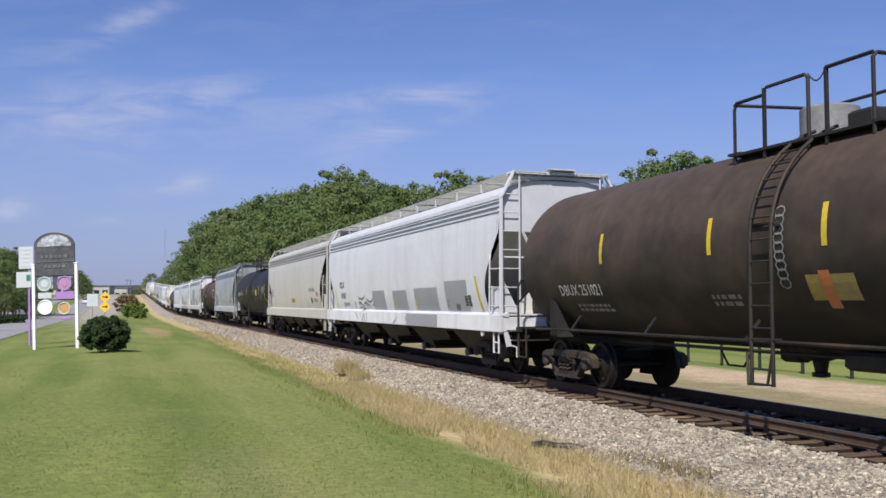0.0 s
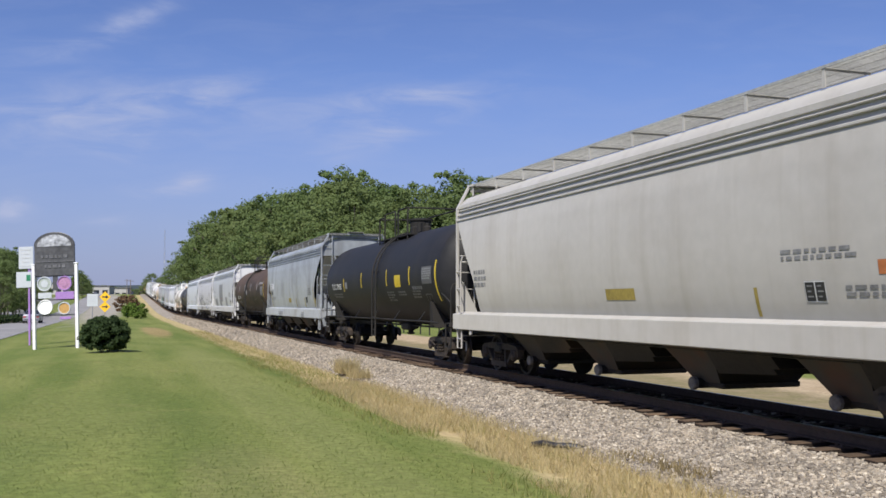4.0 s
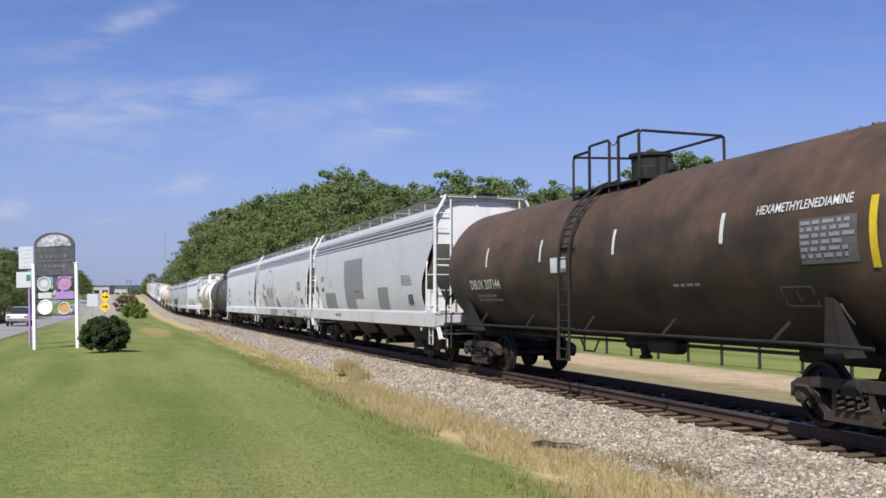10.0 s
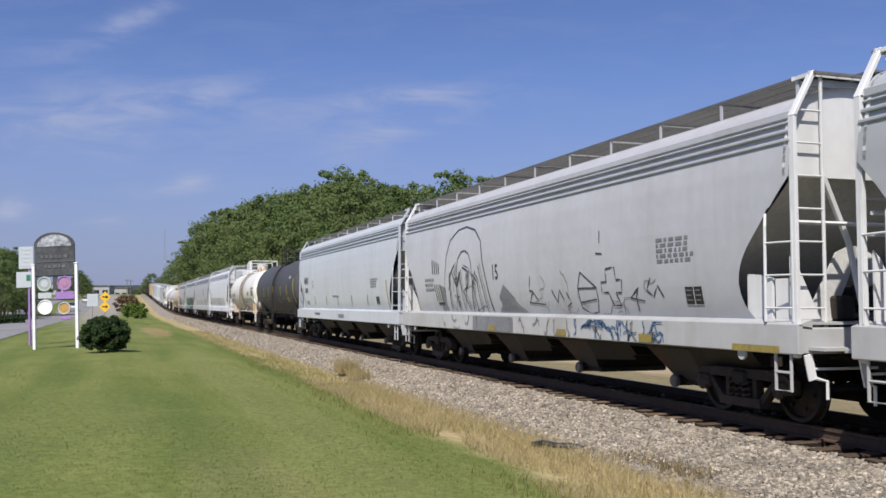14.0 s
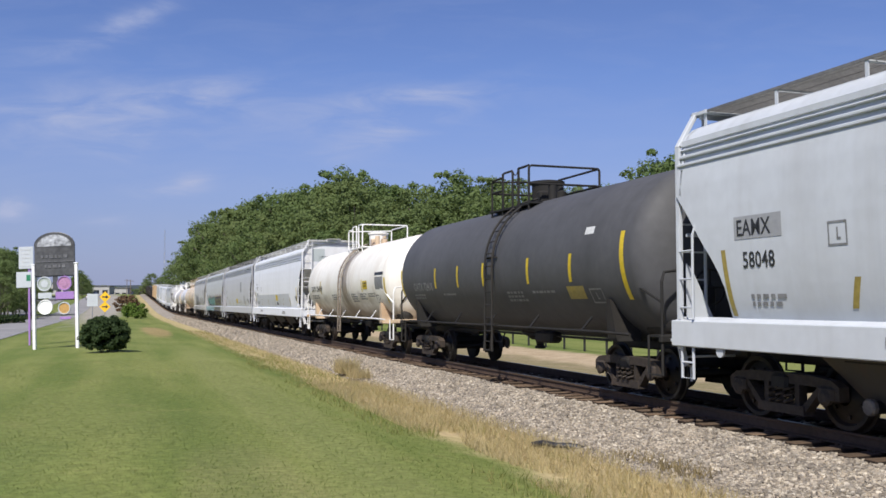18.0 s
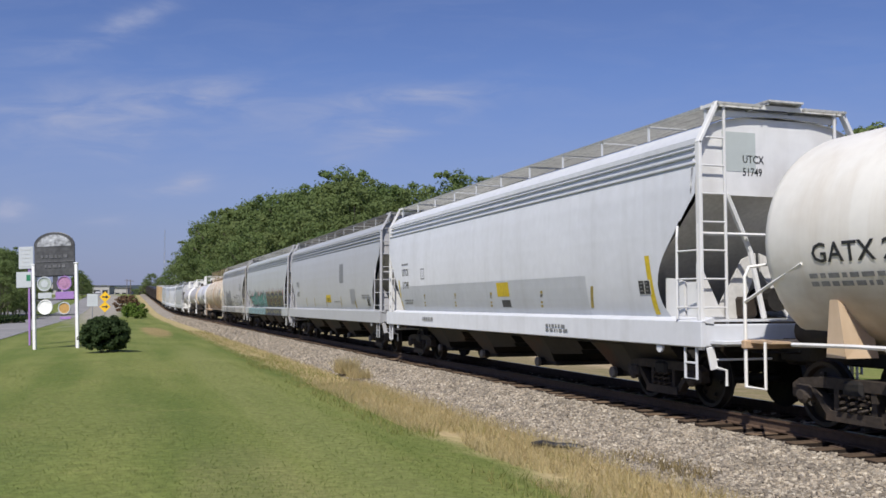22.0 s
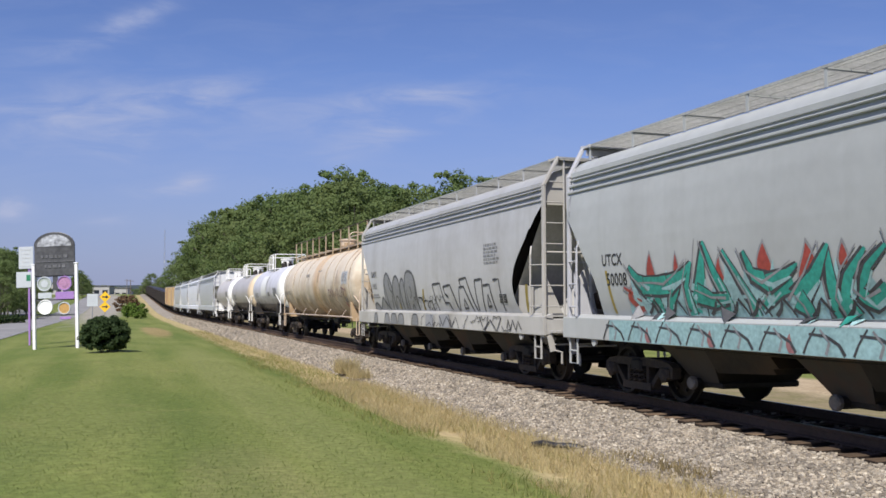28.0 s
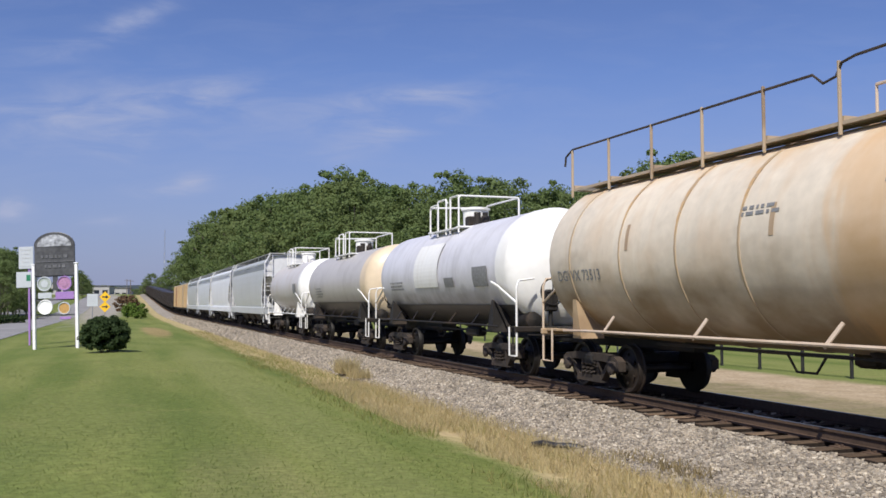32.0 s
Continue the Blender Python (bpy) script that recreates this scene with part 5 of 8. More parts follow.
f.bars(M_GREYTEXT, 5.2, 1.22, 2, 0.9, 0.05, seed=38)
f.outline("stencil_frame", M_GREYTEXT, 13.7, 13.4, 2.4, 2.68)

p_h12 = paint("mid_grey_paint", (0.396, 0.405, 0.423), (0.34, 0.33, 0.32), 0.2, chalk=0.5)
car, f = hopper(210.7, 228.1, p_h12, p_h12, p_h7, curl=False, label="grey covered hopper car with a yellow placard on its side", walkway=M_GRATE_DARK)
f.quad("overpaint_patch", M_PATCH2, 6.06, 5.38, 2.5, 3.24)
f.quad("overpaint_patch", M_PATCH, 4.4, 3.6, 1.67, 2.23)
f.quad("yellow_placard", M_YELLOW, 8.8, 7.9, 1.73, 2.04)
f.bars(M_BLACKPAINT, 8.6, 1.86, 2, 0.6, 0.04, 0.012, seed=39)
stripes(f, M_YELDULL, (13.4, 11.5, 8.95, 6.15), 1.55, 1.95, 0.1, lean=0.12)
stripes(f, M_YELDULL, (3.7,), 1.5, 1.87, 0.14)
f.word("UTCX", M_GREYTEXT, 15.65, 2.5, 0.22)
f.word("48771", M_GREYTEXT, 15.55, 2.03, 0.22)
f.bars(M_GREYTEXT, 2.6, 1.95, 2, 1.2, 0.05, seed=40)
f.panel(1.9, 1.55, 1.6, 1.85, 0.009)
f.bars(M_GREYTEXT, 7.4, 1.75, 1, 1.0, 0.03, seed=41)

p_h13 = paint("weathered_grey_paint", (0.4, 0.415, 0.415), (0.3, 0.3, 0.29), 0.25, chalk=0.5)
car, f = hopper(229.3, 245.9, p_h13, p_h13, p_h7, curl=False, label="grey covered hopper car with teal and navy graffiti")
_rnd = random.Random(21)
M_PINKSPRAY = mat("dusty_pink_spray", (0.3, 0.14, 0.14), 0.55, var=0.25)


def flames(e0, e1, n, z0, zlo, zhi, width, m, off, edge=None, bend=0.25, name="graffiti_fill"):
    """Rows of pointed spray strokes, with a darker edge under them."""
    g, ge = Geo(), Geo()
    for i in range(n):
        e = e0 + (e1 - e0) * (i + _rnd.uniform(0.2, 0.8)) / n
        zt, w, q, lo = _rnd.uniform(zlo, zhi), width * _rnd.uniform(0.6, 1.3), _rnd.uniform(-bend, bend), z0 + _rnd.uniform(0, 0.12)
        o = off + 0.0011 * (i % 3)
        if edge:
            f.flame(ge, e, lo - 0.02, min(zt + 0.06, zhi + 0.06), w + 0.07, q, o - 0.0006)
        f.flame(g, e, lo, zt, w, q, o)
    if edge:
        tagged(part("graffiti_outline", ge, edge, car), kind="stuff")
    tagged(part(name, g, m, car), kind="stuff")


# pale ground of the piece, ragged at the top
flames(14.3, 7.5, 34, 1.455, 1.62, 1.95, 0.42, M_TEALPALE, 0.006, None, 0.3)
f.quad("graffiti_fill", M_TEALPALE, 14.0, 7.5, 1.49, 1.8, 0.0105)
flames(14.2, 7.5, 40, 1.6, 1.9, 2.3, 0.3, M_TEALPALE, 0.0108, None, 0.2)
_red, _edge, _gold = Geo(), Geo(), Geo()
for _e, _a, _b, _w, _q in ((13.57, 2.0, 2.5, 0.26, 0.05), (12.86, 2.1, 2.46, 0.14, 0.0), (11.67, 1.95, 2.36, 0.16, 0.1), (10.7, 2.05, 2.5, 0.32, 0.06), (9.98, 1.9, 2.46, 0.36, -0.1), (9.28, 2.15, 2.42, 0.16, 0.0), (8.3, 2.0, 2.4, 0.26, 0.1), (14.0, 1.55, 1.97, 0.2, 0.35)):
    f.flame(_edge, _e, _a - 0.04, _b + 0.07, _w + 0.08, _q, 0.011)
    f.flame(_red, _e, _a, _b, _w, _q, 0.0118)
f.stroke(_edge, [(14.55, 1.97), (14.1, 1.8), (13.95, 1.62), (14.2, 1.52)], 0.1, 0.2, 0.011)
f.stroke(_red, [(14.52, 1.96), (14.1, 1.79), (13.97, 1.62), (14.18, 1.53)], 0.04, 0.13, 0.0118)
# strokes of the letters, each from its pointed tip: path, width at the tip, width at the foot
LETTER_STROKES = (([(14.29, 2.32), (14.05, 2.08), (13.78, 1.96)], 0.05, 0.3), ([(13.85, 1.98), (13.4, 1.97), (13.06, 1.99)], 0.28, 0.3), ([(12.44, 2.32), (12.7, 2.12), (13.1, 1.98)], 0.03, 0.3), ([(13.85, 1.98), (13.52, 1.72), (13.4, 1.47)], 0.3, 0.16),
         ([(12.85, 2.05), (13.08, 1.72), (13.2, 1.47)], 0.22, 0.12), ([(12.44, 2.32), (12.62, 1.95), (12.55, 1.5)], 0.04, 0.2), ([(12.11, 2.62), (12.22, 2.1), (12.4, 1.53)], 0.04, 0.4), ([(12.1, 2.58), (11.86, 2.1), (11.62, 1.72), (11.7, 1.47)], 0.05, 0.24), ([(12.35, 1.84), (11.95, 1.72), (11.6, 1.76)], 0.3, 0.12),
         ([(11.65, 2.46), (11.38, 2.12), (11.08, 1.7), (11.04, 1.5)], 0.04, 0.16), ([(11.18, 2.42), (11.0, 2.08), (10.66, 1.96)], 0.05, 0.26), ([(10.08, 2.2), (10.3, 2.08), (10.7, 1.96)], 0.03, 0.24), ([(10.22, 2.0), (10.5, 1.88), (10.68, 1.76), (10.92, 1.62)], 0.3, 0.1), ([(9.52, 2.42), (9.8, 2.02), (10.15, 1.72)], 0.05, 0.34), ([(10.15, 1.74), (10.0, 1.6), (9.94, 1.48)], 0.3, 0.14),
         ([(9.54, 2.4), (9.52, 1.95), (9.44, 1.5)], 0.05, 0.28), ([(8.92, 2.34), (9.22, 2.02), (9.34, 1.7), (9.2, 1.48)], 0.05, 0.26), ([(8.6, 2.36), (8.9, 2.12), (9.06, 1.8), (8.9, 1.68), (8.62, 1.84)], 0.05, 0.22), ([(8.5, 2.5), (8.3, 2.0), (8.1, 1.5)], 0.05, 0.3), ([(7.6, 2.4), (7.95, 2.05), (8.25, 1.75)], 0.05, 0.3), ([(7.6, 2.38), (7.7, 1.9), (7.55, 1.5)], 0.05, 0.24))
_fill, _dark, _pale, _thin = Geo(), Geo(), Geo(), Geo()
for _i, (_p, _a, _b) in enumerate(LETTER_STROKES):
    _o = 0.0135 + 0.0024 * (_i % 3)
    f.stroke(_dark, [(e + 0.02, z - 0.01) for e, z in _p], _a + 0.07, _b + 0.1, _o)
    f.stroke(_fill, _p, _a, _b, _o + 0.0008)
    f.stroke(_pale, [(e - _b * 0.28, z - 0.05) for e, z in _p[1:]], 0.03, _b * 0.35, _o + 0.0014)
    f.stroke(_thin, [(e + _b * 0.55, z + 0.05) for e, z in _p[:-1]] + [(_p[-1][0] + _b * 0.6, _p[-1][1])], 0.02, 0.045, _o + 0.0016)
for _e in (13.62, 12.95, 11.9, 11.4, 10.95, 10.45, 9.75, 9.15, 8.45, 7.9):
    f.stroke(_dark, [(_e + 0.2, 1.5), (_e + 0.08, 1.6), (_e, 1.75), (_e - 0.14, 1.6), (_e - 0.2, 1.5)], 0.07, 0.03, 0.0205)
# the same hand on the sill
f.quad("graffiti_fill", M_TEALPALE, 14.9, 7.3, 1.03, 1.4, 0.004)
for _k in range(9):
    e = 15.0 - 0.86 * _k
    f.stroke(_dark, [(e, 1.3), (e - 0.3, 1.28), (e - 0.52, 1.18), (e - 0.62, 1.05)], 0.03, 0.05, 0.0085)
    f.stroke(_dark, [(e + 0.1, 1.05), (e + 0.02, 1.2), (e - 0.12, 1.38)], 0.04, 0.025, 0.009)
    if _k % 2:
        f.flame(_gold, e - 0.55, 1.04, 1.3, 0.16, 0.06, 0.0075)
    f.stroke(_thin, [(e - 0.2, 1.36), (e - 0.36, 1.2), (e - 0.3, 1.05)], 0.03, 0.05, 0.0095)
tagged(part("graffiti_outline", _edge, M_GREYSPRAY, car), kind="stuff")
tagged(part("graffiti_flame", _red, M_RED, car), kind="stuff")
tagged(part("graffiti_flame", _gold, M_PINKSPRAY, car), kind="stuff")
tagged(part("graffiti_shade", _dark, M_SPRAY, car), kind="stuff")
tagged(part("graffiti_letter", _fill, M_TEAL, car), kind="stuff")
tagged(part("graffiti_highlight", _pale, M_TEALPALE, car), kind="stuff")
tagged(part("graffiti_shade", _thin, M_GREYSPRAY, car), kind="stuff")
# the second piece: navy letters with lemon edges on a dark red blaze
M_MAROON = mat("maroon_spray", (0.1, 0.035, 0.03), 0.55, var=0.35)
flames(7.5, 1.3, 15, 2.0, 2.35, 2.64, 0.17, M_RED, 0.0055, M_GREYSPRAY, 0.1)
flames(7.5, 1.3, 26, 1.6, 2.2, 2.48, 0.4, M_MAROON, 0.0095, None, 0.12)
f.quad("graffiti_fill", M_MAROON, 7.5, 1.35, 1.455, 2.1, 0.0078)
_fill, _edge, _dark = Geo(), Geo(), Geo()
for _i in range(4):
    e = 7.2 - 1.5 * _i
    f.blob(_fill, [(e, 1.47), (e + 0.12, 2.1), (e - 0.3, 2.4), (e - 0.6, 2.24), (e - 0.95, 2.38), (e - 1.3, 2.15), (e - 1.2, 1.9), (e - 1.4, 1.47)], 0.0135 + 0.0008 * (_i % 2))
    for _p, _w in (([(e + 0.02, 1.5), (e + 0.12, 2.1), (e - 0.3, 2.42), (e - 0.6, 2.24), (e - 0.95, 2.4), (e - 1.3, 2.15), (e - 1.15, 1.9), (e - 1.38, 1.5)], 0.07),
                   ([(e - 0.1, 2.0), (e - 0.45, 2.14), (e - 0.52, 1.86), (e - 0.2, 1.76), (e - 0.62, 1.5)], 0.1), ([(e - 0.75, 2.14), (e - 0.72, 1.8), (e - 1.05, 1.6), (e - 1.2, 1.5)], 0.09), ([(e - 0.9, 2.1), (e - 1.1, 2.0), (e - 0.95, 1.85)], 0.06)):
        f.stroke(_dark, [(a + 0.05, b - 0.03) for a, b in _p], _w * 1.7, 0.06, 0.0155)
        f.stroke(_edge, _p, _w * 0.75, 0.025, 0.0165)
    for _k in range(3):
        a = e - 0.45 * _k
        f.stroke(_edge, [(a, 1.38), (a - 0.18, 1.16), (a - 0.4, 1.3 - 0.1 * (_k % 2)), (a - 0.42, 1.06)], 0.06, 0.03, 0.009)
f.quad("graffiti_fill", M_NAVY, 7.3, 1.4, 1.03, 1.4, 0.004)
tagged(part("graffiti_letter", _fill, M_NAVY, car), kind="stuff")
tagged(part("graffiti_shade", _dark, M_SPRAY, car), kind="stuff")
tagged(part("graffiti_outline", _edge, M_LEMON, car), kind="stuff")
f.word("UTCX", M_BLACKPAINT, 15.22, 2.36, 0.2, wide=0.9)
f.word("50008", M_BLACKPAINT, 15.1, 2.0, 0.22, wide=0.9)
stripes(f, M_YELDULL, (14.95, 1.35), 1.5, 2.27, 0.08, lean=-0.15)

p_h14 = paint("dull_grey_paint", (0.41, 0.412, 0.415), (0.24, 0.22, 0.2), 0.3, chalk=0.5)
p_h14b = paint("patched_sill_paint", (0.43, 0.42, 0.4), (0.2, 0.18, 0.15), 0.5, chalk=0.5)
car, f = hopper(247.1, 262.4, p_h14, p_h14b, p_h2, label="dull grey covered hopper car with silver and black graffiti", wz=4.735, cut=1.6, end_z=3.75)
_rnd = random.Random(33)
_g, _h = Geo(), Geo()
for _p, _c in (([(12.15, 1.46), (12.3, 2.4), (11.98, 2.72), (11.6, 2.55), (11.2, 2.1), (11.1, 1.46)], True), ([(11.45, 1.46), (11.3, 2.1), (11.1, 2.5), (10.75, 2.58), (10.45, 2.3), (10.2, 1.46)], True),
               ([(10.55, 1.46), (10.42, 2.3), (10.15, 2.5), (9.95, 2.3), (9.8, 1.46)], True), ([(9.92, 1.46), (9.92, 2.3), (9.75, 2.66), (9.2, 2.66), (8.8, 2.4), (8.72, 1.9), (8.66, 1.46)], True),
               ([(13.75, 1.46), (13.6, 1.7), (13.2, 1.68), (12.95, 1.46)], False), ([(12.98, 1.46), (12.7, 1.7), (12.5, 1.92), (12.25, 1.72), (11.7, 1.46)], False)):
    _q = rounded(_p)
    f.blob(_g, _q, 0.0075)
    f.stroke(_h, _q, 0.07, 0.09, 0.01)
for _p in ([(11.73, 2.45), (11.55, 2.1), (11.3, 2.04), (11.18, 2.2)], [(11.0, 1.5), (10.95, 1.85), (10.78, 1.93), (10.62, 1.83), (10.48, 1.5)], [(9.4, 2.2), (9.26, 2.1), (9.26, 1.95), (9.38, 1.84)], [(9.35, 1.5), (9.3, 1.62), (9.15, 1.64), (9.1, 1.5)]):
    f.stroke(_h, rounded(_p), 0.06, 0.06, 0.0105)
for _p in ([(12.2, 2.35), (12.0, 1.95), (11.82, 1.5)], [(9.72, 2.1), (9.68, 1.8), (9.6, 1.5)], [(8.98, 2.5), (8.84, 2.2), (8.84, 1.8)]):
    f.stroke(_h, rounded(_p), 0.03, 0.1, 0.011)
for _a, _b in ((13.25, 12.8), (11.95, 11.35), (11.2, 10.5), (10.4, 9.75), (8.95, 8.3)):
    _q = rounded([(_a, 1.05), (_a - 0.06, 1.3), (_a - 0.2, 1.37), (_b + 0.15, 1.37), (_b + 0.03, 1.25), (_b, 1.05)])
    f.blob(_g, _q, 0.0075)
    f.stroke(_h, _q, 0.05, 0.05, 0.01)
tagged(part("graffiti_fill", _g, M_SILVER, car), kind="stuff")
tagged(part("graffiti_outline", _h, M_DARKGREY, car), kind="stuff")
_g = Geo()
for _p in ([(7.2, 2.22), (6.55, 2.24), (6.3, 1.7), (5.95, 1.7), (5.75, 1.48)], [(7.2, 2.22), (6.9, 1.48)], [(6.3, 2.14), (5.75, 2.18), (5.5, 1.9), (5.25, 1.48)], [(6.3, 2.14), (6.2, 1.95), (5.95, 1.85)],
           [(5.2, 1.48), (5.05, 2.1), (4.7, 2.12), (4.35, 1.7), (4.2, 1.48)], [(4.85, 1.55), (4.75, 1.8), (4.55, 1.56), (4.85, 1.55)], [(5.0, 2.3), (4.5, 2.34), (3.95, 1.48)], [(5.0, 2.3), (4.92, 2.15)],
           [(3.9, 2.26), (3.4, 2.28), (3.45, 1.48)], [(3.9, 2.26), (3.85, 1.5)], [(3.35, 2.12), (2.95, 2.14), (2.75, 1.5)], [(3.2, 1.6), (3.1, 1.9), (2.95, 1.62), (3.2, 1.6)], [(2.7, 2.24), (2.35, 2.25), (2.2, 1.5)],
           [(8.6, 1.85), (8.3, 1.85), (8.1, 1.5)], [(8.1, 1.75), (7.8, 1.78), (7.75, 1.5)], [(7.7, 1.74), (7.4, 1.76), (7.3, 1.5)]):
    f.stroke(_g, _p, 0.05, 0.06, 0.01)
for _p in ([(6.4, 1.36), (6.1, 1.08), (5.8, 1.34), (5.4, 1.06), (5.1, 1.34), (4.85, 1.06)], [(3.4, 1.36), (3.1, 1.06), (2.7, 1.3), (2.3, 1.05), (2.05, 1.36)], [(1.7, 1.12), (1.65, 1.32), (1.5, 1.1), (1.4, 1.32), (1.2, 1.1), (1.1, 1.3), (0.9, 1.12)]):
    f.stroke(_g, _p, 0.045, 0.03, 0.011)
for _i in range(13):
    f.scribble(_g, 8.1 - 0.5 * _i, 1.2, 7, 0.1, 0.9, 0.022, 0.01, _rnd, 1.06, 1.38)
for _i in range(10):
    f.scribble(_g, 8.6 - 0.2 * _i, 1.65, 7, 0.11, 0.8, 0.018, 0.01, _rnd, 1.5, 1.9)
tagged(part("spray_scrawl", _g, M_SPRAY, car), kind="stuff")
for _a, _b in ((7.6, 6.9), (6.4, 5.6)):
    f.quad("sill_patch", M_PATCH, _a, _b, 1.04, 1.38, 0.0065)
f.panel(2.4, 1.97, 1.69, 1.9, 0.009)
f.bars(M_GREYTEXT, 3.2, 3.05, 6, 0.9, 0.05, seed=42)
f.word("DAKX", M_BLACKPAINT, 13.8, 2.58, 0.19)
f.word("19983", M_GREYTEXT, 13.75, 2.17, 0.19)
f.bars(M_GREYTEXT, 13.7, 1.95, 2, 0.9, 0.05, seed=43)
stripes(f, M_YELDULL, (0.95, 8.22), 1.48, 2.1, 0.13, lean=0.14)
stripes(f, M_YELDULL, (10.66,), 1.5, 1.88, 0.1, lean=0.12)

M_PLACARD, M_FADEDRED = mat("placard_white", (0.55, 0.5, 0.45), 0.5, var=0.1), mat("faded_red", (0.42, 0.15, 0.11), 0.5, var=0.2)
p_t15 = paint("tan_tank_paint", (0.69, 0.605, 0.485), (0.6, 0.43, 0.27), 0.4, 0.5, var=0.1, streak_amt=0.35)
# brown grime low on the shell, deepened to carry its shade too
dirt_and_shade(p_t15, (0.25, 0.16, 0.075), "Z", 0.95, 1.6, 0.9, (0.6, 0.6, 1.0))
dirt_and_shade(p_t15, (0.62, 0.36, 0.14), "Y", -0.9, 0.9, 0.45, (1.0, 2.5, 0.5))
dirt_and_shade(p_t15, (0.62, 0.4, 0.2), "Z", 4.25, 0.55, 0.5, (1.0, 1.3, 0.5))
p_band = paint("rusty_band_paint", (0.44, 0.32, 0.2), (0.2, 0.1, 0.05), 0.5)
p_rail15 = paint("rusty_rail_paint", (0.46, 0.36, 0.25), (0.15, 0.08, 0.04), 0.6)
p_seam = paint("stained_seam_paint", (0.42, 0.32, 0.21), (0.28, 0.16, 0.08), 0.6)
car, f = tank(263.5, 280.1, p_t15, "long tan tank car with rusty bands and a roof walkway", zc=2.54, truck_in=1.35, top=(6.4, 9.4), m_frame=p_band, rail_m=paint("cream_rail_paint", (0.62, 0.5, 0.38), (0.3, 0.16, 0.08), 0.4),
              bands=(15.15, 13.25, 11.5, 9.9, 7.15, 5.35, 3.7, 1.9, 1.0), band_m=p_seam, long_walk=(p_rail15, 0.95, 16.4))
_h = 16.6 / 2
ladder(car, [(-1.05, -_h - 0.12, 1.1), (-1.05, -_h - 0.12, 3.0), (-0.95, -_h + 0.15, 3.9), (-0.85, -_h + 0.6, 4.2)], [(-0.6, -_h - 0.12, 1.1), (-0.6, -_h - 0.12, 3.2), (-0.55, -_h + 0.15, 4.0), (-0.5, -_h + 0.6, 4.25)],
       [1.4, 1.75, 2.1, 2.45, 2.8, 3.1, 3.4, 3.7, 4.0], p_rail15, True, 0.035, "end_ladder")
f.word("DGWX 73513", M_GREYTEXT, 15.7, 2.12, 0.2, wide=1.0)
for _e in (13.0, 9.2, 7.0, 3.2, 0.9):
    f.quad("faded_stripe", p_band, _e + 0.05, _e - 0.05, 2.6, 3.05)
f.bars(M_GREYTEXT, 9.9, 3.0, 2, 0.8, 0.05, seed=45)
f.bars(M_GREYTEXT, 7.3, 3.1, 1, 0.8, 0.05, seed=46)
f.quad("data_panel", paint("pale_panel", (0.5, 0.52, 0.53), amt=0.3), 2.25, 1.3, 2.45, 2.95)
f.bars(M_GREYTEXT, 2.2, 2.86, 6, 0.8, 0.035, 0.009, seed=61)
_p = paint("rust_bleed", (0.55, 0.36, 0.18), (0.35, 0.2, 0.09), 0.5)
for _e, _a, _b, _w in ((13.25, 3.0, 3.85, 0.09), (11.5, 2.6, 3.9, 0.1), (9.9, 2.9, 3.95, 0.1), (5.35, 2.5, 3.9, 0.09), (3.7, 2.8, 3.9, 0.07), (1.9, 3.2, 3.95, 0.12), (1.0, 2.8, 3.7, 0.1)):
    f.flame(_g := Geo(), _e, _b, _a, _w, 0.0, 0.0165)
    part("rust_streak", _g, _p, car)
f.quad("dark_panel", M_GREYTEXT, 2.1, 1.7, 1.75, 1.95)
_g, _rnd = Geo(), random.Random(4)
for _p in ([(4.8, 2.25), (4.5, 2.28), (4.45, 2.05), (4.75, 1.98)], [(4.75, 2.2), (4.7, 1.95)], [(4.1, 2.3), (4.35, 2.2), (4.1, 2.05), (4.35, 1.95)], [(4.0, 1.95), (3.95, 2.25), (3.75, 1.98), (3.7, 2.3)], [(3.55, 2.2), (3.5, 1.95)],
           [(3.15, 2.3), (3.4, 2.12), (3.2, 1.95), (3.1, 2.1)], [(3.0, 2.3), (2.95, 1.98), (2.75, 2.0)], [(2.6, 2.25), (2.65, 2.0), (2.45, 1.98)], [(2.4, 2.1), (2.2, 2.28), (2.15, 2.02), (1.7, 2.3)], [(2.4, 2.35), (1.6, 2.2)]):
    f.stroke(_g, _p, 0.03, 0.02, 0.01)
    f.stroke(_g, [(a + 0.05, b - 0.03) for a, b in _p], 0.02, 0.015, 0.0105)
tagged(part("violet_scrawl", _g, M_VIOLET, car), kind="stuff")
f.blob(_g := Geo(), [(2.4, 1.6), (2.15, 1.84), (1.9, 1.6), (2.15, 1.36)], 0.02)
_q = part("hazard_placard", _g, M_PLACARD, car, "faded red diamond placard with a white edge")
f.blob(_g := Geo(), [(2.33, 1.6), (2.15, 1.775), (1.97, 1.6), (2.15, 1.425)], 0.024)
part("placard_face", _g, M_FADEDRED, _q)

p_low = paint("black_bottom_paint", (0.06, 0.058, 0.058), (0.15, 0.13, 0.1), 0.3)
p_t16 = paint("pale_lavender_tank_paint", (0.68, 0.67, 0.71), (0.42, 0.4, 0.4), 0.4, streak_amt=0.4)
dirt_and_shade(p_t16, (0.16, 0.16, 0.165), "Z", 1.3, 0.8, 0.85, (0.6, 0.6, 1.0))
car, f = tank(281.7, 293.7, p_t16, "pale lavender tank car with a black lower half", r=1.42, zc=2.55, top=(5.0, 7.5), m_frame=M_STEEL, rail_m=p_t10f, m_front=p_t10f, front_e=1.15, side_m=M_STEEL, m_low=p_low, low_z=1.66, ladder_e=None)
f.quad("white_patch", p_t10f, 7.6, 5.4, 2.15, 3.4, 0.02)
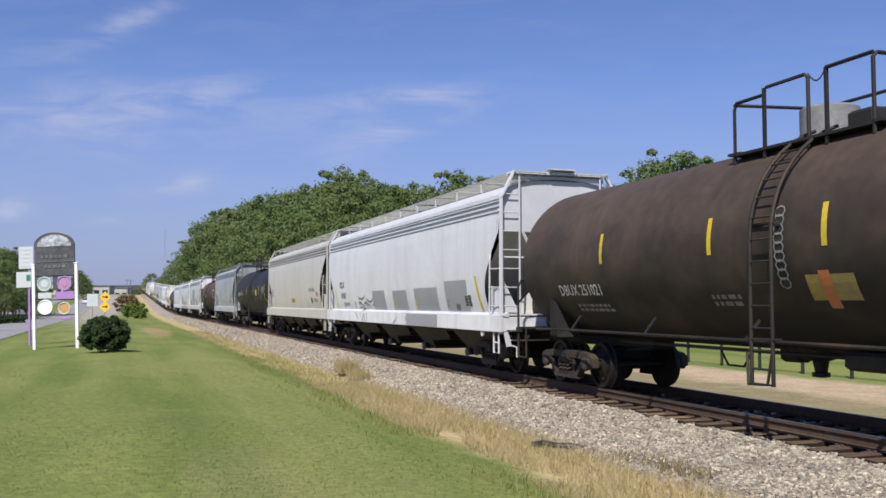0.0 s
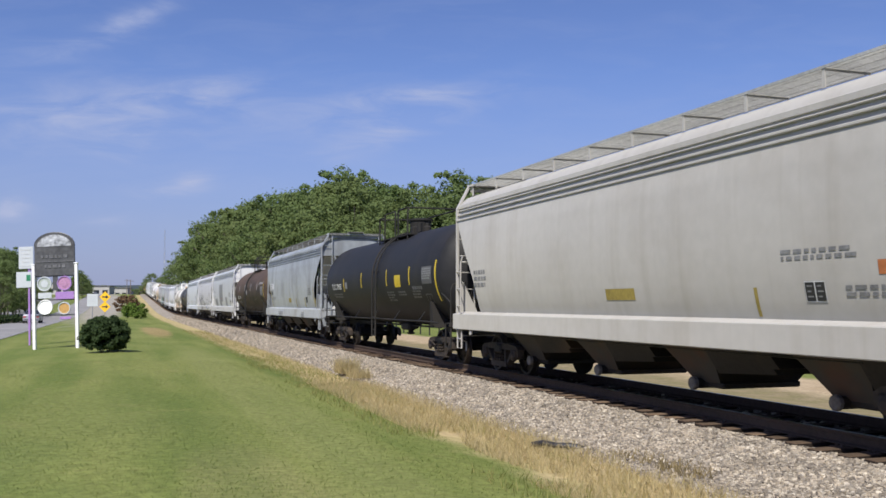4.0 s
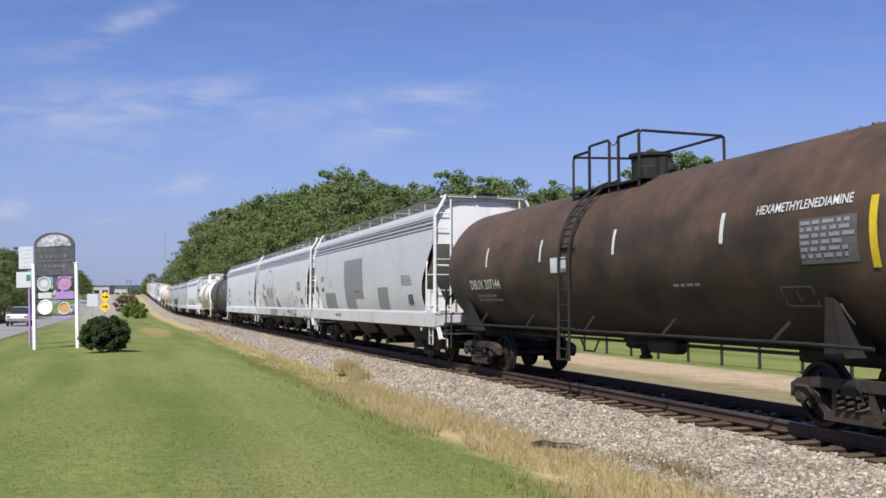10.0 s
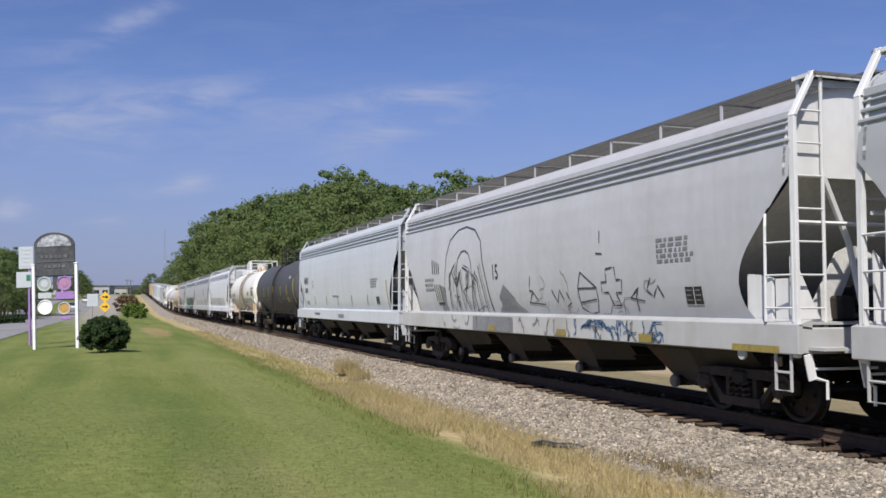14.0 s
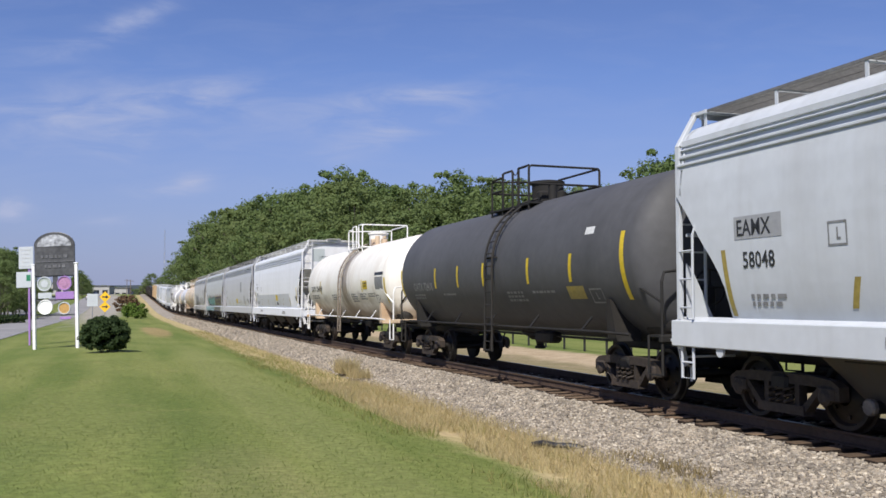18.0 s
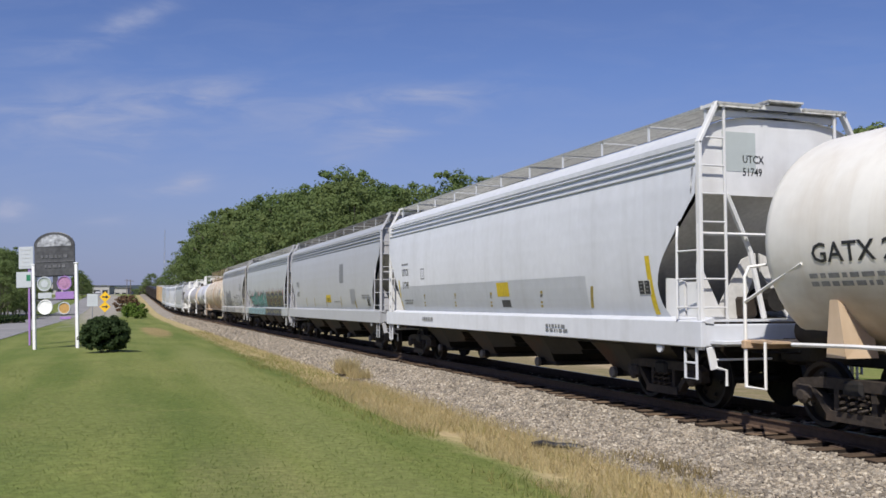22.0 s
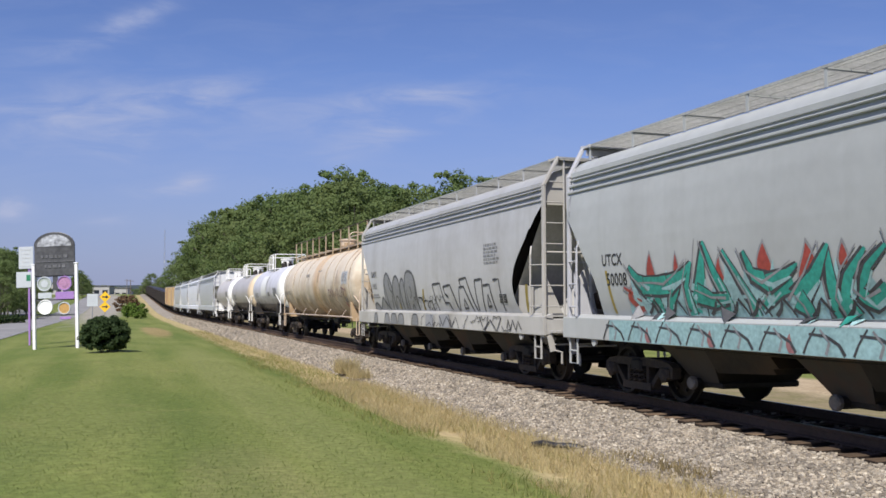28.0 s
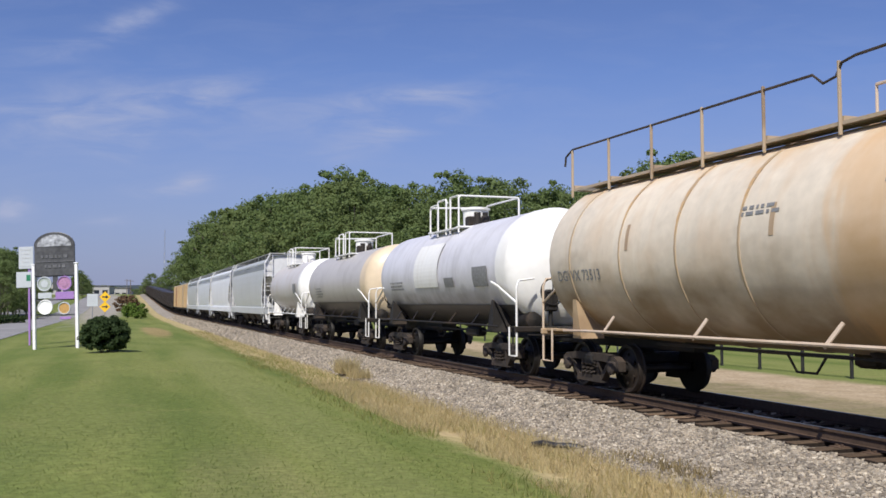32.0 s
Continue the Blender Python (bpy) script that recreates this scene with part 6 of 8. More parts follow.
f.quad("data_panel", M_GREYTEXT, 2.65, 1.65, 2.1, 2.6, 0.02)
f.quad("data_panel", M_GREYTEXT, 4.85, 4.1, 2.12, 2.38, 0.02)
f.bars(M_GREYTEXT, 10.2, 2.3, 3, 1.4, 0.06, 0.02, seed=47)
p_t17 = paint("tan_grey_tank_paint", (0.5, 0.47, 0.45), (0.3, 0.27, 0.24), 0.35)
p_cream = paint("cream_jacket_paint", (0.7, 0.57, 0.4), (0.4, 0.3, 0.2), 0.3)
car, f = tank(294.9, 306.8, p_t17, "tan-grey tank car with a cream end jacket", r=1.4, zc=2.5, top=(5.0, 7.6), m_frame=M_STEEL, rail_m=p_t10f, m_front=p_cream, front_e=1.3, side_m=M_STEEL, m_low=p_low, low_z=1.75, detail=1)
f.bars(M_GREYTEXT, 9.6, 2.3, 4, 1.4, 0.07, 0.02, seed=48)
p_dirty = paint("dirty_white_tank_paint", (0.58, 0.55, 0.54), (0.45, 0.36, 0.26), 0.35)
car, f = tank(308.1, 318.8, p_dirty, "dirty grey-white tank car with a white end jacket", r=1.42, zc=2.55, top=(4.4, 6.9), m_frame=p_t10f, rail_m=p_t10f, m_front=p_t10f, front_e=0.9, detail=1)
f.quad("data_panel", M_GREYTEXT, 2.4, 1.6, 2.2, 2.7, 0.02)

p_h19 = paint("silver_grey_paint", (0.405, 0.421, 0.429), (0.3, 0.3, 0.3), 0.2, chalk=0.5)
for _a, _b, _m, _l in ((319.7, 337.0, p_h19, "silver-grey covered hopper car with white end ladders"), (338.8, 355.2, p_h11, "white covered hopper car with a plain side"),
                       (356.4, 371.8, p_h8, "cool white covered hopper car with a plain side"), (373.0, 389.6, p_h13, "grey covered hopper car with a white roof end")):
    hopper(_a, _b, _m, _m, p_white, label=_l, detail=1)


# ---- box cars and coal gondolas at the rear ----
def box_car(front, rear, m, m_trim, label):
    L, h = rear - front, (rear - front) / 2
    car = thing("box_car", pose(0, (front + rear) / 2, 0), label, "freight car", "box cars")
    for s in (-1, 1):
        part("side_wall", Geo().box((s * 1.46, 0, 2.75), (0.08, L, 3.3)), m, car)
        for i in range(13):
            part("side_post", Geo().box((s * 1.52, -h + 0.1 + (L - 0.2) * i / 12, 2.75), (0.06, 0.12, 3.2), bev=0.015), m, car)
        part("door", Geo().box((s * 1.55, 0.2, 2.7), (0.06, 2.6, 3.0), bev=0.02), m_trim, car)
        part("end_wall", Geo().box((0, s * (h - 0.05), 2.75), (2.86, 0.1, 3.3)), m_trim, car)
        for i in range(6):
            part("end_corrugation", Geo().box((0, s * (h + 0.02), 1.4 + 0.5 * i), (2.7, 0.08, 0.2), bev=0.03), m_trim, car)
        truck(car, s * (h - 2.0), False)
        coupler(car, s * (h + 0.15), s)
    part("roof", Geo().box((0, 0, 4.42), (3.0, L, 0.08)).box((0, 0, 4.48), (1.6, L, 0.06)), p_h2, car)
    part("underframe", Geo().box((0, 0, 1.0), (2.9, L, 0.22)).box((0, 0, 0.8), (0.5, L, 0.3)), M_STEEL, car)
    TRAIN.append((car, (front + rear) / 2, h - 2.0))


p_tan = paint("tan_box_paint", (0.5, 0.36, 0.2), (0.3, 0.2, 0.12), 0.3)
p_rusty = paint("orange_brown_paint", (0.36, 0.16, 0.06), (0.2, 0.1, 0.05), 0.4)
box_car(391.0, 406.8, p_tan, p_tan, "tan ribbed box car with a tan door")
box_car(408.2, 424.0, p_tan, p_rusty, "tan ribbed box car with rusty brown ends and door")


def gondola():
    L, h = 15.4, 7.7
    car = thing("coal_gondola", pose(0, 500, 0), "black high-sided coal gondola with ribbed sides", "freight car", "coal gondolas")
    for s in (-1, 1):
        part("side_wall", Geo().box((s * 1.5, 0, 2.2), (0.06, L, 2.5)), p_coal, car)
        for i in range(11):
            part("side_post", Geo().box((s * 1.56, -h + 0.1 + (L - 0.2) * i / 10, 2.2), (0.08, 0.14, 2.4)), p_coal, car)
        part("end_wall", Geo().box((0, s * (h - 0.05), 2.2), (2.94, 0.06, 2.5)), p_coal, car)
        truck(car, s * (h - 2.0), False)
        coupler(car, s * (h + 0.15), s)
    part("floor_pan", Geo().box((0, 0, 0.98), (2.9, L, 0.12)).box((0, 0, 0.8), (0.5, L, 0.3)), p_coal, car)
    g = Geo()
    rnd = random.Random(2)
    g.grid([[(x, y, 3.2 + 0.32 * (1 - (x / 1.47) ** 2) + rnd.uniform(-0.06, 0.06)) for x in (-1.46, -0.9, -0.3, 0.3, 0.9, 1.46)] for y in [-h + 0.1 + (L - 0.2) * i / 24 for i in range(25)]])
    part("coal_load", g, p_coal, car, "heaped coal")
    return car


p_coal = paint("coal_black_paint", (0.03, 0.026, 0.025), (0.1, 0.06, 0.045), 0.4)
_first = gondola()
for _i in range(15):
    y = 433.3 + 16.7 * _i
    c = _first if _i == 0 else copy_thing(_first, pose(0, y, 0))
    TRAIN.append((c, y, 5.7))
# ---- ground, track bed and rails ----
def zone_mat(name, base, zones, patches=(), fine=9.0, bump=0.5, bump_d=0.03):
    """Earth and grass by where they lie. base: two colours; zones: (colour a, colour b, x from, x to, soft, wobble)."""
    m = bpy.data.materials.new(name)
    m.use_nodes = True
    nt = m.node_tree
    N, L = nt.nodes.new, nt.links.new
    b = nt.nodes["Principled BSDF"]
    b.inputs["Roughness"].default_value = 0.95
    b.inputs["Specular IOR Level"].default_value = 0.15
    geo = N("ShaderNodeNewGeometry")
    sep = N("ShaderNodeSeparateXYZ")
    L(geo.outputs["Position"], sep.inputs[0])

    def noisy(scale, detail=5, st=(1, 1, 1)):
        mp = N("ShaderNodeMapping")
        mp.inputs["Scale"].default_value = st
        L(geo.outputs["Position"], mp.inputs["Vector"])
        n = N("ShaderNodeTexNoise")
        n.inputs["Scale"].default_value, n.inputs["Detail"].default_value = scale, detail
        L(mp.outputs[0], n.inputs["Vector"])
        return n.outputs["Fac"]

    def ramp(v, lo, hi, a=0.0, z=1.0):
        r = N("ShaderNodeMapRange")
        r.inputs["From Min"].default_value, r.inputs["From Max"].default_value = lo, hi
        r.inputs["To Min"].default_value, r.inputs["To Max"].default_value = a, z
        L(v, r.inputs["Value"])
        return r.outputs[0]

    def mixc(fac, c1, c2):
        x = N("ShaderNodeMixRGB")
        L(fac, x.inputs["Fac"])
        for i, c in (("Color1", c1), ("Color2", c2)):
            if isinstance(c, tuple):
                x.inputs[i].default_value = (*c, 1)
            else:
                L(c, x.inputs[i])
        return x.outputs[0]

    def math_(op, a, c):
        x = N("ShaderNodeMath")
        x.operation = op
        for i, v in enumerate((a, c)):
            if isinstance(v, (int, float)):
                x.inputs[i].default_value = v
            else:
                L(v, x.inputs[i])
        return x.outputs[0]

    grain = noisy(fine, 6)
    blot = noisy(0.22, 4, (1, 0.5, 1))
    mow = noisy(0.8, 3, (1.0, 0.07, 1))
    patchy = math_("ADD", math_("MULTIPLY", blot, 0.5), math_("MULTIPLY", mow, 0.5))
    col = mixc(ramp(patchy, 0.42, 0.58), base[0], base[1])
    col = mixc(ramp(noisy(0.9, 5), 0.6, 0.75, 0, 0.5), col, base[2])
    wob = noisy(0.45, 5)
    for ca, cb, x0, x1, soft, wobble in zones:
        xx = math_("ADD", sep.outputs["X"], math_("MULTIPLY", math_("SUBTRACT", wob, 0.5), wobble))
        inside = math_("MULTIPLY", ramp(xx, x0 - soft, x0 + soft), ramp(xx, x1 - soft, x1 + soft, 1.0, 0.0))
        col = mixc(inside, col, mixc(ramp(noisy(1.3, 6), 0.35, 0.65), ca, cb))
    for c, cx, cy, rx, ry, amt in patches:
        dx = math_("DIVIDE", math_("SUBTRACT", sep.outputs["X"], cx), rx)
        dy = math_("DIVIDE", math_("SUBTRACT", sep.outputs["Y"], cy), ry)
        far = math_("ADD", math_("ADD", math_("MULTIPLY", dx, dx), math_("MULTIPLY", dy, dy)), math_("MULTIPLY", wob, 1.6))
        col = mixc(ramp(far, 1.3, 2.1, amt, 0.0), col, c)
    g = N("ShaderNodeMixRGB")
    g.blend_type = "MULTIPLY"
    g.inputs["Fac"].default_value = 1
    L(col, g.inputs["Color1"])
    L(ramp(grain, 0.3, 0.7, 0.78, 1.22), g.inputs["Color2"])
    L(g.outputs[0], b.inputs["Base Color"])
    bp = N("ShaderNodeBump")
    bp.inputs["Strength"].default_value, bp.inputs["Distance"].default_value = bump, bump_d
    L(grain, bp.inputs["Height"])
    L(bp.outputs[0], b.inputs["Normal"])
    return m


LAWN_A, LAWN_B, LAWN_DRY = (0.12, 0.156, 0.037), (0.188, 0.208, 0.062), (0.25, 0.225, 0.09)
STRAW_A, STRAW_B = (0.46, 0.36, 0.2), (0.34, 0.29, 0.13)
M_GROUND = zone_mat("lawn_and_earth", (LAWN_A, LAWN_B, LAWN_DRY), (
    (STRAW_A, STRAW_B, -4.7, -1.0, 0.35, 1.6), ((0.13, 0.105, 0.08), (0.2, 0.16, 0.12), -2.8, 5.6, 0.5, 0.8),
    ((0.27, 0.215, 0.13), (0.2, 0.175, 0.085), 5.0, 9.2, 0.5, 1.8), ((0.44, 0.345, 0.23), (0.36, 0.275, 0.17), 8.8, 12.8, 0.5, 2.0)), patches=(
    ((0.33, 0.3, 0.27), -13.4, 250, 4.2, 150, 0.9), ((0.4, 0.25, 0.14), -7.4, 72, 1.0, 13, 0.5), ((0.2, 0.215, 0.075), -6.9, 26, 0.8, 22, 0.6), ((0.24, 0.22, 0.1), -8.4, 9, 0.8, 4.5, 0.35),
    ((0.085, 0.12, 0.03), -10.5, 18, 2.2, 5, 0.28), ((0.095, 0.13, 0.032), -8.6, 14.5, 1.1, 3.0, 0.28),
    # dim left corner of the view painted into the grass as darker green
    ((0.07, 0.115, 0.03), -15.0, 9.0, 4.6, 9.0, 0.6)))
_xs = [-1500, -700, -400, -250, -150, -100, -70, -50, -40, -33, -31, -28, -25.5, -24, -22, -20, -18, -16.5, -15, -14, -13, -12, -11, -10.4, -9.8, -9.2, -8.6, -8, -7.4, -6.8, -6.2, -5.6, -5.0, -4.4, -3.8, -3.2, 3.4, 5, 6,
       7.5, 10, 13, 16, 20, 27, 35, 45, 55, 65, 75, 90, 110, 140, 200, 400, 800, 1500]
_ys = [-1500, -500, -200, -100, -60, -30, -15, -8, -4, 0] + [2 + 1.5 * i for i in range(30)] + [50 + 5 * i for i in range(20)] + [150 + 10 * i for i in range(38)] + [560, 700, 1000, 1500, 2500, 4000]


def lumpy(x, y):
    z = land(x, y)
    if -16 < x < -4 and 0 < y < 90:
        z += 0.05 * noise.noise(Vector((x * 0.35, y * 0.25, 3.0)))
    return z


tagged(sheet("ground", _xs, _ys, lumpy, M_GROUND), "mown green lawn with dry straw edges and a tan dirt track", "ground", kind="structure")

# oil and under-train shade painted into the strip between the rails
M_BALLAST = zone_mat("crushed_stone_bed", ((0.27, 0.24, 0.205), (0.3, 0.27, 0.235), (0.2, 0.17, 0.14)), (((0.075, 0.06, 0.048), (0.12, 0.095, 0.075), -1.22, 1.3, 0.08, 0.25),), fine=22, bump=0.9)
BED = [(-3.35, -0.68), (-3.0, -0.6), (-1.85, -0.29), (-1.35, -0.24), (1.35, -0.24), (1.85, -0.29), (3.0, -0.6), (3.35, -0.68)]
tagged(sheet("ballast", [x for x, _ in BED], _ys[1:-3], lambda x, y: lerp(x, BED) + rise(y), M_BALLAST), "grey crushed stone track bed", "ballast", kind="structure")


def stone_mat():
    m = mat("ballast_stone", (0.33, 0.308, 0.265), 0.85, var=0.3, big=3, fine=30, bump=0.2, coords="World")
    nt = m.node_tree
    N, L = nt.nodes.new, nt.links.new
    b = nt.nodes["Principled BSDF"]
    old = b.inputs["Base Color"].links[0].from_socket
    geo = N("ShaderNodeNewGeometry")
    cr = N("ShaderNodeValToRGB")
    e = cr.color_ramp.elements
    e[0].color, e[1].color = (0.45, 0.4, 0.36, 1), (1.5, 1.43, 1.34, 1)
    k = cr.color_ramp.elements.new(0.45)
    k.color = (0.85, 0.8, 0.75, 1)
    k = cr.color_ramp.elements.new(0.75)
    k.color = (1.1, 0.98, 0.86, 1)
    L(geo.outputs["Random Per Island"], cr.inputs["Fac"])
    mul = N("ShaderNodeMixRGB")
    mul.blend_type = "MULTIPLY"
    mul.inputs["Fac"].default_value = 1
    L(old, mul.inputs["Color1"])
    L(cr.outputs[0], mul.inputs["Color2"])
    L(mul.outputs[0], b.inputs["Base Color"])
    return m


def stones(name, count, xs, ys, size, seed, power=1.0):
    """Loose broken stone, lying on the bed."""
    r = np.random.RandomState(seed)
    cube = np.array([(-1, -1, -1), (1, -1, -1), (1, 1, -1), (-1, 1, -1), (-1, -1, 1), (1, -1, 1), (1, 1, 1), (-1, 1, 1)], float)
    quads = np.array([(4, 5, 6, 7), (0, 1, 5, 4), (1, 2, 6, 5), (2, 3, 7, 6), (3, 0, 4, 7)])
    x = r.uniform(xs[0], xs[1], count)
    y = ys[0] + (ys[1] - ys[0]) * r.rand(count) ** power
    s = r.uniform(size[0], size[1], count) * 0.5
    z = np.array([lerp(a, BED) + rise(b) for a, b in zip(x, y)])
    w = cube[None] * (0.55 + 0.6 * r.rand(count, 8, 1)) * np.stack([r.uniform(0.7, 1.2, count), r.uniform(0.7, 1.2, count), r.uniform(0.5, 0.9, count)], 1)[:, None, :]
    a, b = r.rand(count) * 6.28, r.uniform(-0.7, 0.7, count)
    ca, sa, cb, sb = np.cos(a), np.sin(a), np.cos(b), np.sin(b)
    X, Y, Z = w[..., 0], w[..., 1] * cb[:, None] - w[..., 2] * sb[:, None], w[..., 1] * sb[:, None] + w[..., 2] * cb[:, None]
    P = np.stack([X * ca[:, None] - Y * sa[:, None], X * sa[:, None] + Y * ca[:, None], Z], 2) * s[:, None, None]
    P += np.stack([x, y, z + s * r.uniform(0.1, 0.6, count)], 1)[:, None, :]
    F = (quads[None] + (np.arange(count) * 8)[:, None, None]).reshape(-1, 4)
    me = mesh_of(name, P.reshape(-1, 3).tolist(), F.tolist(), M_STONE)
    return tagged(new(name, me), "loose grey and tan crushed stone beside the rails", "ballast", kind="stuff")


M_STONE = stone_mat()
stones("ballast_stone", 52000, (-3.3, -1.2), (4.0, 26.0), (0.03, 0.062), 1, 1.3)
stones("ballast_stone", 26000, (-3.3, -1.3), (24.0, 60.0), (0.035, 0.07), 2, 1.3)
stones("ballast_stone", 6000, (-3.3, -1.3), (58.0, 150.0), (0.06, 0.11), 3)
stones("ballast_stone", 6000, (-0.65, 3.2), (4.0, 60.0), (0.06, 0.11), 4, 1.4)

# rails, ties and plates are one track
track = thing("railway_track", pose(0, 0, 0), "rusty rails on weathered brown wooden ties", "railway track", kind="structure")
M_RAILTOP = mat("polished_rail", (0.32, 0.3, 0.29), 0.35, 0.9, var=0.2)
M_RAILSIDE = mat("rusty_rail", (0.1, 0.063, 0.042), 0.85, 0.2, var=0.3, bump=0.3)
M_TIE = mat("weathered_tie", (0.13, 0.09, 0.06), 0.95, var=0.45, big=2, fine=20, bump=0.6, spec=0.2, stain=(0.06, 0.042, 0.03), stain_amt=0.6, vary=0.45, stretch=(1, 4, 4))
PROFILE = [(-0.036, 0.0), (-0.036, -0.035), (-0.01, -0.045), (-0.01, -0.14), (-0.07, -0.155), (-0.07, -0.172), (0.07, -0.172), (0.07, -0.155), (0.01, -0.14), (0.01, -0.045), (0.036, -0.035), (0.036, 0.0)]
_ry = [-500, -100] + [-20 + 10 * i for i in range(54)] + [560]
for _s in (-1, 1):
    part("rail", Geo().grid([[(_s * 0.755 + x, y, z + rise(y)) for x, z in PROFILE] for y in _ry]), M_RAILSIDE, track)
    part("rail_head", Geo().grid([[(_s * 0.755 + x, y, 0.003 + rise(y)) for x in (-0.033, 0.033)] for y in _ry]), M_RAILTOP, track, "wheel-polished rail top")
M_TIE_SIDE = mat("creosoted_tie_side", (0.025, 0.018, 0.014), 0.9, var=0.4, big=3, fine=25, bump=0.5, spec=0.2)
TIES = [Geo().box((0, 0, -0.265), (2.6, 0.21, 0.17), (0, 0, a), 0.008).mesh("tie", M_TIE) for a in (-1.2, 0.4, 1.5)]
for _t in TIES:
    _t.materials.append(M_TIE_SIDE)
    for _q in _t.polygons:
        _q.material_index = 0 if _q.normal.z > 0.5 else 1
_plate = Geo().box((-0.755, 0, -0.176), (0.34, 0.19, 0.012)).box((0.755, 0, -0.176), (0.34, 0.19, 0.012))
for _x in (-0.84, -0.67, 0.67, 0.84):
    _plate.box((_x, 0.05, -0.16), (0.03, 0.03, 0.035)).box((_x, -0.05, -0.16), (0.03, 0.03, 0.035))
PLATE = _plate.mesh("tie_plate", M_RAILSIDE)
_rnd = random.Random(11)
_far = Geo()
for _i in range(640):
    y = -6 + 0.495 * _i
    if _i < 295:
        t = part("tie", TIES[_i % 3], None, track)
        t.location = (_rnd.uniform(-0.1, 0.08), y + _rnd.uniform(-0.03, 0.03), rise(y) + _rnd.uniform(-0.012, 0.012))
        if _i < 150:
            part("tie_plate", PLATE, None, t)
    else:
        _far.box((0, y, -0.265 + rise(y)), (2.6, 0.23, 0.17))
tagged(part("distant_ties", _far, M_TIE, track), kind="stuff")

# a length of dark hose dropped at the foot of the stone
thing_hose = thing("rubber_hose", pose(-3.24, 13.2, -0.6), "short black rubber hose lying on the stones", "hose")
part("hose", Geo().tube([(-0.28, 0.55, 0.02), (-0.18, 0.35, 0.07), (-0.05, 0.15, 0.05), (0.1, 0.02, 0.06), (0.26, -0.1, 0.03), (0.36, -0.12, 0.0)], 0.045, 8), M_BLACKPAINT, thing_hose)


# ---- grass ----
def blade_mat(name, a, b):
    m = bpy.data.materials.new(name)
    m.use_nodes = True
    nt = m.node_tree
    N, L = nt.nodes.new, nt.links.new
    p = nt.nodes["Principled BSDF"]
    p.inputs["Roughness"].default_value = 0.7
    p.inputs["Specular IOR Level"].default_value = 0.25
    geo = N("ShaderNodeNewGeometry")
    mx = N("ShaderNodeMixRGB")
    mx.inputs["Color1"].default_value, mx.inputs["Color2"].default_value = (*a, 1), (*b, 1)
    L(geo.outputs["Random Per Island"], mx.inputs["Fac"])
    L(mx.outputs[0], p.inputs["Base Color"])
    tr = N("ShaderNodeBsdfTranslucent")
    L(mx.outputs[0], tr.inputs["Color"])
    ms = N("ShaderNodeMixShader")
    ms.inputs[0].default_value = 0.42
    L(p.outputs[0], ms.inputs[1])
    L(tr.outputs[0], ms.inputs[2])
    L(ms.outputs[0], nt.nodes["Material Output"].inputs["Surface"])
    return m


def blades(name, count, xs, ys, height, width, m, seed, label, power=1.0, xpow=1.0, keep=None, lean=0.45):
    r = np.random.RandomState(seed)
    x = xs[0] + (xs[1] - xs[0]) * r.rand(count) ** xpow
    y = ys[0] + (ys[1] - ys[0]) * r.rand(count) ** power
    if keep:
        ok = np.array([keep(a, b) for a, b in zip(x, y)])
        x, y = x[ok], y[ok]
        count = len(x)
    z = np.array([lumpy(a, b) for a, b in zip(x, y)])
    h, w, a = r.uniform(height[0], height[1], count), r.uniform(width[0], width[1], count) / 2, r.rand(count) * 6.28
    dx, dy = np.cos(a), np.sin(a)
    lx, ly = r.normal(0, lean, count) * h, r.normal(0, lean, count) * h
    P = np.stack([np.stack([x - dx * w, y - dy * w, z - 0.01], 1), np.stack([x + dx * w, y + dy * w, z - 0.01], 1), np.stack([x + lx, y + ly, z + h], 1)], 1)
    me = mesh_of(name, P.reshape(-1, 3).tolist(), np.arange(count * 3).reshape(-1, 3).tolist(), m)
    return tagged(new(name, me), label, "grass", kind="stuff")


M_BLADE = blade_mat("grass_blade", (0.14, 0.19, 0.05), (0.23, 0.26, 0.085))
M_STRAW = blade_mat("straw_blade", (0.56, 0.45, 0.26), (0.4, 0.34, 0.16))
M_DRYWEED = blade_mat("dry_weed_blade", (0.24, 0.19, 0.1), (0.34, 0.27, 0.14))
M_WEED = blade_mat("weed_blade", (0.17, 0.21, 0.05), (0.36, 0.33, 0.13))
blades("lawn_grass", 110000, (-15.0, -4.6), (5.0, 34.0), (0.012, 0.03), (0.008, 0.016), M_BLADE, 5, "short mown green lawn grass", 2.4, lean=1.3)
blades("dry_grass", 30000, (-5.0, -2.9), (4.0, 26.0), (0.05, 0.2), (0.008, 0.018), M_STRAW, 6, "dry straw-coloured grass along the track bed", 1.3, keep=lambda a, b: noise.noise(Vector((a * 0.9, b * 0.5, 0))) > -0.25 - (a > -4.3) * 0.3)
blades("dry_grass", 9000, (-4.5, -3.1), (24.0, 80.0), (0.03, 0.11), (0.012, 0.03), M_STRAW, 7, "dry straw-coloured grass along the track bed", 1.4)
blades("weeds", 6000, (-5.2, -3.3), (22.0, 80.0), (0.03, 0.12), (0.012, 0.03), M_WEED, 9, "green weeds in the dry grass", 1.4)
blades("weeds", 9000, (-5.6, -3.6), (4.0, 40.0), (0.05, 0.18), (0.01, 0.022), M_WEED, 8, "green weeds in the dry grass", 1.2, keep=lambda a, b: noise.noise(Vector((a * 0.8 + 7, b * 0.35, 2))) > 0.1)
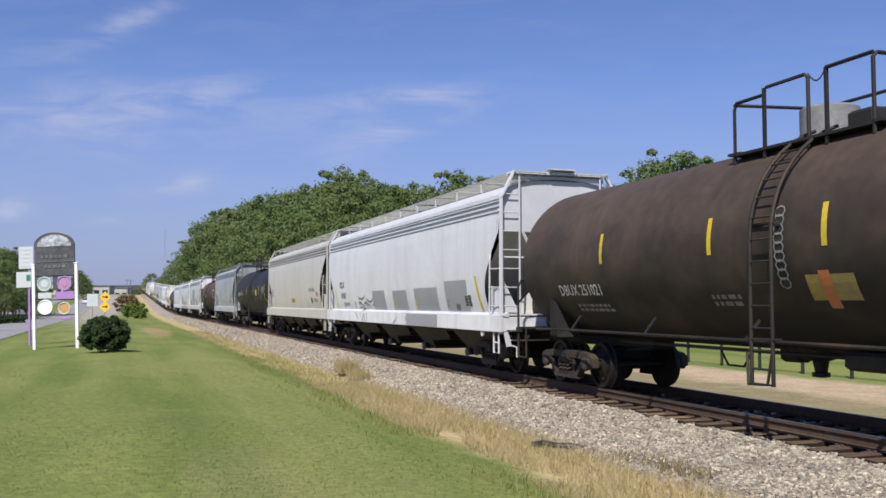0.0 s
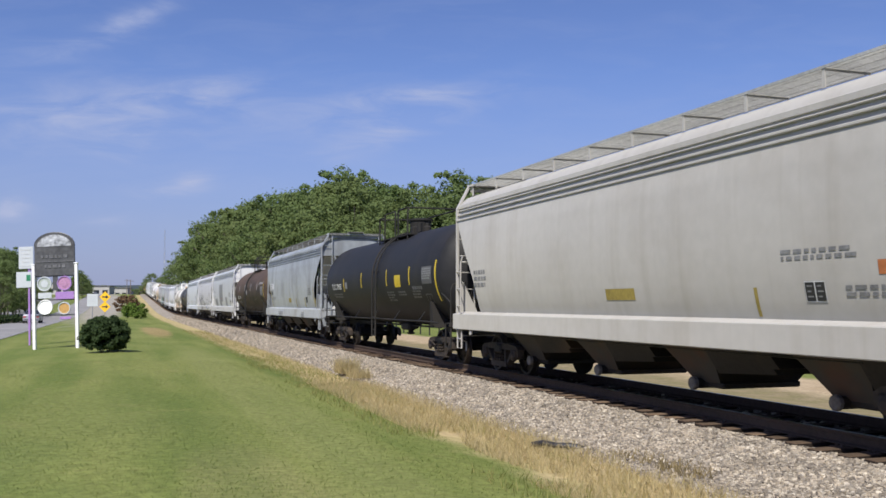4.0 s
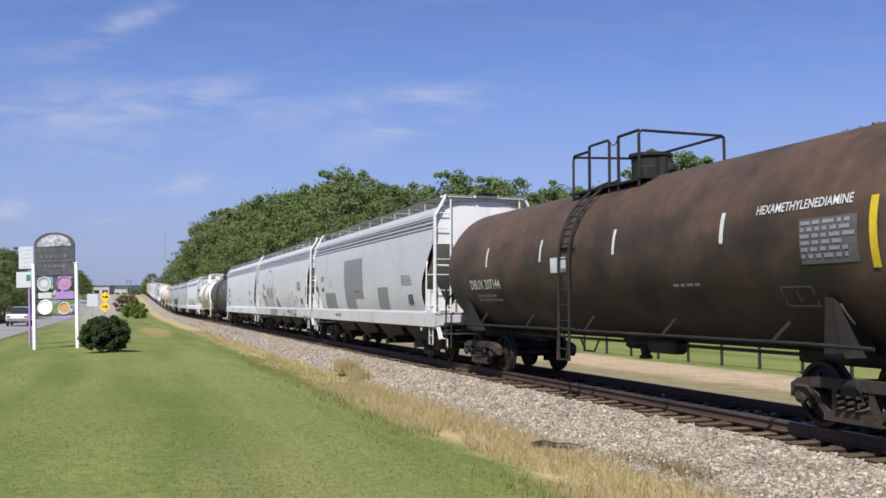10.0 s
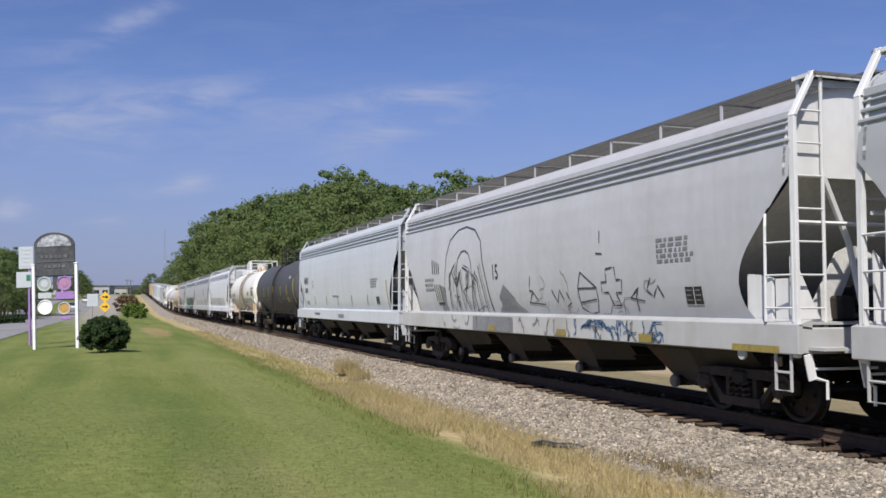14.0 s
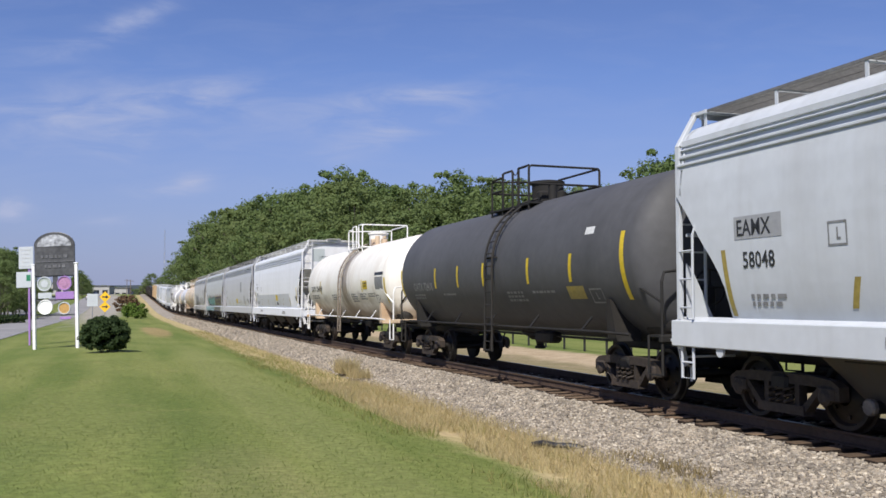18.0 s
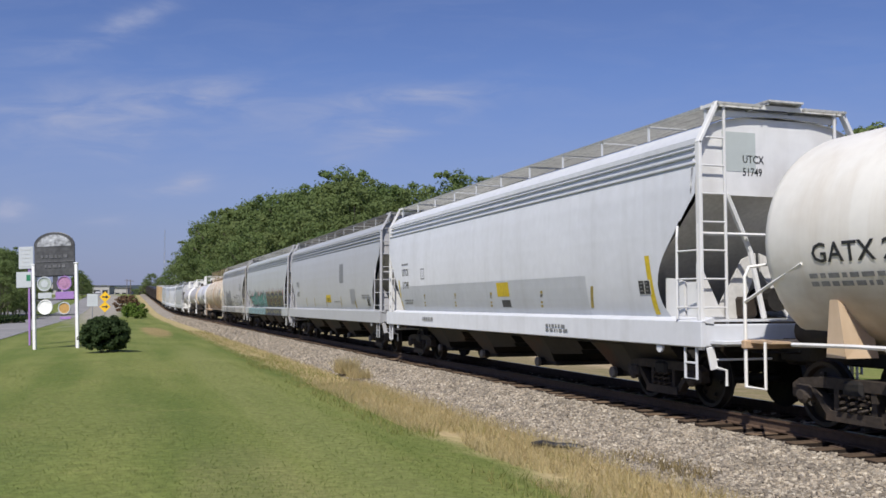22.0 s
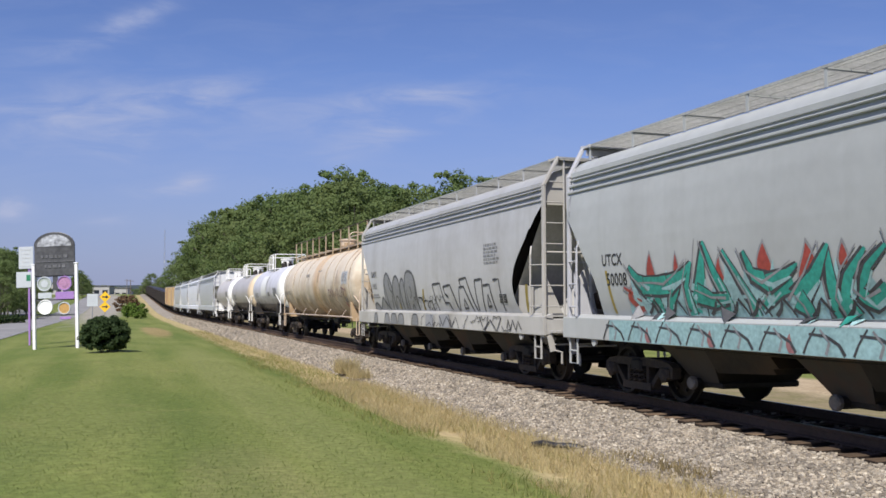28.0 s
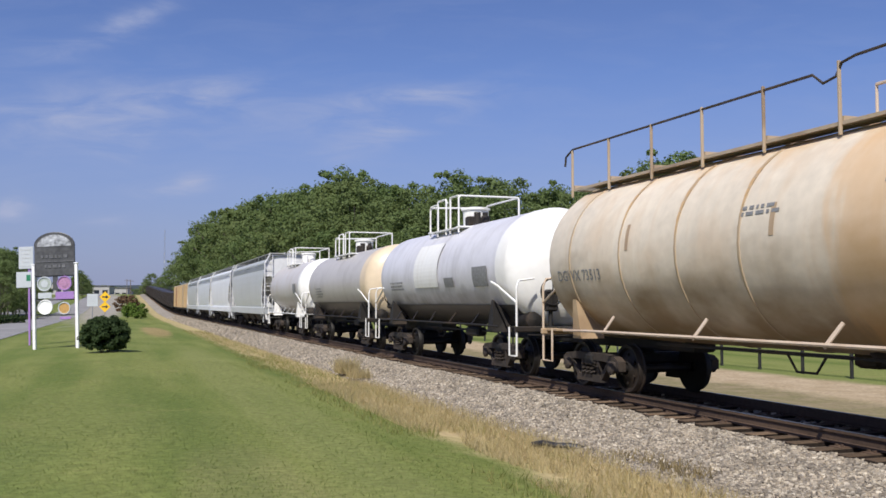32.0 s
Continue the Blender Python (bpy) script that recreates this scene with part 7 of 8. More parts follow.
for _wx, _wy, _n, _h in ((-2.73, 11.6, 150, 0.12), (-2.78, 10.5, 190, 0.14), (-3.0, 29.0, 700, 0.55), (-3.1, 27.0, 400, 0.35)):
    blades("weed_tuft", _n, (_wx - 0.3, _wx + 0.3), (_wy - 0.5, _wy + 0.5), (_h * 0.4, _h), (0.012, 0.03), M_STRAW if _h > 0.3 else M_DRYWEED, int(_wy * 10), "tuft of weeds growing in the stone").location.z = 0.12


# ---- trees and shrubs ----
def leaf_mat(name, a, b, c):
    m = blade_mat(name, a, b)
    nt = m.node_tree
    mx = [n for n in nt.nodes if n.type == "MIX_RGB"][0]
    oi, m2 = nt.nodes.new("ShaderNodeObjectInfo"), nt.nodes.new("ShaderNodeMixRGB")
    m2.inputs["Color2"].default_value = (*c, 1)
    rr = nt.nodes.new("ShaderNodeMapRange")
    rr.inputs["To Max"].default_value = 0.6
    nt.links.new(oi.outputs["Random"], rr.inputs["Value"])
    nt.links.new(rr.outputs[0], m2.inputs["Fac"])
    for l in list(mx.outputs[0].links):
        to = l.to_socket
        nt.links.remove(l)
        nt.links.new(m2.outputs[0], to)
    nt.links.new(mx.outputs[0], m2.inputs["Color1"])
    return m


M_LEAF = leaf_mat("tree_leaf", (0.105, 0.16, 0.05), (0.165, 0.225, 0.08), (0.19, 0.225, 0.085))
M_SHRUB = leaf_mat("shrub_leaf", (0.035, 0.06, 0.02), (0.06, 0.095, 0.032), (0.045, 0.075, 0.026))
M_BRIGHT = leaf_mat("young_leaf", (0.1, 0.18, 0.03), (0.17, 0.24, 0.05), (0.12, 0.18, 0.03))
M_BROWNLEAF = leaf_mat("brown_leaf", (0.16, 0.09, 0.05), (0.22, 0.13, 0.08), (0.12, 0.1, 0.05))
M_BARK = mat("grey_bark", (0.13, 0.11, 0.09), 0.9, var=0.4, fine=8, bump=0.5)


def leaf_cloud(clumps, per, size, r, flat=0.75):
    """Leaves on the shells of many uneven clumps."""
    C = np.repeat(np.array([c[:3] for c in clumps]), per, 0)
    R = np.repeat(np.array([c[3] for c in clumps]), per)
    n = len(C)
    d = r.normal(0, 1, (n, 3))
    d /= np.linalg.norm(d, axis=1)[:, None]
    d[:, 2] = np.abs(d[:, 2]) * np.where(r.rand(n) < 0.75, 1, -0.7)
    P = C + d * (R * r.uniform(0.55, 1.12, n))[:, None] * np.array([1, 1, flat])
    nrm = d + np.array([0, 0, 0.25]) + r.normal(0, 0.4, (n, 3))
    nrm /= np.linalg.norm(nrm, axis=1)[:, None]
    t = np.cross(nrm, r.normal(0, 1, (n, 3)))
    t /= np.linalg.norm(t, axis=1)[:, None]
    b = np.cross(nrm, t)
    s = r.uniform(size[0], size[1], n)[:, None]
    V = np.stack([P - t * s - b * s * 0.5, P + t * s - b * s * 0.5, P + b * s * 0.9], 1)
    return V.reshape(-1, 3).tolist(), (np.arange(n * 3).reshape(-1, 3)).tolist()


def tree_proto(seed, h, spread, m, clump_n=120, per=80, size=(0.08, 0.15), base=0.22):
    r = np.random.RandomState(seed)
    t = thing("tree", pose(0, 0, -200), "tall broad-leaved green tree in the woods", "tree", "trees of the wooded hill")
    g = Geo()
    lean = r.normal(0, 0.03, 2) * h
    pts = [(0, 0, -0.3), (lean[0] * 0.3, lean[1] * 0.3, h * 0.3), (lean[0], lean[1], h * 0.62)]
    for i in range(2):
        for k in range(3):
            a, b = Vector(pts[i]).lerp(Vector(pts[i + 1]), k / 3), Vector(pts[i]).lerp(Vector(pts[i + 1]), (k + 1) / 3)
            g.tube([a, b], h * 0.018 * (1 - 0.13 * (i * 3 + k)), 7, caps=False)
    clumps = []
    for i in range(clump_n):
        u = (i + 0.5) / clump_n
        z = h * (base + (0.97 - base) * u)
        rad = spread * math.sin(math.pi * min(1, 0.12 + 0.86 * u) ** 0.8) ** 0.7
        a, q = r.rand() * 6.28, math.sqrt(r.uniform(0.2, 1.0))
        c = (rad * q * math.cos(a) + lean[0] * u, rad * q * math.sin(a) + lean[1] * u, z + r.normal(0, 0.03) * h)
        clumps.append((*c, spread * r.uniform(0.14, 0.34)))
        if i % 5 == 0:
            g.tube([(lean[0] * 0.5, lean[1] * 0.5, max(h * 0.25, z * 0.62)), (c[0] * 0.5, c[1] * 0.5, z * 0.85), c[:3]], h * 0.005, 5, caps=False)
    for i in range(5):
        a = r.rand() * 6.28
        clumps.append((spread * 0.45 * math.cos(a) + lean[0], spread * 0.45 * math.sin(a) + lean[1], h * r.uniform(0.93, 1.03), spread * r.uniform(0.08, 0.16)))
    part("trunk", g, M_BARK, t)
    v, f = leaf_cloud(clumps, per, size, r)
    part("crown", mesh_of("crown", v, f, m), None, t)
    return t


PROTOS = [tree_proto(31, 10, 3.4, M_LEAF), tree_proto(32, 10, 3.9, M_LEAF), tree_proto(33, 10, 3.0, M_LEAF, 100), tree_proto(34, 10, 3.5, M_LEAF, 80, 70, base=0.45), tree_proto(35, 10, 4.2, M_LEAF, 130)]
USED = set()


def plant(i, x, y, height, turn, label="", group="", sink=0.3):
    p = PROTOS[i % len(PROTOS)]
    k = height / 10
    m = pose(x, y, land(x, y) - sink, 0, 0, turn)
    if i % len(PROTOS) in USED:
        t = copy_thing(p, m)
    else:
        t = p
        USED.add(i % len(PROTOS))
        t.matrix_basis = m
    t.scale = (k * (1.0 if height > 8 else 1.15),) * 2 + (k,)
    return tagged(t, label, "", group)


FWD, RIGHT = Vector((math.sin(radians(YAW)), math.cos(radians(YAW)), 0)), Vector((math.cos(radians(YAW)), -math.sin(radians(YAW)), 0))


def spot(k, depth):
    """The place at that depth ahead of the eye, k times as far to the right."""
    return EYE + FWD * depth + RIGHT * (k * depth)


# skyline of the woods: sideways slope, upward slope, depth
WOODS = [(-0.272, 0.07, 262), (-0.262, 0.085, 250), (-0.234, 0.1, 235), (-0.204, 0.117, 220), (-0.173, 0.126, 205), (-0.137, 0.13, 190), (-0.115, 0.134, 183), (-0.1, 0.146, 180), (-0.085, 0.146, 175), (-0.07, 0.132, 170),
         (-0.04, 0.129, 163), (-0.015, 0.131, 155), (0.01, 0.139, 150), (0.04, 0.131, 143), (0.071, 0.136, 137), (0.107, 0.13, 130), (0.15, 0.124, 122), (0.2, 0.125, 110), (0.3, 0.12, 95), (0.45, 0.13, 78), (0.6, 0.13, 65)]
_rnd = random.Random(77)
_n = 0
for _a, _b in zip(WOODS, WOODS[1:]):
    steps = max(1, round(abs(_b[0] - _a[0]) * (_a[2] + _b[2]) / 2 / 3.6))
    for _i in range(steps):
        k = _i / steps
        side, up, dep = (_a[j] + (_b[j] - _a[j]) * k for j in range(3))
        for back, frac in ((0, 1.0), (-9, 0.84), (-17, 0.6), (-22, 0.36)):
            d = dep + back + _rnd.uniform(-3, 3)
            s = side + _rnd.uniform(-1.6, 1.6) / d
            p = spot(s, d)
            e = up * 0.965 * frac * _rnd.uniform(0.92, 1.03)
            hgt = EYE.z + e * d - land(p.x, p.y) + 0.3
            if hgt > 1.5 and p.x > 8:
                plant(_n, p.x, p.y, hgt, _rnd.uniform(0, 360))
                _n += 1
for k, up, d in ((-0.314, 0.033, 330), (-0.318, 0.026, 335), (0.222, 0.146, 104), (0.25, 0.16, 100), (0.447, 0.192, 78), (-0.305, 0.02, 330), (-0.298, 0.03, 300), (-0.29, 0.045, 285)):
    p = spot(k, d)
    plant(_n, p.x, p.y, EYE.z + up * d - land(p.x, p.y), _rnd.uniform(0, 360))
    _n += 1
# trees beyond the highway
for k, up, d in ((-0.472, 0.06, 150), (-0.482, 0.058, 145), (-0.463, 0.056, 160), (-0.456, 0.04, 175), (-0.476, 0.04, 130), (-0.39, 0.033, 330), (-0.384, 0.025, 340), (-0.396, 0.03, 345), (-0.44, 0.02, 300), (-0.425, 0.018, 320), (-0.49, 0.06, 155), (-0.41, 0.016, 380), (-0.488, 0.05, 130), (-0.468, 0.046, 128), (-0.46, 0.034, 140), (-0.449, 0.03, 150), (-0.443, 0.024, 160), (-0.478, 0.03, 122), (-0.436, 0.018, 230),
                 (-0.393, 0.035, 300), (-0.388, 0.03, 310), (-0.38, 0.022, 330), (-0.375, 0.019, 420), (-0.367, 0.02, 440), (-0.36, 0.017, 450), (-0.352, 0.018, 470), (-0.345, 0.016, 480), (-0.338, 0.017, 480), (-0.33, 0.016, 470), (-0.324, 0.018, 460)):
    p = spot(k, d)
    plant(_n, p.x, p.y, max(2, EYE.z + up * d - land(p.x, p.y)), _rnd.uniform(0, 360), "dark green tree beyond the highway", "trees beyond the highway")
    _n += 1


def shrub(name, x, y, rx, h, m, seed, label, size=(0.05, 0.1), n=60, per=70, stem=True):
    r = np.random.RandomState(seed)
    t = thing(name, pose(x, y, land(x, y)), label, "shrub")
    clumps = []
    for i in range(n):
        a, q, u = r.rand() * 6.28, math.sqrt(r.rand()), r.rand()
        w = rx * (0.72 + 0.28 * math.sin(math.pi * u)) * q
        clumps.append((w * math.cos(a), w * math.sin(a), h * (0.12 + 0.8 * u * (1.05 - 0.25 * q * q)), rx * r.uniform(0.14, 0.26)))
    v, f = leaf_cloud(clumps, per, size, r, 0.9)
    part("foliage", mesh_of("foliage", v, f, m), None, t)
    g = Geo()
    for i in range(6):
        a = i * 1.05
        g.tube([(0.1 * math.cos(a), 0.1 * math.sin(a), -0.1), (rx * 0.45 * math.cos(a), rx * 0.45 * math.sin(a), h * 0.6)], 0.03, 5)
    part("stem", g, M_BARK, t)
    return t


_p = spot(-0.363, 37.3)
shrub("evergreen_bush", _p.x, _p.y, 0.94, 1.5, M_SHRUB, 3, "clipped dark evergreen bush beside the town sign", (0.03, 0.06), 170, 130)
_p = spot(-0.331, 125)
shrub("young_bush", _p.x, _p.y, 1.7, 2.1, M_BRIGHT, 4, "bright green bush on the railway bank", (0.1, 0.2), 40, 40)
_p = spot(-0.341, 170)
shrub("brown_bush", _p.x, _p.y, 2.2, 3.4, M_BROWNLEAF, 5, "brownish bush on the railway bank", (0.12, 0.25), 40, 40)
_p = spot(-0.336, 140)
shrub("young_bush", _p.x, _p.y, 1.5, 1.4, M_BRIGHT, 6, "bright green bush on the railway bank", (0.1, 0.2), 30, 40)
for _i, (k, d) in enumerate(((-0.476, 100), (-0.466, 102), (-0.457, 104), (-0.484, 99))):
    _p = spot(k, d)
    shrub("median_shrub", _p.x, _p.y, 0.9, 1.0, M_SHRUB, 10 + _i, "low dark shrub on the highway median", (0.07, 0.14), 30, 40)
for _i in range(26):
    x, y = 17 + 1.5 * math.sin(_i * 1.7), 118 + _i * 6.2
    _q = x - max(0, (y - 150) * 0.05)
    shrub("wood_edge_shrub", _q, y, _rnd.uniform(1.4, 2.4), _rnd.uniform(1.8, 3.6), M_LEAF, 40 + _i, "leafy green undergrowth at the edge of the woods", (0.14, 0.3), 24, 36)

# a small tree just beside the view, whose shade falls on the lawn
plant(2, -14.7, 10.3, 4.8, 20, "small leafy tree on the lawn", "trees beside the lawn")
# ---- fence along the pasture ----
M_FENCE = mat("black_fence_paint", (0.02, 0.02, 0.019), 0.7, var=0.3, fine=10, bump=0.2)
fence = thing("board_fence", pose(0, 0, 0), "black painted two-board pasture fence", "fence")
_fz = [Geo().box((0, 0, 0.7), (0.1, 0.1, 1.5), bev=0.012).mesh("post", M_FENCE), Geo().box((0, 1.2, 0), (0.03, 2.44, 0.1)).mesh("board", M_FENCE)]
for _i in range(62):
    y = -6 + 2.44 * _i
    q = part("post", _fz[0], None, fence)
    q.location = (14.0, y, land(14.0, y))
    for z in (0.75, 1.25):
        q = part("board", _fz[1], None, fence)
        q.location = (13.93, y, land(14.0, y) + z)

# ---- highway ----
M_ASPHALT = mat("asphalt", (0.25, 0.24, 0.235), 0.9, var=0.2, big=0.2, fine=30, bump=0.2, coords="World", stain=(0.2, 0.195, 0.19), stain_amt=0.6)
M_ROADPAINT = mat("road_paint", (0.27, 0.27, 0.26), 0.7, var=0.2, coords="World")
_ys2 = [y for y in _ys if -300 < y < 700]
for _x0, _x1, _l in ((-21.6, -16.6, "grey asphalt highway, lanes leading away"), (-31.0, -25.8, "grey asphalt highway, oncoming lanes")):
    _zf = lambda x, y, a=_x0, b=_x1: max(land(a, y), land(b, y), land((a + b) / 2, y)) + 0.03
    tagged(sheet("road", [_x0, (_x0 + _x1) / 2, _x1], _ys2, _zf, M_ASPHALT), _l, "road", kind="structure")
    for _x in (_x0 + 0.25, _x1 - 0.25):
        tagged(sheet("road_marking", [_x - 0.07, _x + 0.07], _ys2, lambda x, y, a=_x0, b=_x1: max(land(a, y), land(b, y), land((a + b) / 2, y)) + 0.036, M_ROADPAINT), "white painted edge line", "road marking", kind="structure")

# ---- signs ----
M_WHITEWOOD = mat("white_post_paint", (0.86, 0.86, 0.84), 0.5, var=0.08, fine=6)
M_SIGNDARK = mat("dark_sign_board", (0.075, 0.075, 0.078), 0.45, var=0.35, big=1.6, fine=6)
M_MURAL = mat("faded_mural_paint", (0.33, 0.34, 0.36), 0.5, var=0.75, big=3.2, fine=9)
M_LETTER = mat("faded_letter_paint", (0.115, 0.115, 0.12), 0.5, var=0.5, big=5)
M_PANELBAR = mat("faded_panel_print", (0.5, 0.52, 0.53), 0.5, var=0.15)
M_PURPLE = mat("purple_board", (0.35, 0.2, 0.48), 0.5, var=0.15)
M_PINK = mat("mauve_emblem", (0.42, 0.22, 0.36), 0.5, var=0.2)
M_SAGE = mat("sage_emblem", (0.36, 0.4, 0.36), 0.5, var=0.15)
M_AMBER = mat("amber_emblem", (0.5, 0.3, 0.1), 0.5, var=0.2)
M_PANEL = mat("pale_panel_paint", (0.5, 0.53, 0.55), 0.5, var=0.08)
M_GALV = mat("galvanised_steel", (0.35, 0.35, 0.36), 0.45, 0.7, var=0.15)
M_SIGNYELLOW = mat("sign_yellow", (0.85, 0.5, 0.02), 0.4, var=0.06)
M_GREENSIGN = mat("sign_green", (0.03, 0.2, 0.1), 0.4, var=0.1)


def facing(at, lean=0.0):
    """A pose whose x runs to the right and whose y runs away, as seen from the road shoulder."""
    return pose(at.x, at.y, land(at.x, at.y), 0, 0, -YAW) @ pose(0, 0, 0, 0, lean, 0)


def disc(r, x, z, y=-0.06, t=0.03, n=24):
    return Geo().lathe([(r, y), (r, y + t)], n, "y", (x, 0, z))


def ring(r, w, x, z, y=-0.07):
    return Geo().tube([(x + r * math.cos(a * math.pi / 12), y, z + r * math.sin(a * math.pi / 12)) for a in range(24)], w, 5, True)


_p = spot(-0.4155, 42.0)
sign = thing("town_sign", facing(_p, -2.3), "town sign with dark arched board and round emblems", "sign")
for x in (-0.97, 0.97):
    q = part("post", Geo().box((x, 0, 1.85), (0.13, 0.13, 3.9), bev=0.012).box((x, 0, 3.83), (0.17, 0.17, 0.05), bev=0.01), M_WHITEWOOD, sign, "white square post")
    # added strip: the lens's purple fringe along the post, not a real board
    part("post_side_board", Geo().box((x - 0.08, 0.05, 1.85), (0.03, 0.1, 3.7)), M_PURPLE, q, "purple colour fringe as a strip")
arch = [(-0.91, 3.3), (-0.91, 4.65)] + [(-0.91 * math.cos(a * math.pi / 12), 4.65 + 0.6 * math.sin(a * math.pi / 12)) for a in range(1, 12)] + [(0.91, 4.65), (0.91, 3.3)]
_n = len(arch)
board = part("arched_board", Geo().add([(x, -0.04, z) for x, z in arch] + [(x, 0.04, z) for x, z in arch], [tuple(range(_n)), tuple(range(2 * _n - 1, _n - 1, -1))] + [(i, i + _n, (i + 1) % _n + _n, (i + 1) % _n) for i in range(_n)]), M_SIGNDARK, sign)
part("arch_panel", Geo().add([(x * 0.86, -0.055, 4.45 + (z - 4.45) * 0.88) for x, z in arch[1:-1]], [tuple(range(_n - 2))]), M_MURAL, board)
part("rule_line", Geo().box((0, -0.055, 3.93), (1.78, 0.02, 0.04)), M_LETTER, board)
for z, w in ((4.16, 1.2), (3.72, 0.9)):
    x = -w / 2
    k = 0
    while x < w / 2:
        ww = 0.1 + 0.05 * ((k * 7) % 3)
        part("letter_bar", Geo().box((x + ww / 2, -0.055, z), (ww, 0.02, 0.14)), M_LETTER, board)
        x += ww + 0.06
        k += 1
part("arch_rim", Geo().tube([(x, -0.02, z) for x, z in arch[1:-1]], 0.03, 6), M_SIGNDARK, board)
for nm, x, z, r, m, rim in (("sage_emblem", -0.46, 2.93, 0.33, M_SAGE, M_PANEL), ("mauve_emblem", 0.44, 2.93, 0.33, M_PINK, M_PURPLE), ("white_emblem", -0.44, 1.88, 0.34, M_WHITEWOOD, M_WHITEWOOD), ("amber_emblem", 0.42, 1.8, 0.28, M_AMBER, M_PANEL)):
    e = part(nm, disc(r, x, z), m, sign, "round club emblem board")
    part("emblem_rim", ring(r * 0.93, 0.03, x, z), rim, e)
    if nm != "white_emblem":
        part("emblem_mark", disc(r * 0.5, x, z, -0.075, 0.02, 12), rim if nm == "sage_emblem" else m, e)
part("name_board", Geo().box((-0.46, -0.03, 2.4), (0.62, 0.03, 0.26), bev=0.01), M_PANEL, sign)
part("name_board", Geo().box((0.44, -0.03, 2.38), (0.84, 0.03, 0.34), bev=0.01), M_PURPLE, sign)
part("name_board", Geo().box((0.46, -0.03, 1.36), (0.5, 0.03, 0.12), bev=0.01), M_PURPLE, sign)
for z in (3.28, 2.2, 1.5):
    part("cross_rail", Geo().box((0, 0.03, z), (1.82, 0.05, 0.06)), M_SIGNDARK, sign)
part("back_panel", Geo().box((0.0, 0.02, 2.95), (0.22, 0.03, 0.66)), M_SIGNDARK, sign)

_p = spot(-0.4465, 46.0)
guide = thing("guide_sign", facing(_p, -2.0), "pale guide sign with two panels on one pole", "sign")
part("pole", Geo().box((0.12, 0, 2.4), (0.09, 0.09, 5.0), bev=0.01), M_PURPLE, guide)
q = part("upper_panel", Geo().box((0.0, -0.07, 4.35), (0.72, 0.03, 1.1), bev=0.01), M_PANEL, guide)
for _i in range(5):
    part("text_bar", Geo().box((-0.02, -0.09, 4.75 - 0.2 * _i), (0.5 - 0.06 * (_i % 2), 0.01, 0.07)), M_PANELBAR, q)
q = part("lower_panel", Geo().box((-0.12, -0.07, 3.26), (0.74, 0.03, 0.78), bev=0.01), M_PANEL, guide)
part("green_mark", Geo().box((0.12, -0.09, 3.35), (0.2, 0.01, 0.3)), M_GREENSIGN, q)

_p = spot(-0.364, 95.0)
warn = thing("curve_sign", facing(_p), "yellow double diamond warning sign with dark arrows", "sign")
part("post", Geo().box((0, 0, 1.2), (0.07, 0.07, 2.6)), M_GALV, warn)
for z in (2.66, 1.66):
    s = 0.57
    d = part("diamond_plate", Geo().add([(-s, -0.05, z), (0, -0.05, z + s), (s, -0.05, z), (0, -0.05, z - s), (-s, -0.03, z), (0, -0.03, z + s), (s, -0.03, z), (0, -0.03, z - s)],
                                        [(0, 3, 2, 1), (4, 5, 6, 7), (0, 1, 5, 4), (1, 2, 6, 5), (2, 3, 7, 6), (3, 0, 4, 7)]), M_SIGNYELLOW, warn)
    part("arrow_mark", Geo().add([(-0.3, -0.06, z - 0.06), (0.1, -0.06, z - 0.06), (0.1, -0.06, z - 0.2), (0.36, -0.06, z), (0.1, -0.06, z + 0.2), (0.1, -0.06, z + 0.06), (-0.3, -0.06, z + 0.06)], [(0, 1, 2, 3, 4, 5, 6)]), M_BLACKPAINT, d)
_p = spot(-0.3775, 90.0)
plain = thing("notice_sign", facing(_p), "square pale blue-white notice board on a post", "sign")
part("post", Geo().box((0, 0, 0.9), (0.07, 0.07, 2.0)), M_GALV, plain)
q = part("board", Geo().box((0, -0.06, 2.35), (1.05, 0.03, 1.2), bev=0.01), M_PANEL, plain)
for _i in range(4):
    part("text_bar", Geo().box((0, -0.08, 2.7 - 0.22 * _i), (0.75 - 0.1 * (_i % 2), 0.01, 0.08)), M_PANELBAR, q)

# ---- things far off ----
# the blue haze of distance is put into the ridge's colour
M_RIDGE = mat("hazy_woods", (0.04, 0.055, 0.062), 0.95, var=0.3, big=0.02, fine=0.12, bump=0.0, coords="World")
_rows = []
for _k in range(90):
    x = -1800 + 40 * _k
    top = 36 + 9 * noise.noise(Vector((x * 0.004, 0, 5))) + 4 * noise.noise(Vector((x * 0.03, 1, 5)))
    _rows.append([(x, 1750, -8), (x, 1800, top * 0.55), (x, 1850, top), (x, 1950, top * 0.8)])
tagged(new("distant_ridge", Geo().grid(_rows).mesh("distant_ridge", M_RIDGE, True)), "hazy wooded ridge on the horizon", "backdrop", kind="structure")

M_SHOPWALL = mat("pale_shop_wall", (0.4, 0.39, 0.37), 0.7, var=0.15, coords="Object")
M_SHOPROOF = mat("shop_roof", (0.16, 0.155, 0.15), 0.7, var=0.2)
M_GLASS = mat("dark_window_glass", (0.03, 0.035, 0.04), 0.1, var=0.1)


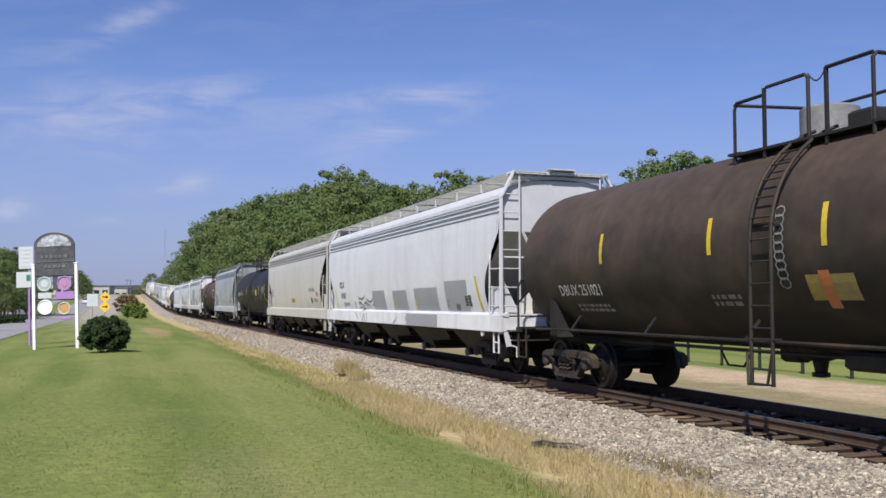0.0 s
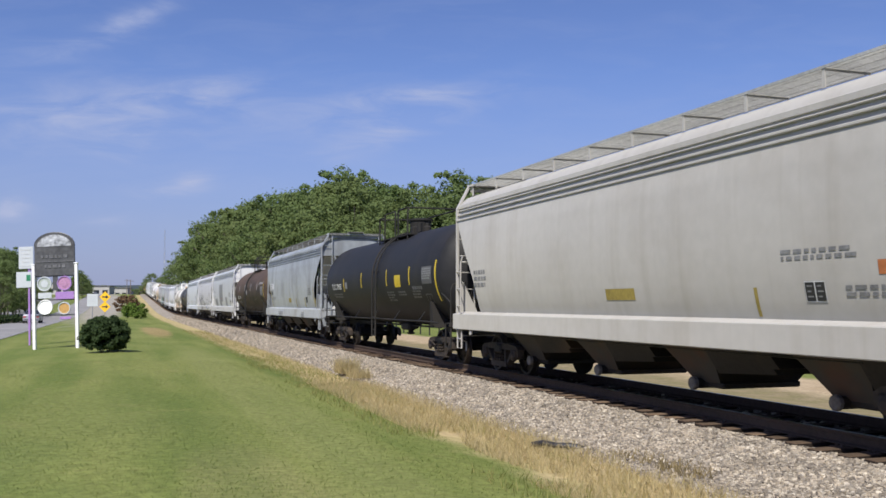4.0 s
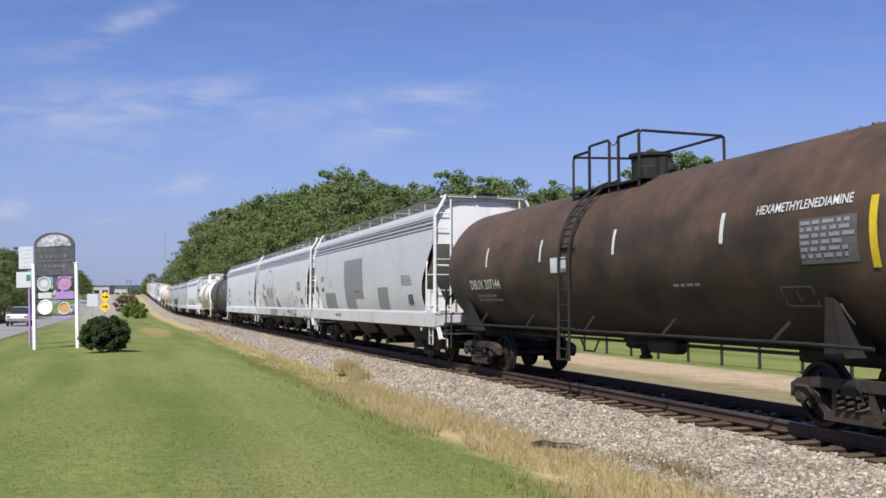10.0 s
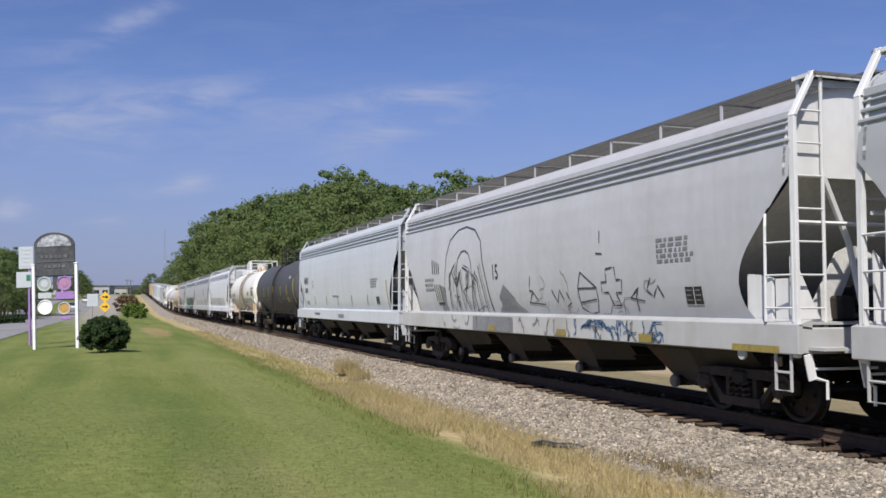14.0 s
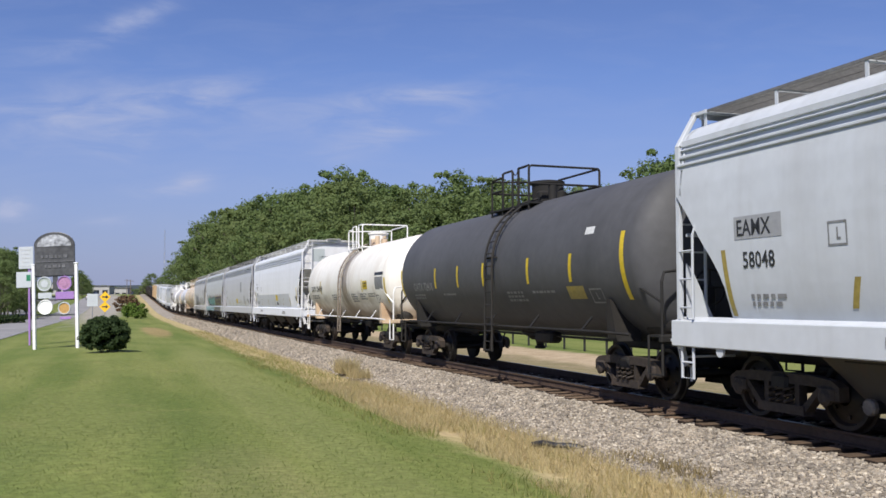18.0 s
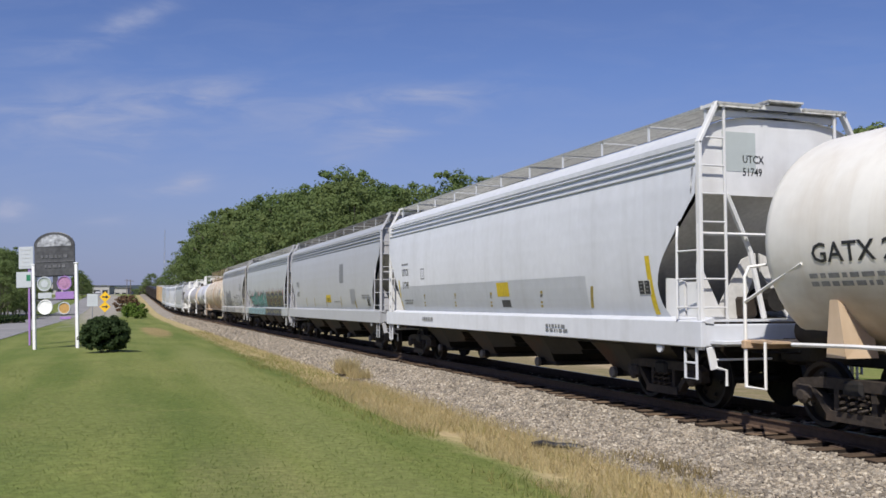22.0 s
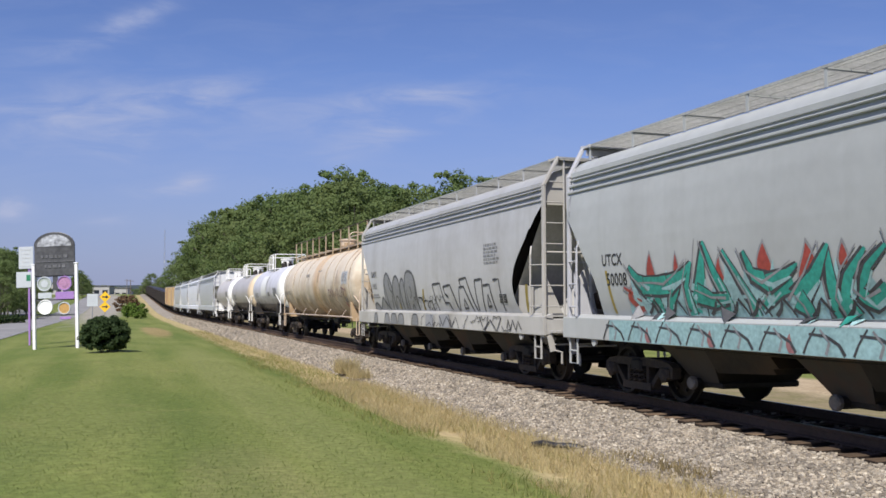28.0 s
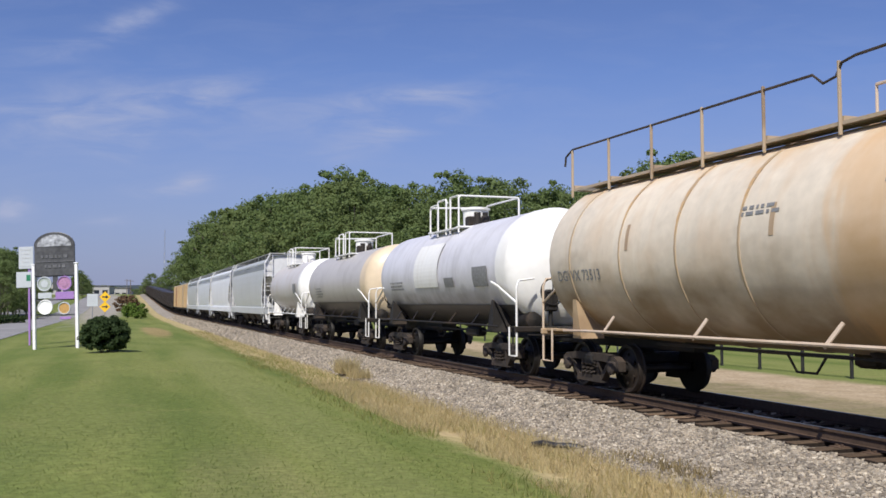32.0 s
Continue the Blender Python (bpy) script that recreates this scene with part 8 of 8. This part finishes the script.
def shop(x, y, w, d, h, turn, label):
    s = thing("roadside_shop", pose(x, y, land(x, y) - 0.2, 0, 0, turn), label, "building", "roadside shops")
    part("wall", Geo().box((0, 0, h / 2), (w, d, h)), M_SHOPWALL, s)
    part("roof", Geo().box((0, 0, h + 0.15), (w + 0.8, d + 0.8, 0.3), bev=0.05), M_SHOPROOF, s)
    n = max(2, int(w / 3))
    for i in range(n):
        wx = -w / 2 + w * (i + 0.5) / n
        q = part("window", Geo().box((wx, -d / 2 - 0.02, 1.6), (w / n * 0.6, 0.08, 1.5)), M_GLASS, s)
        part("window_frame", Geo().box((wx, -d / 2 - 0.05, 2.4), (w / n * 0.66, 0.08, 0.1)), M_SHOPROOF, q)


for _k, _d, _w, _h in ((-0.375, 400, 14, 4.0), (-0.36, 430, 18, 4.5), (-0.408, 390, 12, 4.2), (-0.349, 450, 12, 4.0), (-0.425, 370, 16, 4.5)):
    _p = spot(_k, _d)
    shop(_p.x, _p.y, _w, 9, _h, -10 + 200 * (_k + 0.36), "low pale roadside shop with a flat roof")

mast = None
for _k, _d, _h in ((-0.301, 640, 52),):
    _p = spot(_k, _d)
    mast = thing("radio_mast", pose(_p.x, _p.y, land(_p.x, _p.y)), "thin steel radio mast far off", "mast", "radio masts")
    g = Geo()
    for a in (0, 2.09, 4.19):
        g.tube([(0.5 * math.cos(a), 0.5 * math.sin(a), 0), (0.4 * math.cos(a), 0.4 * math.sin(a), _h)], 0.06, 4)
    part("lattice_leg", g, M_GALV, mast)
    g = Geo()
    for i in range(30):
        z = _h * i / 30
        a = (i % 3) * 2.09
        g.tube([(0.5 * math.cos(a), 0.5 * math.sin(a), z), (0.5 * math.cos(a + 2.09), 0.5 * math.sin(a + 2.09), z + _h / 30)], 0.04, 4)
    part("lattice_brace", g, M_GALV, mast)
M_POLE = mat("utility_pole_wood", (0.16, 0.13, 0.1), 0.9, var=0.3, bump=0.3)
for _k, _d in ((-0.337, 250), (-0.341, 300)):
    _p = spot(_k, _d)
    pole = thing("utility_pole", pose(_p.x, _p.y, land(_p.x, _p.y)), "wooden utility pole with a crossarm", "pole", "utility poles")
    part("pole", Geo().lathe([(0.13, -0.3), (0.08, 6.2)], 8, "z"), M_POLE, pole)
    part("crossarm", Geo().box((0, 0, 5.8), (1.8, 0.09, 0.1)), M_POLE, pole)

# ---- road vehicles ----
M_CARWHITE = mat("white_car_paint", (0.72, 0.73, 0.74), 0.25, var=0.03)
M_CARGREY = mat("silver_car_paint", (0.4, 0.41, 0.43), 0.3, 0.4, var=0.04)
M_TYRE = mat("tyre_rubber", (0.025, 0.025, 0.026), 0.8, var=0.2)
M_TAIL = mat("tail_lamp", (0.4, 0.02, 0.02), 0.3, var=0.1)
ROAD_TRAFFIC = []


def vehicle(kind, m, label):
    """A sedan or pickup that points along +y."""
    v = thing("sedan" if kind == "sedan" else "pickup_truck", pose(0, 0, 0), label, "car", "highway traffic")
    if kind == "sedan":
        secs = [(-2.25, 0.45, 0.85, 0.72), (-2.2, 0.3, 0.95, 0.82), (-1.3, 0.24, 1.02, 0.88), (0, 0.24, 1.0, 0.9), (1.2, 0.24, 0.95, 0.89), (2.15, 0.28, 0.78, 0.8), (2.3, 0.42, 0.66, 0.66)]
        roof = [(-1.75, 0.98, 0.74), (-0.95, 1.42, 0.6), (0.25, 1.46, 0.62), (1.15, 0.97, 0.76)]
    else:
        secs = [(-2.8, 0.6, 1.05, 0.9), (-2.7, 0.5, 1.15, 0.96), (-0.6, 0.45, 1.15, 0.98), (0.9, 0.45, 1.15, 0.98), (2.4, 0.5, 1.08, 0.95), (2.7, 0.6, 0.95, 0.86)]
        roof = [(-0.75, 1.14, 0.86), (-0.6, 1.78, 0.72), (0.6, 1.82, 0.74), (1.25, 1.14, 0.86)]
    rows = []
    for y, z0, z1, w in secs:
        rows.append([(-w * 0.9, y, z0), (-w, y, z0 + 0.15), (-w, y, z1 - 0.14), (-w * 0.9, y, z1), (w * 0.9, y, z1), (w, y, z1 - 0.14), (w, y, z0 + 0.15), (w * 0.9, y, z0), (-w * 0.9, y, z0)])
    g = Geo().grid(rows)
    for r in (rows[0], rows[-1]):
        g.add(r[:-1], [tuple(range(8))])
    part("body", g, m, v, smooth=True)
    (y0, z0, w0), (y1, z1, w1), (y2, z2, w2), (y3, z3, w3) = roof
    part("window_glass", Geo().add([(-w0, y0, z0), (w0, y0, z0), (w1, y1, z1), (-w1, y1, z1), (-w2, y2, z2), (w2, y2, z2), (w3, y3, z3), (-w3, y3, z3)], [(0, 1, 2, 3), (4, 5, 6, 7), (0, 3, 4, 7), (1, 6, 5, 2)]), M_GLASS, v)
    part("roof", Geo().grid([[(-w1 - 0.02, y1 - 0.03, z1), (0, y1 - 0.03, z1 + 0.03), (w1 + 0.02, y1 - 0.03, z1)], [(-w2 - 0.02, y2 + 0.03, z2), (0, y2 + 0.03, z2 + 0.03), (w2 + 0.02, y2 + 0.03, z2)]]), m, v, smooth=True)
    yw = 1.4 if kind == "sedan" else 1.75
    rw = 0.32 if kind == "sedan" else 0.4
    for sx in (-1, 1):
        for sy in (-1, 1):
            q = part("wheel", Geo().lathe([(rw * 0.6, -0.11), (rw, -0.09), (rw, 0.09), (rw * 0.6, 0.11)], 18, "x", (sx * (secs[2][3] - 0.1), sy * yw, rw)), M_TYRE, v)
            part("rim", Geo().lathe([(rw * 0.58, -0.115), (rw * 0.58, 0.115)], 12, "x", (sx * (secs[2][3] - 0.1), sy * yw, rw)), M_GALV, q)
        part("tail_lamp", Geo().box((sx * secs[1][3] * 0.78, secs[0][0] + 0.02, (secs[1][1] + secs[1][2]) / 2 + 0.08), (0.3, 0.08, 0.16), bev=0.02), M_TAIL, v)
    part("bumper", Geo().box((0, secs[0][0] + 0.02, secs[0][1] + 0.08), (secs[0][3] * 1.9, 0.14, 0.18), bev=0.03), m if kind == "sedan" else M_GALV, v)
    part("bumper", Geo().box((0, secs[-1][0] - 0.02, secs[-1][1] + 0.08), (secs[-1][3] * 1.9, 0.14, 0.18), bev=0.03), m if kind == "sedan" else M_GALV, v)
    return v


def drives(v, x, y_at, t_at, speed, away=True):
    rows = []
    for t in range(0, 33, 2):
        y = y_at + speed * (t - t_at) * (1 if away else -1)
        rows.append((t, pose(x, y, land(x, y) + 0.035, math.degrees(math.atan((rise(y + 2) - rise(y - 2)) / 4)) * (1 if away else -1), 0, 0 if away else 180)))
    ROAD_TRAFFIC.append((v, rows))


drives(vehicle("sedan", M_CARWHITE, "white sedan driving away on the highway"), -19.0, 88, 5.5, 21.5)
drives(vehicle("sedan", M_CARGREY, "silver sedan driving away on the highway"), -19.0, 149, 5.5, 25)
drives(vehicle("pickup", M_CARWHITE, "white pickup truck driving away on the highway"), -19.0, 85, 9.5, 25.5)
drives(vehicle("sedan", M_CARWHITE, "white sedan far off on the highway"), -18.6, 257, 0, 22)
drives(vehicle("sedan", M_CARGREY, "grey sedan coming along the far lanes"), -28.4, 196, 22.5, 20, False)
# ---- what moves ----
def motions():
    for ob, y0, hb in TRAIN:
        rows = []
        for i in range(33):
            y = y0 - SPEED * i
            rows.append((i, pose(0, y, (rise(y - hb) + rise(y + hb)) / 2, math.degrees(math.atan2(rise(y + hb) - rise(y - hb), 2 * hb)))))
        walk(ob, rows)
    # wheels roll without slipping: 2 frames a row
    turn = math.degrees(SPEED / 0.457)
    for i, w in enumerate(ROLLING):
        p = w.location.copy()
        walk(w, [(k / 15, pose(p.x, p.y, p.z, (i * 37 % 360) + turn * k / 15)) for k in range(481)])
    for ob, rows in ROAD_TRAFFIC:
        walk(ob, rows)


motions()
